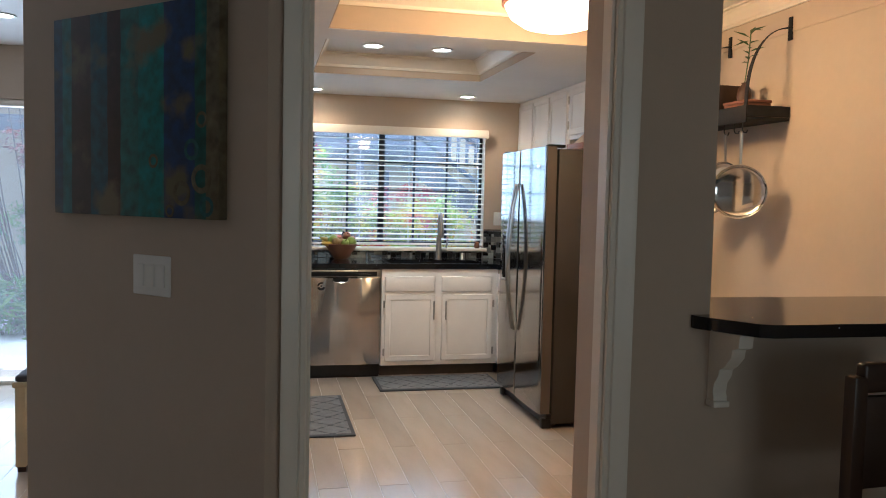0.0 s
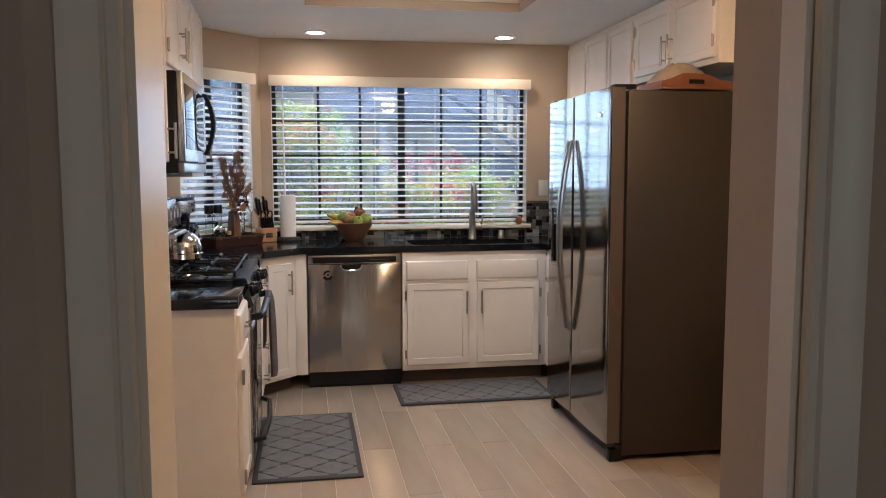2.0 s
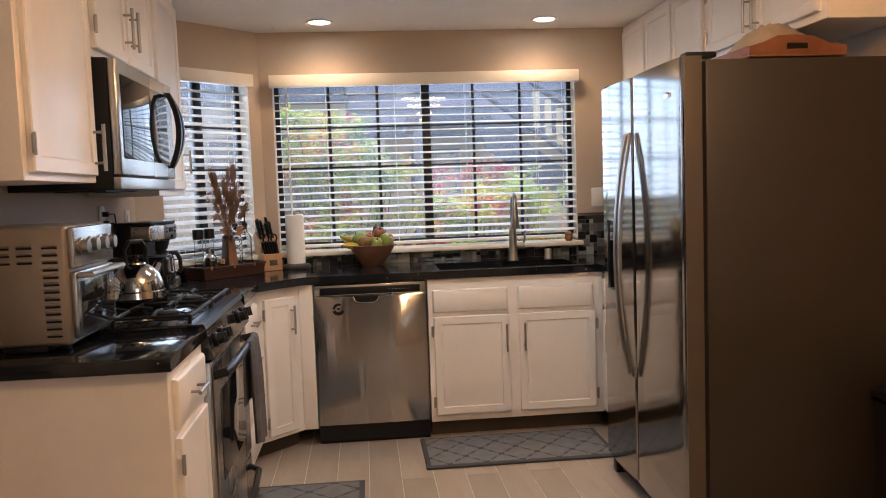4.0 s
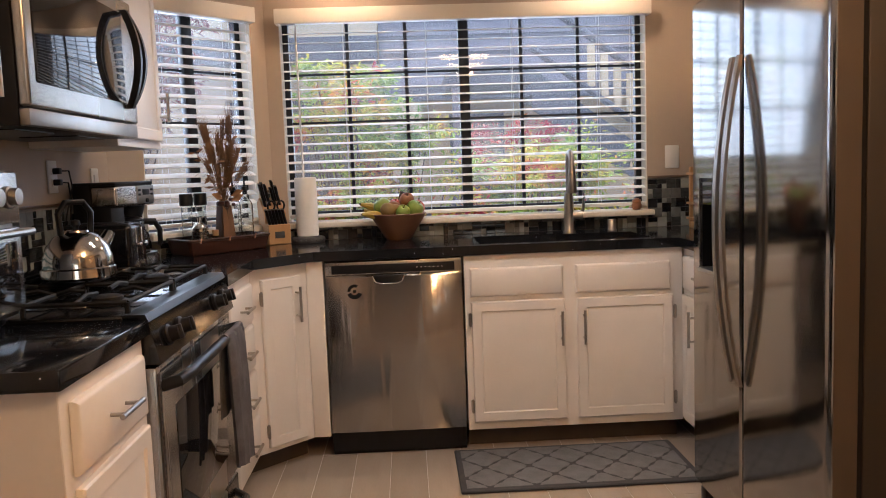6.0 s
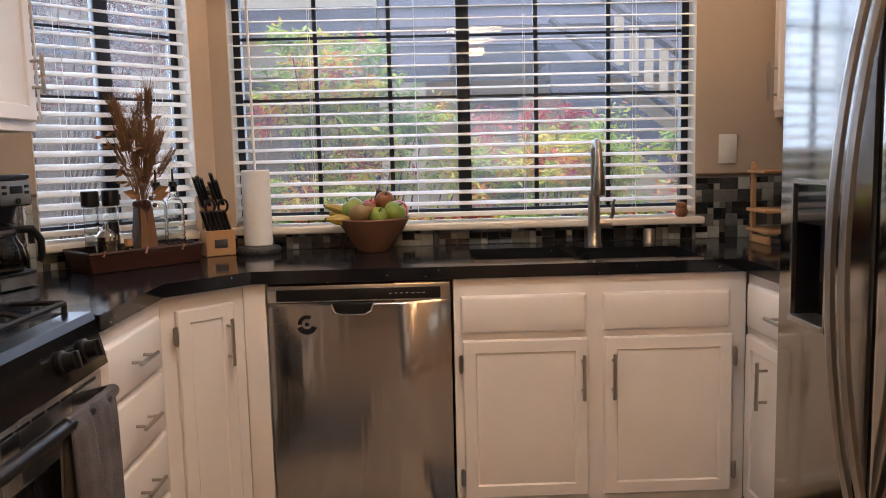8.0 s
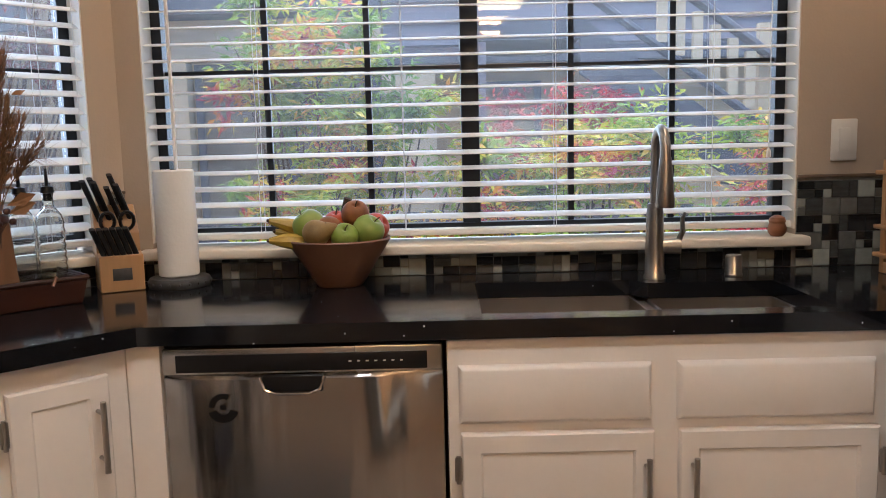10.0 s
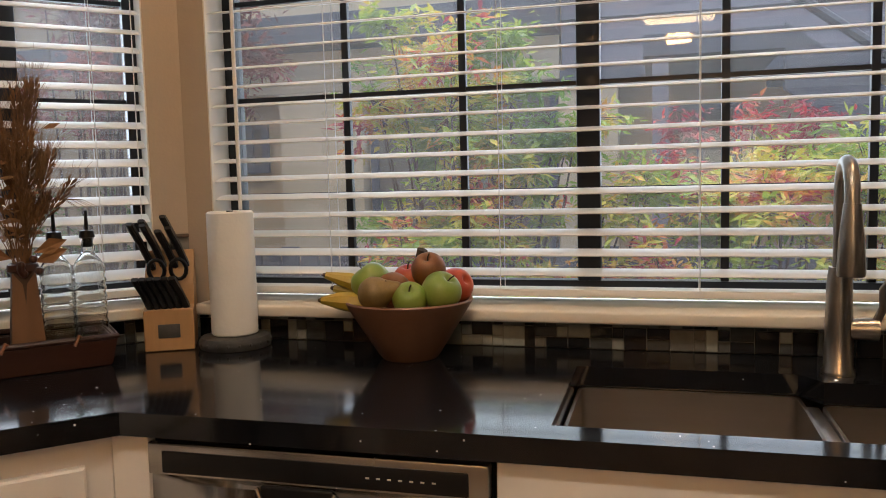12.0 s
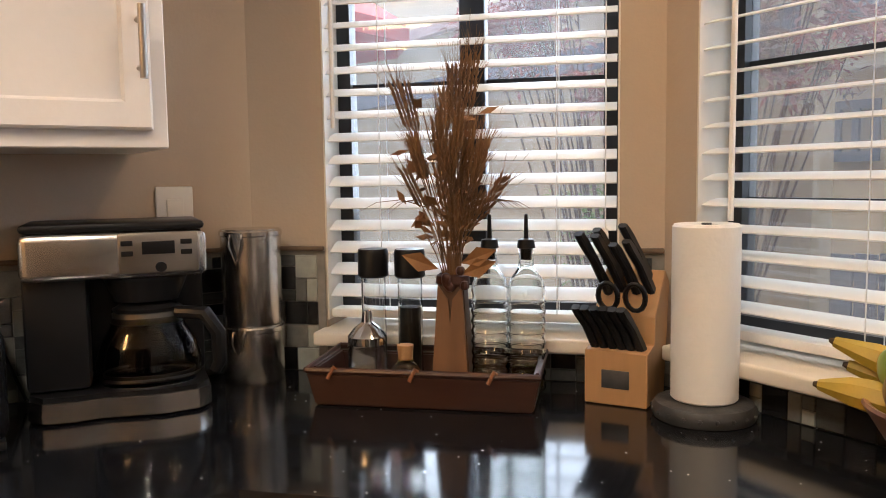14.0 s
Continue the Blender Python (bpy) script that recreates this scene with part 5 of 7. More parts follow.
# ---- tray with its things, across the corner ----
TRM = pose(-0.155, 6.010, CZ1 + 0.001, 0, 0, 46.5)
TL, TDp = 0.384, 0.172
tr = thing("serving_tray", TRM, "dark wooden serving tray with cane bound corners", "tray")
part("base_board", rbx(0.004, TL - 0.004, 0.004, TDp - 0.004, 0.0, 0.010, r=0.002), WOODD, tr)


def flared(x0, x1, y0, y1, z0, z1, dx, dy):
    bm = bmesh.new()
    v, f = box(bm, x0, x1, y0, y1, z0, z1)
    for q in v[4:]:
        q.co.x += dx if not isinstance(dx, tuple) else (dx[0] if q.co.x < (x0 + x1) / 2 else dx[1])
        q.co.y += dy
    bmesh.ops.bevel(bm, geom=bm.edges[:], offset=0.003, segments=2, affect="EDGES")
    return bm


part("long_side", flared(0.0, TL, 0.0, 0.012, 0.0, 0.06, (-0.012, 0.012), -0.010), WOODD, tr)
part("long_side", flared(0.0, TL, TDp - 0.012, TDp, 0.0, 0.06, (-0.012, 0.012), 0.010), WOODD, tr)
part("short_side", flared(0.0, 0.012, 0.013, TDp - 0.013, 0.0, 0.066, -0.012, 0), WOODD, tr)
part("short_side", flared(TL - 0.012, TL, 0.013, TDp - 0.013, 0.0, 0.066, 0.012, 0), WOODD, tr)
part("rim", tb([(-0.012, -0.008, 0.064), (TL + 0.012, -0.008, 0.064), (TL + 0.012, TDp + 0.008, 0.068), (-0.012, TDp + 0.008, 0.068), (-0.012, -0.008, 0.064)], 0.006, 8), WOODD, tr)
for x in (0.04, 0.185, 0.32):
    part("cane_binding", tb([(x - 0.01, -0.017, 0.052), (x, -0.012, 0.072), (x + 0.012, -0.004, 0.060)], 0.004, 6), BAMBOO, tr, "tan cane binding")


def in_tray(x, y, z=0.0105):
    return TRM @ pose(x * 1.03, y * 0.86, z)


def mill(x, y, full):
    ml = thing("pepper_mill" if full else "salt_mill", in_tray(x, y) @ Matrix.Diagonal((1.0, 1.0, 1.07, 1.0)), "tall clear mill with black cap, " + ("full of peppercorns" if full else "nearly empty"), "spice mill")
    b = part("jar", lt([(0.0, 0.0), (0.022, 0.0), (0.0245, 0.004), (0.0235, 0.03), (0.0235, 0.186), (0.021, 0.186), (0.021, 0.006), (0.0, 0.005)], 24), CLEAR, ml, "clear acrylic jar")
    fill = 0.135 if full else 0.03
    part("spice", lt([(0.0, 0.006), (0.0205, 0.006), (0.0205, fill), (0.0, fill)], 20), IRON if full else PAPER, b, "black peppercorns" if full else "white salt")
    part("cap", lt([(0.020, 0.1865), (0.026, 0.187), (0.029, 0.190), (0.029, 0.232), (0.027, 0.237), (0.0, 0.237)], 24), BLACK, ml, "black grinder cap")


mill(0.068, 0.165, False)
mill(0.137, 0.165, True)
sh = thing("sugar_shaker", in_tray(0.078, 0.07) @ Matrix.Scale(1.15, 4), "glass sugar shaker with steel pouring cone", "sugar shaker")
part("jar", lt([(0.0, 0.0), (0.026, 0.0), (0.03, 0.004), (0.031, 0.075), (0.028, 0.08), (0.0, 0.081)], 24), glass("frosted_glass", (0.9, 0.88, 0.85), 0.15), sh, "pale ribbed glass")
part("cone_lid", lt([(0.031, 0.078), (0.031, 0.09), (0.02, 0.104), (0.009, 0.112), (0.007, 0.13), (0.0, 0.131)], 24), CHROME, sh, "steel cone lid")
cj = thing("cork_jar", in_tray(0.148, 0.062), "small dimpled amber glass jar with cork", "jar")
part("jar", lt([(0.0, 0.0), (0.024, 0.001), (0.034, 0.018), (0.033, 0.036), (0.02, 0.054), (0.014, 0.06), (0.014, 0.066), (0.0, 0.066)], 24), glass("amber_glass", (0.62, 0.42, 0.16), 0.05), cj, "dimpled amber glass")
part("cork", lt([(0.013, 0.064), (0.015, 0.09), (0.0, 0.091)], 16), WOODL, cj, "cork stopper")


def bottle(x, y, fill):
    bt = thing("oil_bottle", in_tray(x, y) @ Matrix.Diagonal((1.12, 1.12, 1.16, 1.0)), "ribbed glass oil bottle with black pourer" + (", some green oil inside" if fill else ", nearly empty"), "oil bottle", "oil bottles")
    prof = [(0.0, 0.0), (0.028, 0.0), (0.031, 0.004)]
    for k in range(9):
        z = 0.012 + k * 0.016
        prof += [(0.0315, z), (0.029, z + 0.008)]
    prof += [(0.031, 0.158), (0.026, 0.175), (0.013, 0.192), (0.011, 0.215), (0.013, 0.222), (0.0095, 0.222), (0.009, 0.194)]
    inner = [(max(r - 0.003, 0.007), z) for r, z in prof[2:-5]][::-1]
    prof += inner + [(0.0, 0.007)]
    part("glass", lt(prof, 28), CLEAR, bt, "ribbed clear glass")
    if fill:
        part("oil", lt([(0.0, 0.008), (0.0265, 0.008), (0.0255, fill), (0.0, fill)], 24), OIL, bt, "green olive oil")
    part("pourer", lt([(0.0092, 0.205), (0.0092, 0.222), (0.015, 0.223), (0.013, 0.236), (0.004, 0.238), (0.0028, 0.275), (0.0, 0.275)], 16), BLACK, bt, "black pourer")


bottle(0.288, 0.135, 0.0)
bottle(0.352, 0.135, 0.035)

# vase of dried wheat
vs = thing("wheat_vase", in_tray(0.225, 0.115), "square brown wooden vase filled with dried wheat", "vase")
bm = bmesh.new()
v, f = box(bm, -0.036, 0.036, -0.036, 0.036, 0.0, 0.20)
for q in v[4:]:
    q.co.x *= 0.62
    q.co.y *= 0.62
bmesh.ops.bevel(bm, geom=bm.edges[:], offset=0.003, segments=2, affect="EDGES")
part("vase_body", bm, WOODV, vs)
for s in (-1, 1):
    bm = bmesh.new()
    pts = [(-0.012 * s, -0.039, 0.0), (0.034 * s, -0.0385, 0.0), (0.022 * s, -0.026, 0.195), (0.004 * s, -0.027, 0.17)]
    w = [bm.verts.new(p) for p in pts] + [bm.verts.new((x, y - 0.004, z)) for x, y, z in pts]
    for q in ((0, 1, 2, 3), (7, 6, 5, 4), (0, 4, 5, 1), (1, 5, 6, 2), (2, 6, 7, 3), (3, 7, 4, 0)):
        bm.faces.new([w[i] for i in q])
    part("husk_wrap", bm, material("corn_husk_wrap", (0.20, 0.095, 0.038), 0.6, vary=0.3, scale=20, stretch=(1, 1, 0.1)), vs, "folded tan husk wrap")
rnd = random.Random(11)
part("tie", lt([(0.025, 0.19), (0.032, 0.197), (0.030, 0.21), (0.024, 0.214)], 16), WOODD, vs, "dark twine tie")
bm = bmesh.new()
for k in range(9):
    a = rnd.uniform(0, 6.28)
    blob(bm, (0.012 + 0.018 * math.cos(a), -0.034 + 0.006 * math.sin(a * 2), 0.205 + 0.018 * math.sin(a)), 0.009, 0.009, 0.009, 8, 5)
tagged(part("berry_cluster", bm, WOODD, vs, "dark dried berries"), kind="stuff")
stems, ears, beards, leaves = bmesh.new(), bmesh.new(), bmesh.new(), bmesh.new()
for k in range(46):
    a, spread = rnd.uniform(0, 2 * math.pi), abs(rnd.gauss(0, 0.55))
    top = 0.25 + rnd.uniform(0, 0.29) * (1.15 - 0.45 * min(1, spread))
    rad = 0.014 + 0.085 * min(1.5, spread) * top / 0.45
    p0 = Vector((rnd.uniform(-0.012, 0.012), rnd.uniform(-0.012, 0.012), 0.17))
    p2 = Vector((rad * math.cos(a), 0.75 * rad * math.sin(a), top))
    p1 = (p0 + p2) / 2 + Vector((-0.15 * p2.x, -0.15 * p2.y, 0.02))
    pts = [p0 * (1 - u) ** 2 + p1 * 2 * u * (1 - u) + p2 * u * u for u in (0, 0.25, 0.5, 0.75, 1)]
    tube(stems, pts, 0.0012, 4)
    d = (pts[-1] - pts[-2]).normalized()
    kind = rnd.random()
    if kind < 0.72:
        L = rnd.uniform(0.055, 0.09)
        u, w = d.orthogonal().normalized(), d.cross(d.orthogonal().normalized())
        rowsn = 9
        for r in range(rowsn):
            for s in range(3):
                an = 2.1 * s + r * 1.05
                side = u * math.cos(an) + w * math.sin(an)
                c = pts[-1] + d * (L * r / rowsn) + side * 0.004
                t = c + d * 0.016 + side * 0.005
                tube(ears, [c - d * 0.004, (c + t) / 2 + side * 0.002, t], [0.001, 0.0028, 0.0005], 5)
                if rnd.random() < 0.9:
                    tube(beards, [t, t + d * rnd.uniform(0.03, 0.07) + side * rnd.uniform(0.004, 0.03)], [0.0005, 0.0002], 3)
    else:
        for r in range(5):
            side = Vector((rnd.uniform(-1, 1), rnd.uniform(-1, 1), rnd.uniform(-0.3, 0.6))).normalized()
            c = pts[-1 - r % 3] + d * rnd.uniform(-0.02, 0.04)
            L, W = rnd.uniform(0.025, 0.05), rnd.uniform(0.006, 0.010)
            n = side.orthogonal().normalized()
            q = [c, c + side * L * 0.5 + n * W, c + side * L, c + side * L * 0.5 - n * W]
            leaves.faces.new([leaves.verts.new(x) for x in q])
for k in range(9):
    a = rnd.uniform(-0.6, 0.9)
    L = rnd.uniform(0.12, 0.20)
    s = 1 if k % 3 else -1
    pts = [(s * L * u * math.cos(a), -0.04 * u, 0.30 + 0.10 * u * (1.7 - 1.5 * u)) for u in (0, 0.25, 0.5, 0.75, 1)]
    tube(beards, pts, [0.0012, 0.001, 0.0009, 0.0006, 0.0003], 4)
for k in range(3):
    s = -1 if k % 2 else 1
    c = Vector((s * 0.02, -0.03, 0.215 + 0.01 * k))
    q = [c, c + Vector((s * 0.03, -0.01, 0.03)), c + Vector((s * 0.065, -0.01, 0.025)), c + Vector((s * 0.035, -0.012, -0.004))]
    leaves.faces.new([leaves.verts.new(x) for x in q])
tagged(part("straw", stems, WHEAT, vs), kind="stuff")
tagged(part("wheat", ears, WHEAT, vs, "golden brown wheat ears"), kind="stuff")
tagged(part("awn", beards, WHEAT, vs), kind="stuff")
tagged(part("dried_leaves", leaves, DRIED, vs, "russet dried leaves"), kind="stuff")

# ---- knife block and paper towels ----
kb = thing("knife_block", pose(0.103, 6.408, CZ1 + 0.001, 0, 0, 29) @ Matrix.Diagonal((1.1, 1.0, 1.0, 1.0)), "light wooden knife block with black handled knives", "knife block")
bm = bmesh.new()
sd = [(0.0, 0.0), (0.12, 0.0), (0.155, 0.20), (0.125, 0.225), (0.05, 0.15), (0.05, 0.10), (0.0, 0.095)]
a = [bm.verts.new((0.0, y, z)) for y, z in sd]
b = [bm.verts.new((0.1, y, z)) for y, z in sd]
bm.faces.new(a), bm.faces.new(b[::-1])
for i in range(len(sd)):
    j = (i + 1) % len(sd)
    bm.faces.new((a[i], a[j], b[j], b[i]))
bmesh.ops.bevel(bm, geom=bm.edges[:], offset=0.002, segments=1, affect="EDGES")
part("block", bm, WOODL, kb)
part("name_plate", rbx(0.028, 0.072, -0.0015, 0.002, 0.03, 0.062, r=0.001), SLATE, kb, "grey metal plate")
KN = [(0.016, 0.085, 0.185, 0.125), (0.038, 0.09, 0.19, 0.115), (0.062, 0.088, 0.188, 0.10), (0.085, 0.09, 0.19, 0.105), (0.028, 0.112, 0.212, 0.10), (0.075, 0.112, 0.212, 0.11)]
KN += [(0.014 + 0.0145 * k, 0.022, 0.096, 0.085) for k in range(6)]
for x, y, z, L in KN:
    d = Vector((-0.30, -0.40, 0.866))
    u = Vector((0, 0.908, 0.419))
    p = Vector((x, y, z))
    k = part("knife", bms((x - 0.001, x + 0.001, y - 0.006, y + 0.006, z - 0.02, z + 0.004)), CHROME, kb, "steel blade")
    bm = bmesh.new()
    rows = []
    for s, w in ((0.0, 0.010), (0.12, 0.011), (0.5, 0.009), (0.85, 0.012), (1.0, 0.008)):
        c = p + d * L * s + u * (0.006 * math.sin(s * 3))
        rows.append([bm.verts.new(c + Vector((e * 0.0065, 0, 0)) + u * w * g) for e, g in ((-1, -0.7), (-0.5, -1), (0.5, -1), (1, -0.7), (1, 0.7), (0.5, 1), (-0.5, 1), (-1, 0.7))])
    for r0, r1 in zip(rows, rows[1:]):
        for i in range(8):
            bm.faces.new((r0[i], r0[(i + 1) % 8], r1[(i + 1) % 8], r1[i]))
    bm.faces.new(rows[0][::-1]), bm.faces.new(rows[-1])
    part("handle", bm, BLACK, k, "black moulded handle")
sc = part("scissors", bms((0.045, 0.047, 0.05, 0.06, 0.13, 0.16)), CHROME, kb, "kitchen scissors")
for s in (-1, 1):
    part("ring_handle", tb([(0.05 + s * 0.022 + 0.016 * math.cos(a), 0.035 - 0.2 * 0.024 * math.sin(a), 0.185 + 0.024 * math.sin(a)) for a in [2 * math.pi * k / 14 for k in range(15)]], 0.0045, 8), BLACK, sc, "black ring handle")

pt = thing("paper_towel_roll", pose(0.275, 6.513, CZ1 + 0.001) @ Matrix.Diagonal((1.0, 1.0, 1.06, 1.0)), "white paper towel roll on a dark round holder", "paper towels")
part("holder_base", lt([(0.0, 0.0), (0.080, 0.0), (0.083, 0.006), (0.083, 0.016), (0.078, 0.024), (0.064, 0.027), (0.0, 0.027)], 44), SLATE, pt, "dark pewter holder base")
bm = bmesh.new()
for k in range(20):
    a = 2 * math.pi * k / 20
    blob(bm, (0.0825 * math.cos(a), 0.0825 * math.sin(a), 0.012), 0.004, 0.004, 0.004, 6, 4)
tagged(part("studs", bm, SLATE, pt, "small raised studs"), kind="stuff")
bm = bmesh.new()
lathe(bm, [(0.020, 0.029), (0.050, 0.028), (0.0535, 0.031), (0.054, 0.16), (0.0535, 0.295), (0.050, 0.299), (0.020, 0.298), (0.020, 0.029)], 48)
part("roll", bm, PAPER, pt)
part("rod", tb([(0, 0, 0.02), (0, 0, 0.30)], 0.008, 10), SLATE, pt)

# ---- bowl of fruit ----
bw = thing("fruit_bowl", pose(0.722, 6.465, CZ1 + 0.001), "brown glazed clay bowl piled with fruit", "bowl")
part("vessel", lt([(0.0, 0.0), (0.058, 0.0), (0.064, 0.006), (0.098, 0.06), (0.134, 0.117), (0.138, 0.124), (0.136, 0.128), (0.130, 0.126), (0.094, 0.066), (0.056, 0.014), (0.0, 0.010)], 56), TERRA, bw)


def smooth_profile(pts, k=4):
    """More points along a turned profile, on a smooth curve through those given."""
    out = []
    for i in range(len(pts) - 1):
        p = [Vector(pts[min(max(j, 0), len(pts) - 1)]) for j in (i - 1, i, i + 1, i + 2)]
        for q in range(k):
            t = q / k
            v = 0.5 * (2 * p[1] + (p[2] - p[0]) * t + (2 * p[0] - 5 * p[1] + 4 * p[2] - p[3]) * t * t + (3 * p[1] - p[0] - 3 * p[2] + p[3]) * t ** 3)
            out.append((max(v.x, 0.0) if i + q else 0.0, v.y))
    return out + [pts[-1]]


def fruit(name, x, y, z, r, mat, label, cat, squash=0.92, tilt=(0, 0), pear=False, stalk=True):
    m = pose(0.722 + x, 6.465 + y, CZ1 + z + 0.012, tilt[0], tilt[1], 0)
    f = thing(name, m, label, cat, "fruit in the bowl")
    bm = bmesh.new()
    if pear:
        lathe(bm, smooth_profile([(0.0, -0.92 * r), (0.4 * r, -0.9 * r), (0.8 * r, -0.6 * r), (r, -0.1 * r), (0.92 * r, 0.35 * r), (0.62 * r, 0.85 * r), (0.42 * r, 1.3 * r), (0.3 * r, 1.55 * r), (0.12 * r, 1.65 * r), (0.0, 1.6 * r)]), 26)
        top = 1.6 * r
    else:
        lathe(bm, smooth_profile([(0.0, -0.82 * r * squash), (0.25 * r, -0.9 * r * squash), (0.62 * r, -0.8 * r * squash), (0.92 * r, -0.4 * r * squash), (r, 0.08 * r * squash), (0.92 * r, 0.5 * r * squash), (0.66 * r, 0.85 * r * squash), (0.34 * r, 0.95 * r * squash), (0.12 * r, 0.82 * r * squash), (0.0, 0.74 * r * squash)]), 26)
        top = 0.74 * r * squash
    part("flesh", bm, mat, f)
    if stalk:
        part("stalk", tb([(0, 0, top - 0.004), (0.002, 0.001, top + 0.01), (0.006, 0.002, top + 0.02)], 0.0016, 6), STALK, f, "brown stalk")
    return f


fruit("green_apple", -0.072, -0.030, 0.152, 0.043, GREENA, "shiny green apple on top of the pile", "apple", tilt=(10, -35))
fruit("green_apple", 0.024, -0.068, 0.124, 0.036, GREENA, "green apple with small sticker at the rim", "apple", tilt=(40, 10))
fruit("green_apple", 0.082, -0.036, 0.136, 0.042, GREENA, "large green apple at the rim", "apple", tilt=(15, 35))
fruit("red_apple", -0.010, 0.035, 0.152, 0.034, REDA, "red apple behind the pears", "apple", tilt=(20, 0))
fruit("red_mango", 0.086, 0.040, 0.134, 0.040, REDA, "dark red mango at the back of the bowl", "mango", squash=1.15, tilt=(20, 60), stalk=False)
fruit("russet_pear", 0.046, 0.000, 0.176, 0.037, PEARB, "round russet brown pear on top", "pear", squash=0.98, tilt=(35, 5))
fruit("russet_pear", -0.018, -0.045, 0.138, 0.038, PEARB, "round russet brown pear in the middle", "pear", squash=0.98, tilt=(60, -20))
fruit("olive_pear", -0.048, -0.078, 0.136, 0.036, PEARG, "olive brown pear lying on its side", "pear", tilt=(-5, 75), pear=True)
fruit("russet_pear", 0.0, 0.02, 0.085, 0.05, PEARB, "russet brown pear deep in the bowl", "pear")
for (x0, y0, z0), (x1, y1, z1), (x2, y2, z2) in (((-0.02, 0.03, 0.115), (-0.09, 0.0, 0.145), (-0.178, -0.030, 0.172)), ((-0.02, 0.045, 0.105), (-0.08, 0.02, 0.12), (-0.165, -0.02, 0.142)), ((-0.04, -0.03, 0.10), (-0.10, -0.055, 0.122), (-0.170, -0.075, 0.124))):
    f = thing("banana", pose(0.722, 6.465, CZ1 + 0.008), "ripe yellow banana with dark tip", "banana", "fruit in the bowl")
    pts = []
    for k in range(9):
        u = k / 8
        pts.append(Vector((x0, y0, z0)) * (1 - u) ** 2 + Vector((x1, y1, z1)) * 2 * u * (1 - u) + Vector((x2, y2, z2)) * u * u)
    part("peel", tb(pts, [0.012, 0.018, 0.0205, 0.0215, 0.0215, 0.0205, 0.018, 0.0125, 0.007], 8), BANANA, f)
    d = (pts[-1] - pts[-2]).normalized()
    part("tip", tb([pts[-1] - d * 0.002, pts[-1] + d * 0.006], [0.0062, 0.003], 8), STALK, f, "dark tip")
part("bunch_stem", tb([(0.0, 0.03, 0.125), (0.015, 0.03, 0.19), (0.026, 0.025, 0.222)], [0.012, 0.010, 0.012], 8), STALK, f, "brown bunch stem")

# ---- faucet, soap pump, figurine ----
fc = thing("kitchen_faucet", pose(1.562, 6.462, CZ1, 0, 0, -3), "brushed nickel pull-down kitchen faucet by the sink", "faucet")
part("base", lt([(0.0, 0.0), (0.030, 0.0), (0.030, 0.006), (0.026, 0.012), (0.0245, 0.08), (0.0225, 0.17), (0.019, 0.20), (0.0, 0.20)], 28), STEEL_H, fc)
arc = [(0, 0, 0.19), (0, 0.0, 0.30)] + [(0, -0.058 + 0.058 * math.cos(a), 0.335 + 0.058 * math.sin(a)) for a in [math.pi * k / 12 for k in range(0, 12)]]
part("spout", tb(arc + [(0, -0.117, 0.315)], 0.0128, 16), STEEL_H, fc)
part("spray_head", lt([(0.0, -0.125), (0.022, -0.125), (0.0235, -0.118), (0.0205, -0.06), (0.0150, -0.008), (0.0142, 0.0), (0.0, 0.0)], 24, (0, -0.118, 0.322)), STEEL_H, fc, "flared spray head")
lv = part("lever_hub", tb([(0.018, 0, 0.085), (0.066, 0, 0.085)], [0.019, 0.021], 18), STEEL_H, fc)
part("lever", tb([(0.058, 0, 0.09), (0.072, -0.004, 0.125), (0.070, -0.006, 0.16), (0.078, -0.008, 0.175)], [0.008, 0.0075, 0.006, 0.005], 10), STEEL_H, lv)
sp = thing("soap_pump", pose(1.776, 6.470, CZ1), "short brushed nickel air gap cap by the sink", "air gap cap")
part("cap", lt([(0.0, 0.0), (0.023, 0.0), (0.024, 0.004), (0.0215, 0.008), (0.0215, 0.052), (0.019, 0.057), (0.0, 0.058)], 28), STEEL_H, sp)
bm = bmesh.new()
lathe(bm, [(0.0, 0.0), (0.016, 0.0), (0.024, 0.010), (0.026, 0.022), (0.021, 0.036), (0.023, 0.042), (0.019, 0.052), (0.008, 0.058), (0.0, 0.059)], 24)
solo("round_figurine", bm, BAMBOO, "small round brown wooden figurine on the sill", "figurine", pose(1.932, 6.572, 1.005))

# tiered stand in the corner by the refrigerator
sd_ = thing("tiered_stand", pose(2.16, 6.30, CZ1 + 0.001), "small light wooden three-tier stand on the worktop", "stand")
for k, z in enumerate((0.04, 0.115, 0.26)):
    part("shelf", rbx(0, 0.16, 0.02 * k, 0.20, z, z + 0.012, r=0.003), WOODL, sd_)
for x in (0.012, 0.148):
    part("upright", rbx(x - 0.008, x + 0.008, 0.15, 0.17, 0, 0.30, r=0.002), WOODL, sd_)
    part("foot", rbx(x - 0.008, x + 0.008, 0.01, 0.15, 0.0, 0.03, r=0.002), WOODL, sd_)
part("dish", lt([(0.0, 0.001), (0.04, 0.001), (0.06, 0.012), (0.058, 0.013), (0.0, 0.005)], 24, (0.07, 0.05, -0.001)), WHITEP, sd_)

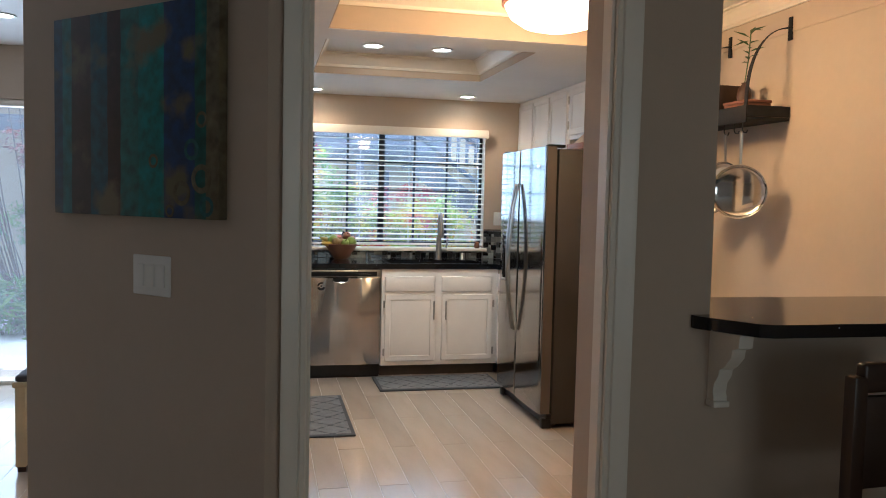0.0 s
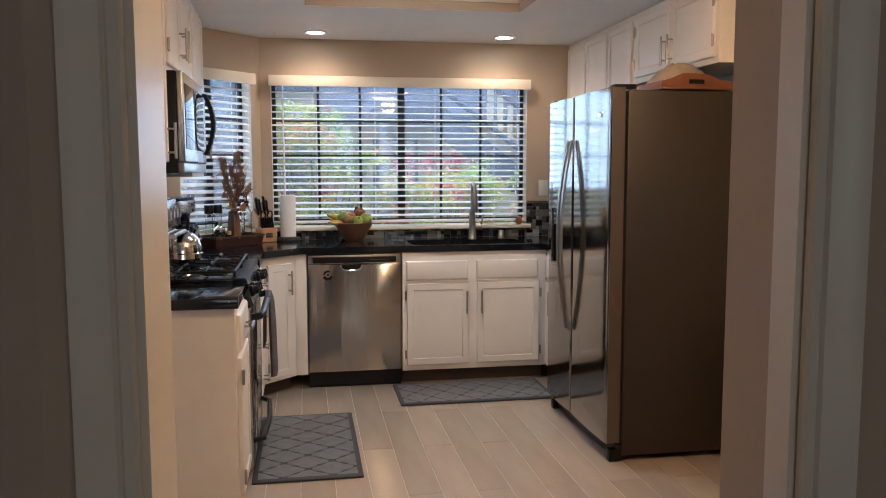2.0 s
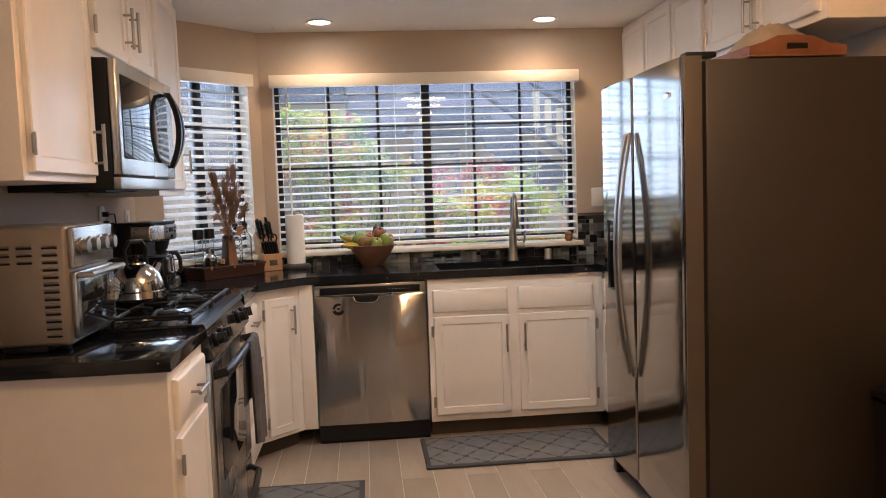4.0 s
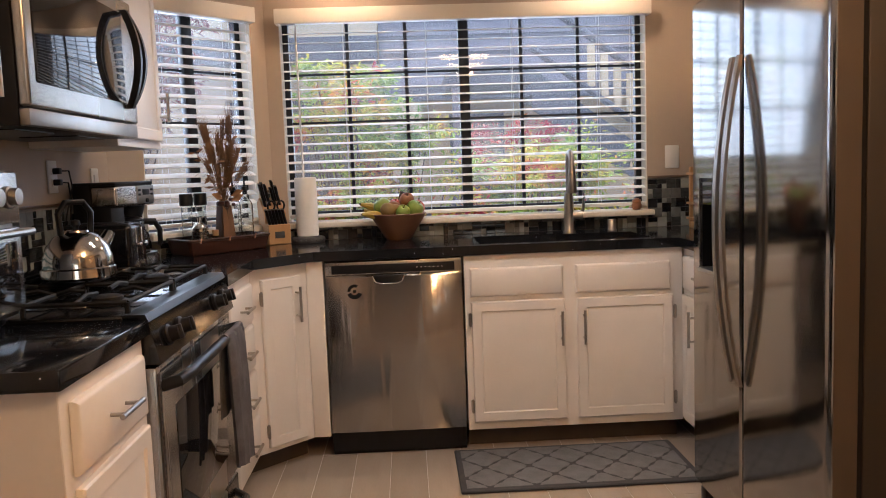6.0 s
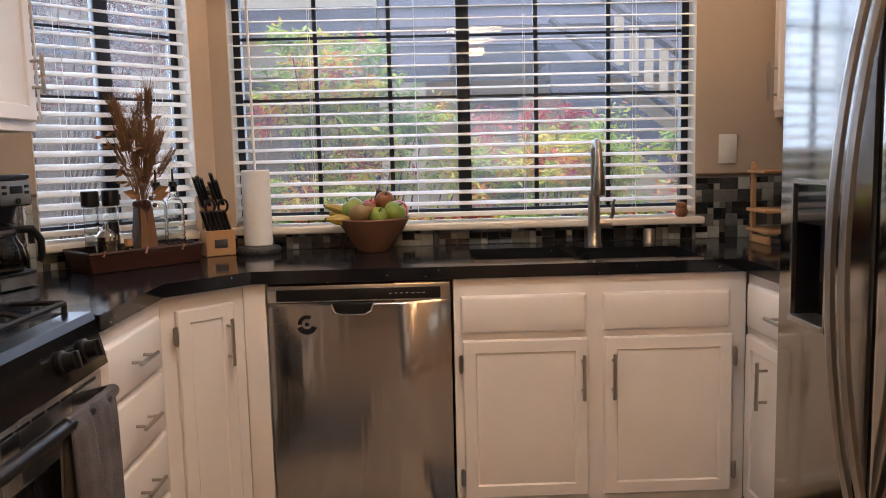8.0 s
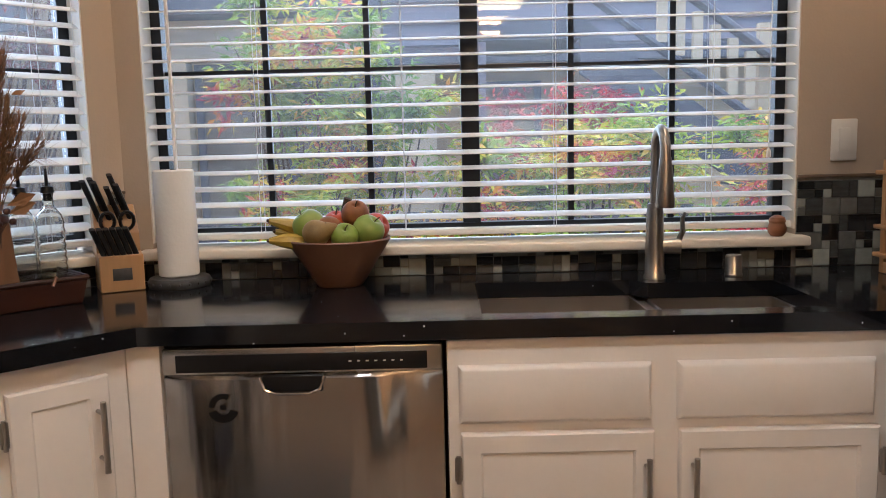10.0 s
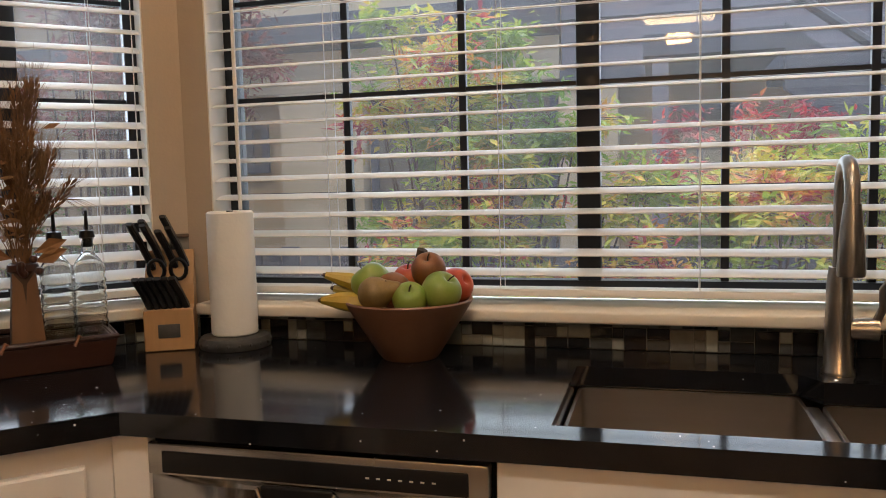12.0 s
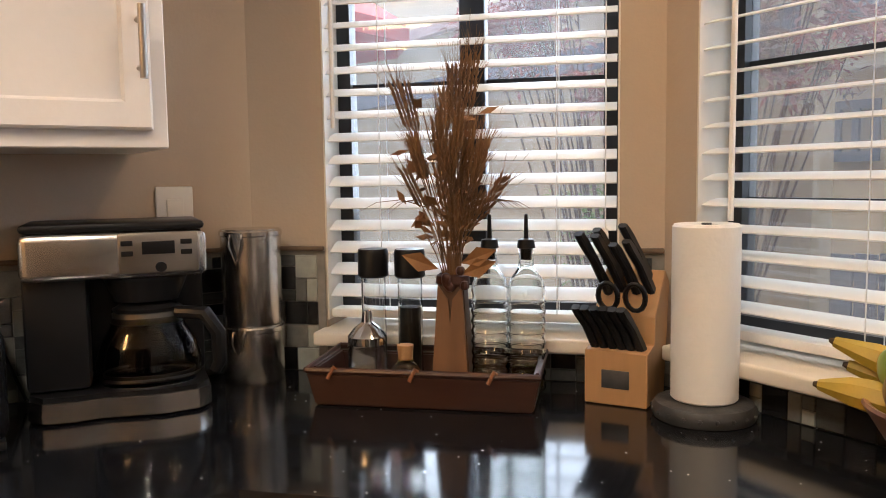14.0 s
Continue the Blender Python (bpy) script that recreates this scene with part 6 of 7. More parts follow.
# on the refrigerator
tb_ = thing("wooden_tray", pose(2.05, 4.49, FH + 0.001) @ Matrix.Diagonal((0.86, 1.0, 0.92, 1.0)), "reddish wooden tray with handle slots on the refrigerator", "tray")
part("base_board", rbx(0.0, 0.42, 0, 0.30, 0.0, 0.012, r=0.003), COPPERW, tb_)
bm = bmesh.new()
outline = [(0.0, 0.012), (0.42, 0.012), (0.42, 0.04), (0.34, 0.05), (0.28, 0.075), (0.20, 0.082), (0.12, 0.08), (0.06, 0.055), (0.0, 0.04)]
a = [bm.verts.new((x, 0.0, z)) for x, z in outline]
b = [bm.verts.new((x, 0.014, z)) for x, z in outline]
bm.faces.new(a), bm.faces.new(b[::-1])
for i in range(len(outline)):
    j = (i + 1) % len(outline)
    bm.faces.new((a[i], a[j], b[j], b[i]))
part("end_panel", bm, COPPERW, tb_)
part("hand_slot", rbx(0.16, 0.25, -0.0015, 0.001, 0.028, 0.05, r=0.0005, seg=1), BLACK, tb_, "dark hand slot")
for x in (0.0, 0.406):
    part("side_panel", rbx(x, x + 0.014, 0.015, 0.30, 0.012, 0.045, r=0.003), COPPERW, tb_)
bm = bmesh.new()
N = 16
rows = []
for i in range(N + 1):
    rows.append([bm.verts.new((0.03 + 0.30 * i / N, 0.03 + 0.22 * j / 8, 0.012 + 0.118 * (math.sin(math.pi * i / N) ** 0.6) * (math.sin(math.pi * (j + 0.4) / 8.8) ** 0.5) + 0.008 * math.sin(i * 2.3 + j * 1.7) * math.sin(math.pi * i / N))) for j in range(9)])
for r0, r1 in zip(rows, rows[1:]):
    for j in range(8):
        bm.faces.new((r0[j], r0[j + 1], r1[j + 1], r1[j]))
solo("folded_cloth", bm, material("tan_cloth", (0.42, 0.33, 0.24), 0.9, vary=0.2, scale=12, bump=0.3), "crumpled tan cloth in the wooden tray", "cloth", pose(2.04, 4.52, FH + 0.014))

bi = thing("waste_bin", pose(2.455, 4.16, 0), "black plastic waste bin beside the refrigerator", "waste bin")
bm = bmesh.new()
v, f = box(bm, 0.0, 0.17, 0.0, 0.25, 0.0, 0.56)
for q in v[:4]:
    q.co.x += 0.01 if q.co.x < 0.1 else -0.01
    q.co.y += 0.015 if q.co.y < 0.1 else -0.015
bmesh.ops.bevel(bm, geom=bm.edges[:], offset=0.015, segments=3, affect="EDGES")
part("bucket", bm, BLACK, bi)
part("lid", rbx(-0.006, 0.176, -0.006, 0.256, 0.561, 0.59, r=0.01, seg=3), BLACK, bi)

# ---- wall shelf with pans ----
ws = thing("pot_rack_shelf", pose(RIGHT - 0.001, 3.95, 0, 0, 0, -90), "black iron wall shelf with arched brackets and hooks", "pot rack")
part("shelf_board", rbx(0, 0.66, -0.24, -0.003, 1.86, 1.875, r=0.003), IRON, ws)
part("front_rail", rbx(0, 0.66, -0.248, -0.241, 1.845, 1.93, r=0.002), IRON, ws)
for x in (0.002, 0.655):
    part("end_rail", rbx(x, x + 0.006, -0.24, -0.003, 1.876, 1.93, r=0.001), IRON, ws)
for x in (0.115, 0.64):
    part("bracket_plate", rbx(x - 0.014, x + 0.014, -0.012, -0.001, 2.26, 2.375, r=0.003), IRON, ws)
    bm = bmesh.new()
    rows = []
    for k in range(15):
        u = k / 14
        a = u * math.pi / 2
        y, z = -0.012 - 0.225 * math.sin(a) , 1.93 + 0.39 * math.cos(a) ** 0.8
        rows.append([bm.verts.new((x + e * 0.012, y + g * 0.003, z + g * 0.003)) for e, g in ((-1, -1), (1, -1), (1, 1), (-1, 1))])
    for r0, r1 in zip(rows, rows[1:]):
        for i in range(4):
            bm.faces.new((r0[i], r0[(i + 1) % 4], r1[(i + 1) % 4], r1[i]))
    part("bracket_arch", bm, IRON, ws)
for x in (0.06, 0.16, 0.26, 0.36, 0.47, 0.56, 0.63):
    part("hook", tb([(x, -0.244, 1.846), (x, -0.244, 1.81), (x, -0.236, 1.797), (x, -0.222, 1.795), (x, -0.215, 1.81)], 0.003, 6), IRON, ws)


def pan(x, r, drop, label, rz):
    p = thing("frying_pan", pose(RIGHT - 0.235, 3.95 - x, 1.798, 0, 0, -90 + rz), label, "pan", "hanging pans")
    part("handle", tb([(0, 0, 0.0), (0, 0.002, -0.05), (0, 0.012, -drop)], [0.008, 0.009, 0.007], 8), STEEL_H, p, "long steel handle")
    b = part("dish", lt([(0.0, 0.0), (r * 0.78, 0.0), (r * 0.92, 0.012), (r, 0.045), (r * 0.985, 0.045), (r * 0.9, 0.014), (r * 0.76, 0.004), (0.0, 0.004)], 40), CHROME, p, "polished steel dish")
    b.matrix_local = pose(0, 0.02, -drop - r + 0.01, 90, 0, 0)
    return p


pan(0.61, 0.135, 0.17, "polished steel frying pan hung by its handle", 52)
pan(0.47, 0.10, 0.15, "small polished steel pan hung by its handle", 40)
pan(0.33, 0.115, 0.20, "copper-toned steel pan hung by its handle", 40)
for x, w, h, mt, lb in ((0.30, 0.028, 0.17, COPPERW, "red-brown"), (0.335, 0.035, 0.19, DARKW, "dark brown"), (0.26, 0.03, 0.18, material("blue_cloth", (0.03, 0.05, 0.08), 0.7, vary=0.2, scale=20), "dark blue")):
    bk = thing("book", pose(RIGHT - 0.22, 3.95 - x, 1.876, 0, 0, -90), lb + " hardback cookbook standing on the shelf", "book", "cookbooks")
    part("cover", rbx(0, w, 0.0, 0.16, 0, h, r=0.002), mt, bk)
    part("pages", bms((0.003, w - 0.003, -0.0008, 0.158, 0.003, h + 0.0006)), PAPER, bk, "cream page block")
bx = thing("wooden_box", pose(RIGHT - 0.21, 3.95 - 0.40, 1.876, 0, 0, -90), "small dark wooden box on the iron shelf", "box")
part("box_body", rbx(0, 0.20, 0, 0.14, 0, 0.075, r=0.004), COPPERW, bx)
part("lid", rbx(-0.004, 0.204, -0.004, 0.144, 0.076, 0.09, r=0.003), COPPERW, bx)
vz = thing("bud_vase", pose(RIGHT - 0.14, 3.95 - 0.47, 1.967), "small brown vase with a green sprig", "vase")
part("pot", lt([(0.0, 0.0), (0.03, 0.0), (0.036, 0.03), (0.03, 0.07), (0.014, 0.09), (0.016, 0.10), (0.0, 0.098)], 20), WOODV, vz)
part("stem", tb([(0, 0, 0.09), (0.01, -0.01, 0.22), (0.005, -0.03, 0.36)], 0.003, 6), LEAFG, vz)
lf = bmesh.new()
rnd = random.Random(3)
for k in range(13):
    z = 0.2 + 0.014 * k
    a = rnd.uniform(0, 6.28)
    d = Vector((math.cos(a), math.sin(a), rnd.uniform(0.0, 0.7))).normalized()
    n = d.cross(Vector((0, 0, 1))).normalized()
    c = Vector((0.008, -0.02, z))
    L = rnd.uniform(0.06, 0.11)
    q = [c, c + d * L * 0.4 + n * 0.012, c + d * L - Vector((0, 0, 0.015)), c + d * L * 0.4 - n * 0.012]
    lf.faces.new([lf.verts.new(x) for x in q])
tagged(part("leaves", lf, LEAFG, vz, "narrow green leaves"), kind="stuff")
setting("trim_bar_splash", rbx(1.3885, 1.396, 1.96, 2.079, 1.107, 1.30, r=0.002), DARKW, "thin dark end strip at the bar", "trim")


# ---- outside ----
STUCCO = material("beige_stucco", (0.62, 0.47, 0.28), 0.85, vary=0.1, scale=1.5, fine=0.05, bump=0.4, bump_scale=50)
SIDING = material("lilac_grey_siding", (0.235, 0.22, 0.245), 0.7, vary=0.1, scale=2, fine=0.05)
DARKTR = material("grey_trim", (0.12, 0.12, 0.14), 0.6, vary=0.2, scale=4)
PALE = material("pale_stucco", (0.69, 0.56, 0.365), 0.85, vary=0.08, scale=2, bump=0.3, bump_scale=50)
GWALL = material("beige_garden_stucco", (0.37, 0.285, 0.175), 0.85, vary=0.2, scale=2, bump=0.3, bump_scale=50)
SOIL = material("garden_soil", (0.10, 0.075, 0.05), 0.95, color2=(0.07, 0.08, 0.03), scale=3, fine=0.3, bump=0.6, bump_scale=20)
PAVE = material("patio_concrete", (0.42, 0.40, 0.38), 0.8, vary=0.12, scale=3, fine=0.1, bump=0.2, bump_scale=40)
ROOFT = material("pink_clay_roof", (0.46, 0.31, 0.27), 0.8, vary=0.2, scale=4, fine=0.1)
HOUSEGL = material("far_window_glass", (0.22, 0.185, 0.135), 0.4, vary=0.3, scale=2)
TWIG = material("shrub_twig", (0.10, 0.06, 0.035), 0.8, vary=0.3, scale=30)
REDC = material("red_canopy_cloth", (0.30, 0.03, 0.03), 0.8, vary=0.2, scale=9)


def leaf_material(name, stops, rough=0.5):
    """Leaf colours that change from clump to clump and from leaf to leaf."""
    m = bpy.data.materials.new(name)
    m.use_nodes = True
    n, l = m.node_tree.nodes, m.node_tree.links
    b = n["Principled BSDF"]
    b.inputs["Roughness"].default_value = rough
    g, tc, no = n.new("ShaderNodeNewGeometry"), n.new("ShaderNodeTexCoord"), n.new("ShaderNodeTexNoise")
    no.inputs["Scale"].default_value, no.inputs["Detail"].default_value = 2.6, 2
    l.new(tc.outputs["Object"], no.inputs["Vector"])
    k = n.new("ShaderNodeMath")
    k.operation, k.inputs[1].default_value, k.inputs[2].default_value = "MULTIPLY_ADD", 0.30, -0.15
    l.new(g.outputs["Random Per Island"], k.inputs[0])
    mr = n.new("ShaderNodeMapRange")
    mr.inputs[1].default_value, mr.inputs[2].default_value = 0.33, 0.67
    l.new(no.outputs[0], mr.inputs[0])
    s = n.new("ShaderNodeMath")
    s.operation = "ADD"
    l.new(mr.outputs[0], s.inputs[0]), l.new(k.outputs[0], s.inputs[1])
    r = n.new("ShaderNodeValToRGB")
    e = r.color_ramp.elements
    while len(e) < len(stops):
        e.new(0.5)
    for el, (p, c) in zip(e, stops):
        el.position, el.color = p, (*c, 1)
    l.new(s.outputs[0], r.inputs[0])
    l.new(r.outputs[0], b.inputs["Base Color"])
    t, mx = n.new("ShaderNodeBsdfTranslucent"), n.new("ShaderNodeMixShader")
    mx.inputs[0].default_value = 0.45
    l.new(r.outputs[0], t.inputs[0])
    l.new(b.outputs[0], mx.inputs[1]), l.new(t.outputs[0], mx.inputs[2]), l.new(mx.outputs[0], n["Material Output"].inputs[0])
    return m


NANDINA = leaf_material("nandina_leaves", [(0.0, (0.15, 0.27, 0.04)), (0.42, (0.30, 0.42, 0.05)), (0.66, (0.60, 0.52, 0.06)), (0.82, (0.66, 0.32, 0.06)), (0.94, (0.52, 0.08, 0.07)), (1.0, (0.36, 0.05, 0.08))])
GREENL = leaf_material("green_shrub_leaves", [(0.0, (0.05, 0.10, 0.02)), (0.5, (0.12, 0.20, 0.04)), (1.0, (0.22, 0.28, 0.08))])
REDN = leaf_material("crimson_leaves", [(0.0, (0.30, 0.03, 0.06)), (0.5, (0.52, 0.05, 0.06)), (0.8, (0.60, 0.16, 0.07)), (1.0, (0.45, 0.30, 0.06))])
MAPLE = leaf_material("red_tree_leaves", [(0.0, (0.10, 0.06, 0.04)), (0.5, (0.22, 0.07, 0.06)), (1.0, (0.34, 0.10, 0.07))])

bm = bmesh.new()
box(bm, -400, 400, 6.72, 800, -0.35, -0.12)
setting("ground", bm, SOIL, "bare garden soil with moss running to the distance", "ground")
setting("pavement", bms((-6, -0.3, 6.25, 9.6, -0.115, -0.03)), PAVE, "grey concrete patio slab outside the patio door", "patio")

# neighbouring house
HY = 11.0
nh = thing("neighbour_house", pose(0, HY, 0), "beige stucco and lilac-grey board neighbouring house", "house")
part("wall", bms((-16, 9, 0, 0.3, -0.12, 5.2)), STUCCO, nh, "beige stucco wall")
up = part("upper_storey", bms((0.56, 9, -0.10, -0.001, 1.98, 5.2)), SIDING, nh, "lilac-grey boarded upper storey")
for k in range(13):
    bm = bmesh.new()
    z = 2.10 + 0.17 * k
    a = [bm.verts.new((0.54, y, q)) for y, q in ((-0.135, z), (-0.102, z), (-0.102, z + 0.168), (-0.112, z + 0.168))]
    b = [bm.verts.new((9.0, y, q)) for y, q in ((-0.135, z), (-0.102, z), (-0.102, z + 0.168), (-0.112, z + 0.168))]
    bm.faces.new(a), bm.faces.new(b[::-1])
    for i in range(4):
        bm.faces.new((a[i], a[(i + 1) % 4], b[(i + 1) % 4], b[i]))
    part("board", bm, SIDING, up)
part("ledge", bms((0.54, 9, -0.24, -0.103, 1.95, 2.06)), DARKTR, nh, "dark grey ledge")
part("eave_band", bms((-7.2, 0.52, -0.30, -0.001, 2.36, 2.60)), DARKTR, nh, "dark grey eave band")
part("upper_wall", bms((-16, 0.53, -0.20, -0.001, 2.61, 5.2)), PALE, nh, "pale cream upper wall")
part("lintel", bms((-7.2, 0.52, -0.12, -0.001, 2.02, 2.34)), PALE, nh, "pale cream lintel wall")
for x0, x1, z0, z1 in ((-0.95, 0.44, 0.25, 1.94), (1.30, 1.75, 0.7, 1.75), (-2.2, -1.98, 1.45, 1.75)):
    w = part("window", bms((x0, x1, -0.03, -0.002, z0, z1)), HOUSEGL, nh, "grey window glass")
    part("frame", bms((x0 - 0.06, x1 + 0.06, -0.06, -0.031, z1, z1 + 0.06), (x0 - 0.06, x1 + 0.06, -0.06, -0.031, z0 - 0.07, z0), (x0 - 0.06, x0, -0.06, -0.031, z0, z1), (x1, x1 + 0.06, -0.06, -0.031, z0, z1), ((x0 + x1) / 2 - 0.025, (x0 + x1) / 2 + 0.025, -0.06, -0.031, z0, z1)), DARKTR, w)
part("pier", bms((-1.75, -1.04, -0.16, -0.001, -0.12, 2.01)), PALE, nh, "pale wall pier")
part("pier", bms((0.53, 0.95, -0.22, -0.001, -0.12, 1.94)), PALE, nh, "pale wall pier")

# outside stair with railing
sr = thing("garden_stair", pose(1.9, 9.6, -0.12), "lilac-grey outside stair with pale bars for bright railing gaps", "stair")


def stair_top(x):
    return 2.22 - 0.75 * x


bm = bmesh.new()
S = [(0.0, stair_top(0)), (0.0, stair_top(0) - 0.36), (2.6, stair_top(2.6) - 0.26), (2.6, stair_top(2.6))]
a = [bm.verts.new((x, 0, z)) for x, z in S]
b = [bm.verts.new((x, 0.06, z)) for x, z in S]
bm.faces.new(a), bm.faces.new(b[::-1])
for i in range(4):
    bm.faces.new((a[i], a[(i + 1) % 4], b[(i + 1) % 4], b[i]))
part("stringer", bm, DARKTR, sr, "dark grey stringer")
for k in range(11):
    x = 0.02 + 0.235 * k
    part("tread", bms((x, x + 0.26, 0.062, 0.95, stair_top(x) - 0.24, stair_top(x) - 0.20)), DARKTR, sr)
# pale bars stand in for the bright gaps between the rails
for k in range(6):
    x = 0.50 + 0.115 * k
    part("gap_bar", bms((x, x + 0.062, 0.01, 0.05, stair_top(x) + 0.20, stair_top(x) + 0.56)), PALE, sr, "pale bar in place of a bright gap")
part("end_wall", bms((1.18, 1.42, 0.07, 0.13, 0.0, 2.16)), PALE, sr, "pale stucco end wall")
for dz, r in ((0.18, 0.03), (0.65, 0.035)):
    part("hand_rail", tb([(0.0, 0.03, stair_top(0) + dz), (2.6, 0.03, stair_top(2.6) + dz)], r, 8), DARKTR, sr)
part("landing", bms((-0.75, 0.0, 0.0, 0.95, 2.08, 2.20)), DARKTR, sr)
for x in (-0.7, 2.5):
    part("post", bms((x, x + 0.09, 0.0, 0.09, 0, 2.07 if x < 0 else 1.0)), SIDING, sr)

# low fence towards the neighbour and far garden wall
fn = thing("garden_fence", pose(-5.0, 9.9, -0.12), "weathered dark wooden fence behind the shrubs", "fence")
for k in range(44):
    part("slat", bms((3.4 + k * 0.145, 3.53 + k * 0.145, 0, 0.02, 0.02, 0.95 + 0.01 * (k % 3))), DARKTR, fn)
for z in (0.25, 0.8):
    part("rail", bms((3.4, 9.8, 0.021, 0.06, z, z + 0.07)), DARKTR, fn)
gw = thing("garden_wall", pose(-9, 9.7, -0.12), "beige stucco garden wall with pink tile coping", "garden wall")
part("wall", bms((-8, 7.4, 0, 0.2, 0, 2.82)), GWALL, gw)
part("coping", bms((-8, 6.6, -0.06, 0.26, 2.83, 2.93)), ROOFT, gw, "pink clay tile coping")
part("beam", bms((-8, 7.3, -0.05, -0.001, 2.22, 2.40)), DARKTR, gw, "dark horizontal beam")


def shrub(name, x, y, clumps, mat, label, cat="shrub", leaf=0.05, per=70, seed=1, z0=-0.12, stems=7, thin=0.32):
    """A shrub of thin stems with leaflets gathered in loose sprays; clumps are (dx, dy, z, radius)."""
    r = random.Random(seed)
    s = thing(name, pose(x, y, z0), label, cat, "garden shrubs")
    st_, lv_ = bmesh.new(), []
    faces = []
    for cx, cy, cz, cr in clumps:
        base = Vector((cx * 0.35 + r.uniform(-0.06, 0.06), cy * 0.35, 0))
        c = Vector((cx, cy, cz))
        tube(st_, [base, base.lerp(c, 0.55) + Vector((r.uniform(-0.05, 0.05), 0, 0.05)), c], [0.011, 0.007, 0.003], 5)
        for k in range(stems):
            d = Vector((r.gauss(0, 1), r.gauss(0, 1), r.gauss(0.25, 0.8))).normalized()
            tip = c + d * cr * r.uniform(0.6, 1.1)
            tube(st_, [c - d * cr * 0.2, (c + tip) / 2 + Vector((0, 0, 0.02)), tip], [0.003, 0.002, 0.001], 3)
            for q in range(per // stems):
                u = r.uniform(0.15, 1.05)
                p = c.lerp(tip, u) + Vector((r.gauss(0, 1), r.gauss(0, 1), r.gauss(0, 0.6))) * cr * 0.16
                ld = (d * 0.5 + Vector((r.gauss(0, 1), r.gauss(0, 1), r.gauss(-0.15, 0.5)))).normalized()
                n = ld.cross(Vector((r.gauss(0, 0.5), r.gauss(0, 0.5), 1))).normalized()
                L = leaf * r.uniform(0.6, 1.25)
                w = L * thin * 0.5
                i = len(lv_)
                bend = Vector((0, 0, -0.12 * L))
                lv_ += [p, p + ld * L * 0.42 + n * w, p + ld * L + bend, p + ld * L * 0.42 - n * w]
                faces.append((i, i + 1, i + 2, i + 3))
    tagged(part("trunk", st_, TWIG, s, "thin brown stems"), kind="stuff")
    me = bpy.data.meshes.new("crown")
    me.from_pydata([tuple(v) for v in lv_], [], faces)
    me.materials.append(mat)
    ob = new("crown", me)
    ob.parent = s
    tagged(ob, "small pointed leaves in loose sprays", kind="stuff")


R = random.Random(8)


def cloud(w, d, z0, z1, n, r0, r1, lean=0.0):
    return [(R.uniform(-w, w), R.uniform(-d, d), R.uniform(z0, z1), R.uniform(r0, r1)) for _ in range(n)]


shrub("nandina_shrub", 0.55, 8.05, cloud(0.42, 0.25, 1.50, 2.02, 20, 0.15, 0.24) + cloud(0.3, 0.2, 0.9, 1.5, 8, 0.12, 0.2), NANDINA, "tall nandina shrub with green and red leaves", seed=4, per=300, leaf=0.062)
shrub("nandina_shrub", 0.62, 7.9, cloud(0.62, 0.25, 0.75, 1.34, 24, 0.15, 0.22), NANDINA, "bushy nandina shrub with yellow-green leaves", seed=9, per=280, leaf=0.058)
shrub("nandina_shrub", 1.62, 8.0, cloud(0.55, 0.3, 0.75, 1.45, 28, 0.16, 0.25), NANDINA, "wide nandina shrub with orange and yellow leaves", seed=6, per=300, leaf=0.060)
shrub("red_shrub", 1.55, 8.35, cloud(0.3, 0.15, 1.25, 1.62, 9, 0.12, 0.18), REDN, "twiggy shrub with crimson leaves and berries", seed=17, per=220, leaf=0.045)
shrub("red_shrub", 2.25, 7.75, cloud(0.3, 0.15, 0.75, 1.15, 7, 0.12, 0.18), REDN, "low shrub with crimson leaves", seed=19, per=200, leaf=0.045)
shrub("nandina_shrub", 2.85, 8.2, cloud(0.45, 0.25, 0.7, 1.62, 18, 0.16, 0.26), NANDINA, "nandina shrub with yellow leaves by the stair", seed=12, per=260, leaf=0.058)
shrub("low_shrub", 0.8, 7.45, cloud(1.5, 0.15, 0.45, 0.95, 30, 0.14, 0.2), GREENL, "low green shrub under the window", seed=15, per=220)
shrub("red_tree", -2.0, 8.9, cloud(1.2, 0.5, 1.75, 3.1, 48, 0.20, 0.34), MAPLE, "small garden tree with dark red leaves", "tree", 0.075, 240, 21)
shrub("green_shrub", -2.2, 8.9, cloud(0.6, 0.3, 0.9, 1.35, 10, 0.18, 0.26), GREENL, "round green shrub by the garden wall", seed=30, per=120, leaf=0.06)
shrub("strap_leaf_plant", -2.25, 8.55, cloud(0.5, 0.25, 0.25, 0.55, 10, 0.2, 0.3), GREENL, "clump of green strap-leaved plants", "plant", 0.30, 60, 33, thin=0.12)
um = thing("red_umbrella", pose(-3.4, 7.2, -0.03), "red garden umbrella with a fringed edge on the patio", "umbrella")
part("pole", tb([(0, 0, 0), (0, 0, 2.68)], 0.022, 10), WOODL, um)
part("canopy", lt([(0.8, 2.10), (0.8, 2.20), (0.4, 2.45), (0.0, 2.65)], 8), REDC, um)
part("base_plate", lt([(0, 0), (0.25, 0), (0.25, 0.05), (0.03, 0.07), (0, 0.07)], 20), PAVE, um)
pd = thing("patio_door", pose(PX0, PY, 0), "white framed sliding patio door", "door")
tagged(pd, kind="structure")
W = PX1 - PX0
part("head_frame", rbx(0, W, 0.03, 0.12, 2.03, 2.078, r=0.003), TRIM, pd)
part("threshold", rbx(0, W, 0.03, 0.12, 0.0, 0.03, r=0.003), TRIM, pd)
for x in (0.0, W / 2 - 0.025, W - 0.05):
    part("stile", rbx(x, x + 0.05, 0.04, 0.11, 0.031, 2.029, r=0.003), TRIM, pd)
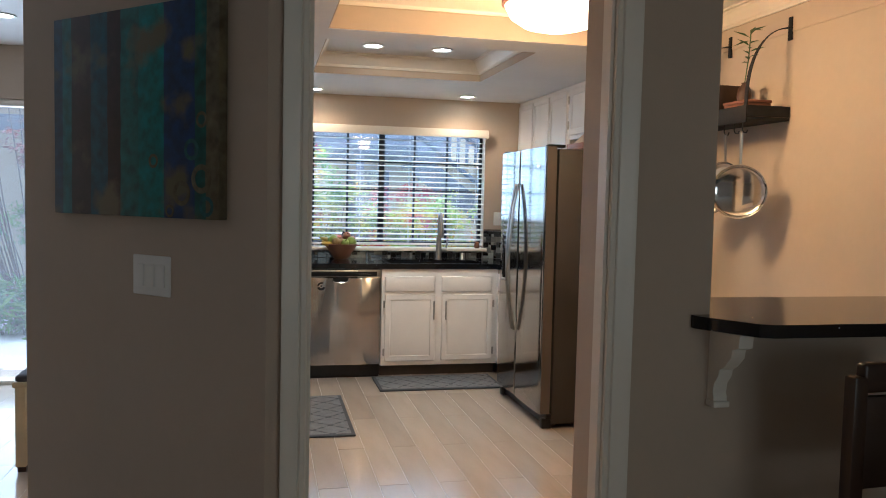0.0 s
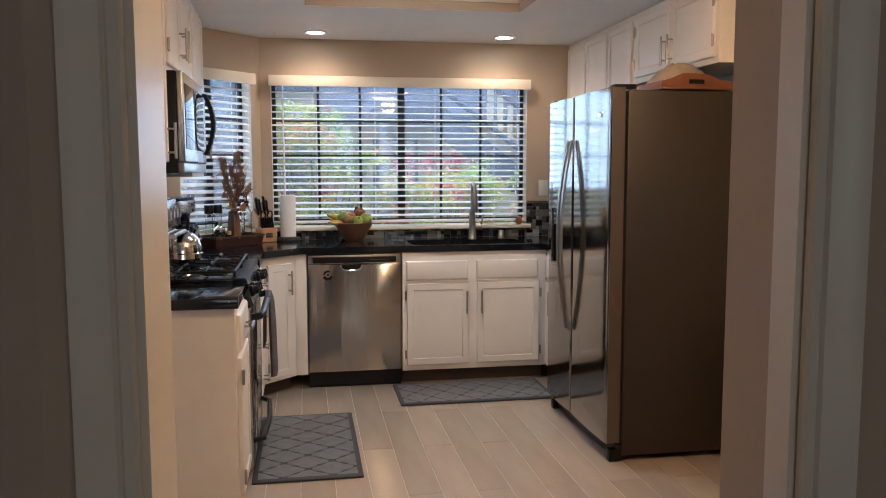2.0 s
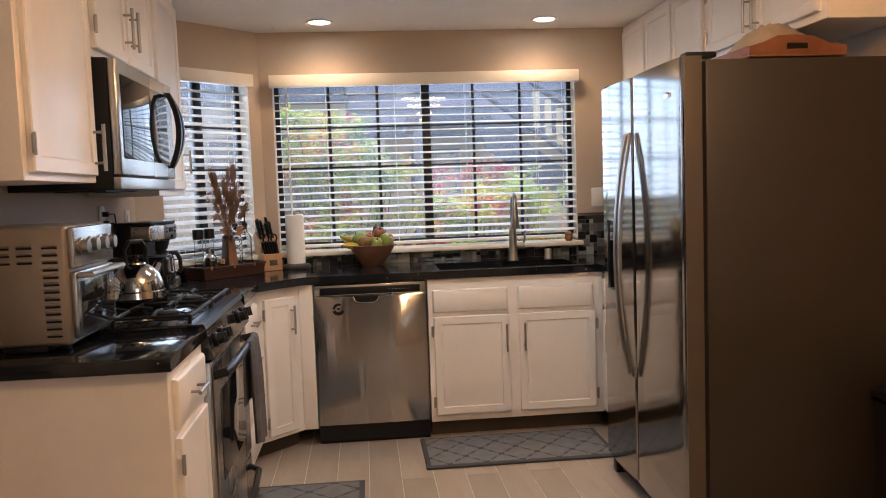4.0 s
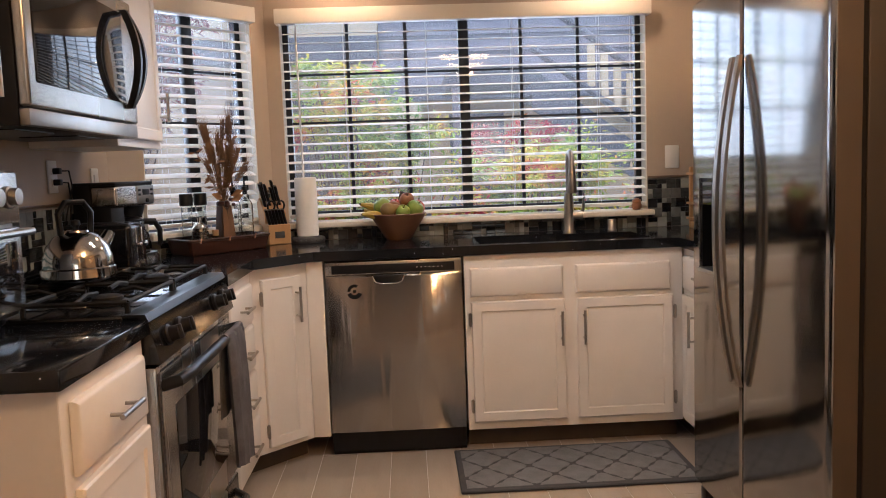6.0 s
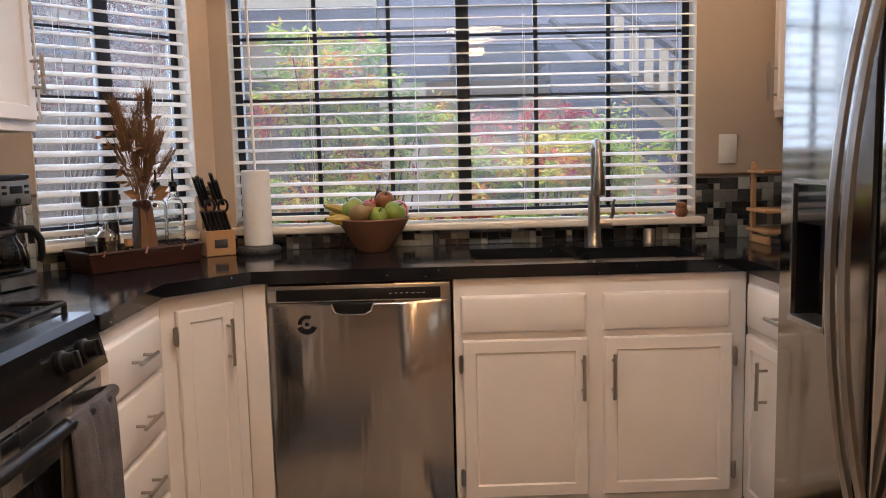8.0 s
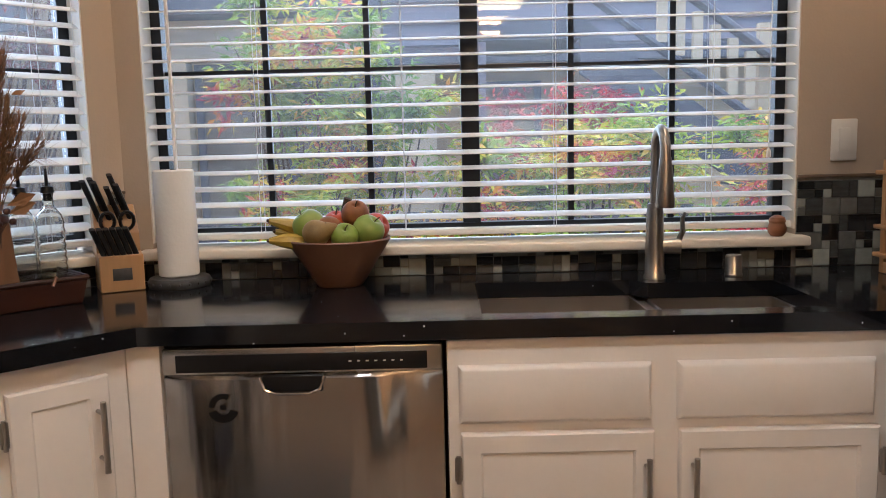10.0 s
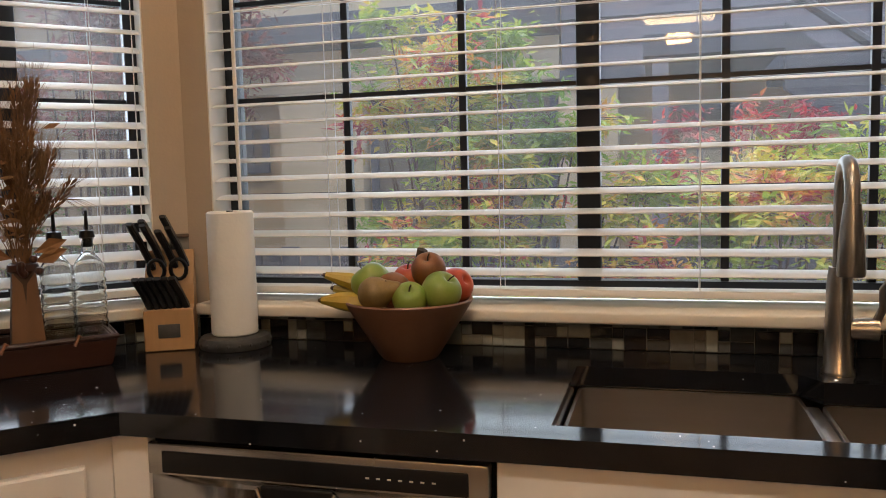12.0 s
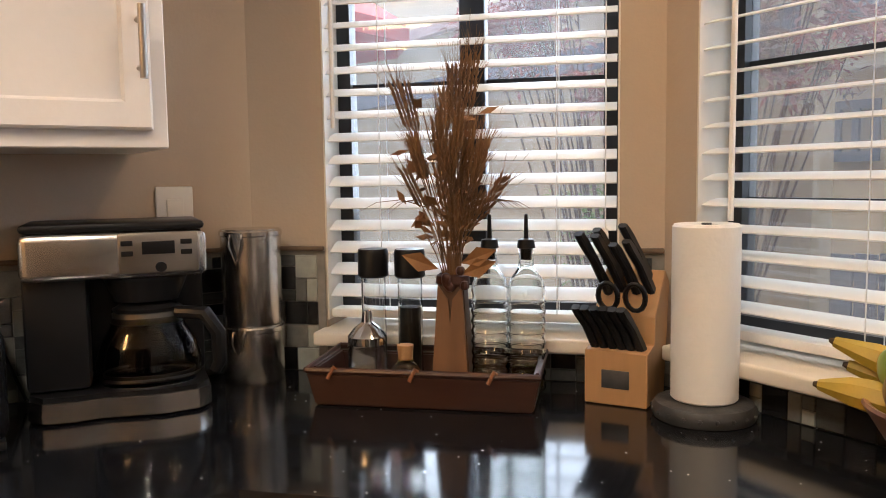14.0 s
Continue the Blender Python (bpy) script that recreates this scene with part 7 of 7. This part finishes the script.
for x0, x1 in ((0.05, W / 2 - 0.025), (W / 2 + 0.025, W - 0.05)):
    q = part("pane", bms((x0, x1, 0.07, 0.075, 0.031, 2.029)), PANE, pd)
    q.visible_shadow = False

# ---- floor planks ----
floor_ob = bpy.data.objects["floor"]
PWD, PLN, GAP = 0.152, 1.2, 0.0026


def plank_mesh(name, w, h):
    bm = bmesh.new()
    v, f = box(bm, 0, w, 0, h, -0.003, 0.0)
    bmesh.ops.bevel(bm, geom=list(f[1].edges), offset=0.0006, segments=1, affect="EDGES")
    return finish(name, bm, FLOORT)


full = plank_mesh("plank", PWD - GAP, PLN - GAP)
rest = bmesh.new()
rnd = random.Random(2)
for i in range(-26, 27):
    for j in range(-4, 8):
        x, y = 0.05 + i * PWD, j * PLN + (0.62 if i % 2 else 0.02)
        y1 = min(y + PLN - GAP, 6.70)
        if y < -3.0 or y > 6.5:
            continue
        if x > -0.75 and x < 2.6 and y > 1.0 and y1 - y > PLN - 0.01:
            p = new("plank", full)
            p.location = (x, y, 0)
            p.parent = floor_ob
        else:
            box(rest, x, x + PWD - GAP, max(y, -3.0), y1, -0.003, 0.0)
me = bpy.data.meshes.new("plank_field")
rest.to_mesh(me)
rest.free()
me.materials.append(FLOORT)
pf = new("plank_field", me)
pf.parent = floor_ob
tagged(pf, "wood-look floor planks", kind="stuff")

# ---- mosaic tiles ----
TILES = [material("tile_charcoal", (0.018, 0.019, 0.022), 0.10, vary=0.4, scale=20, rand=0.25, coat=0.5),
         material("tile_smoke_glass", (0.07, 0.075, 0.075), 0.10, vary=0.4, scale=25, fine=0.2, rand=0.3, coat=0.5, stretch=(1, 1, 4)),
         material("tile_grey_stone", (0.16, 0.16, 0.145), 0.35, vary=0.35, scale=30, fine=0.2, rand=0.25),
         material("tile_pale_green", (0.36, 0.38, 0.34), 0.20, vary=0.2, scale=30, fine=0.1, rand=0.15)]
TGROUT = material("tile_grout", (0.27, 0.26, 0.235), 0.9, vary=0.2, scale=40)
PENCIL = material("tile_pencil_trim", (0.17, 0.12, 0.08), 0.3, vary=0.3, scale=20)
U = 0.0242
tile_cache = {}


def tile_mesh(nw, nh, k):
    key = (nw, nh, k)
    if key not in tile_cache:
        bm = bmesh.new()
        v, f = box(bm, 0.0009, nw * U - 0.0009, -0.0075, -0.003, 0.0009, nh * U - 0.0009)
        bmesh.ops.bevel(bm, geom=list(f[2].edges), offset=0.001, segments=1, affect="EDGES")
        tile_cache[key] = finish("tile", bm, TILES[k])
    return tile_cache[key]


count = [0]


def mosaic(name, m, w, h, label, seed, limit):
    """A random mosaic of one-, two- and four-unit tiles on a grout bed; local x along the wall."""
    r = random.Random(seed)
    bed = solo(name, bms((0, w, -0.003, -0.0005, 0, h)), TGROUT, label, "backsplash", m, kind="structure")
    nx, nz = int(w / U), int(round(h / U))
    used = set()
    spare = [bmesh.new() for _ in TILES]
    for j in range(nz):
        for i in range(nx):
            if (i, j) in used:
                continue
            opts = [(2, 2)] * 5 + [(1, 1)] * 4 + [(2, 1)] * 2 + [(1, 2)] * 2
            r.shuffle(opts)
            for a, b in opts + [(1, 1)]:
                cells = [(i + p, j + q) for p in range(a) for q in range(b)]
                if i + a <= nx and j + b <= nz and not any(c in used for c in cells):
                    break
            used.update(cells)
            k = r.choices((0, 1, 2, 3), (5, 4, 3, 2.2) if a * b > 1 else (3, 1, 2, 4))[0]
            if i < limit and count[0] < 300:
                t = new("tile", tile_mesh(a, b, k))
                t.parent = bed
                t.matrix_local = Matrix.Translation((i * U, 0, j * U))
                count[0] += 1
            else:
                box(spare[k], i * U + 0.0009, (i + a) * U - 0.0009, -0.0075, -0.003, j * U + 0.0009, (j + b) * U - 0.0009)
    for k, bm in enumerate(spare):
        if bm.verts:
            ob = part("tile_field", bm, TILES[k], bed)
            tagged(ob, kind="stuff")
        else:
            bm.free()


H = CZ1 + 0.0005
mosaic("backsplash_window", pose(0.10, BACK, H), 1.90, 3 * U - 0.008, "dark glass and stone mosaic under the window", 1, 999)
mosaic("backsplash_corner", pose(2.0, BACK, H), RIGHT - 2.0, 0.25, "dark glass and stone mosaic beside the window", 2, 999)
mosaic("backsplash_slant", SL @ pose(AX1 + 0.036, 0, H), SLEN - AX1 - 0.036, 0.25, "dark glass and stone mosaic on the slanted wall", 3, 999)
mosaic("backsplash_slant", SL @ pose(0, 0, H), AX0 - 0.002, 0.25, "dark glass and stone mosaic on the slanted wall", 5, 999)
mosaic("backsplash_slant", SL @ pose(AX0, 0, H), AX1 - AX0 + 0.034, 3 * U - 0.008, "dark glass and stone mosaic under the corner window", 6, 999)
mosaic("backsplash_range", pose(LEFT, 3.875, H, 0, 0, 90), 6.02 - 3.875, 0.25, "dark glass and stone mosaic behind the range", 4, 0)
for m, x0, x1 in ((pose(0, BACK, 0), 2.0, RIGHT), (SL, AX1 + 0.036, SLEN), (SL, 0, AX0 - 0.002), (pose(LEFT, 3.875, 0, 0, 0, 90), 0, 2.145)):
    solo("trim_tile", rbx(x0, x1, -0.012, -0.0005, 1.163, 1.173, r=0.003), PENCIL, "brown pencil trim over the mosaic", "tile trim", m, kind="structure")
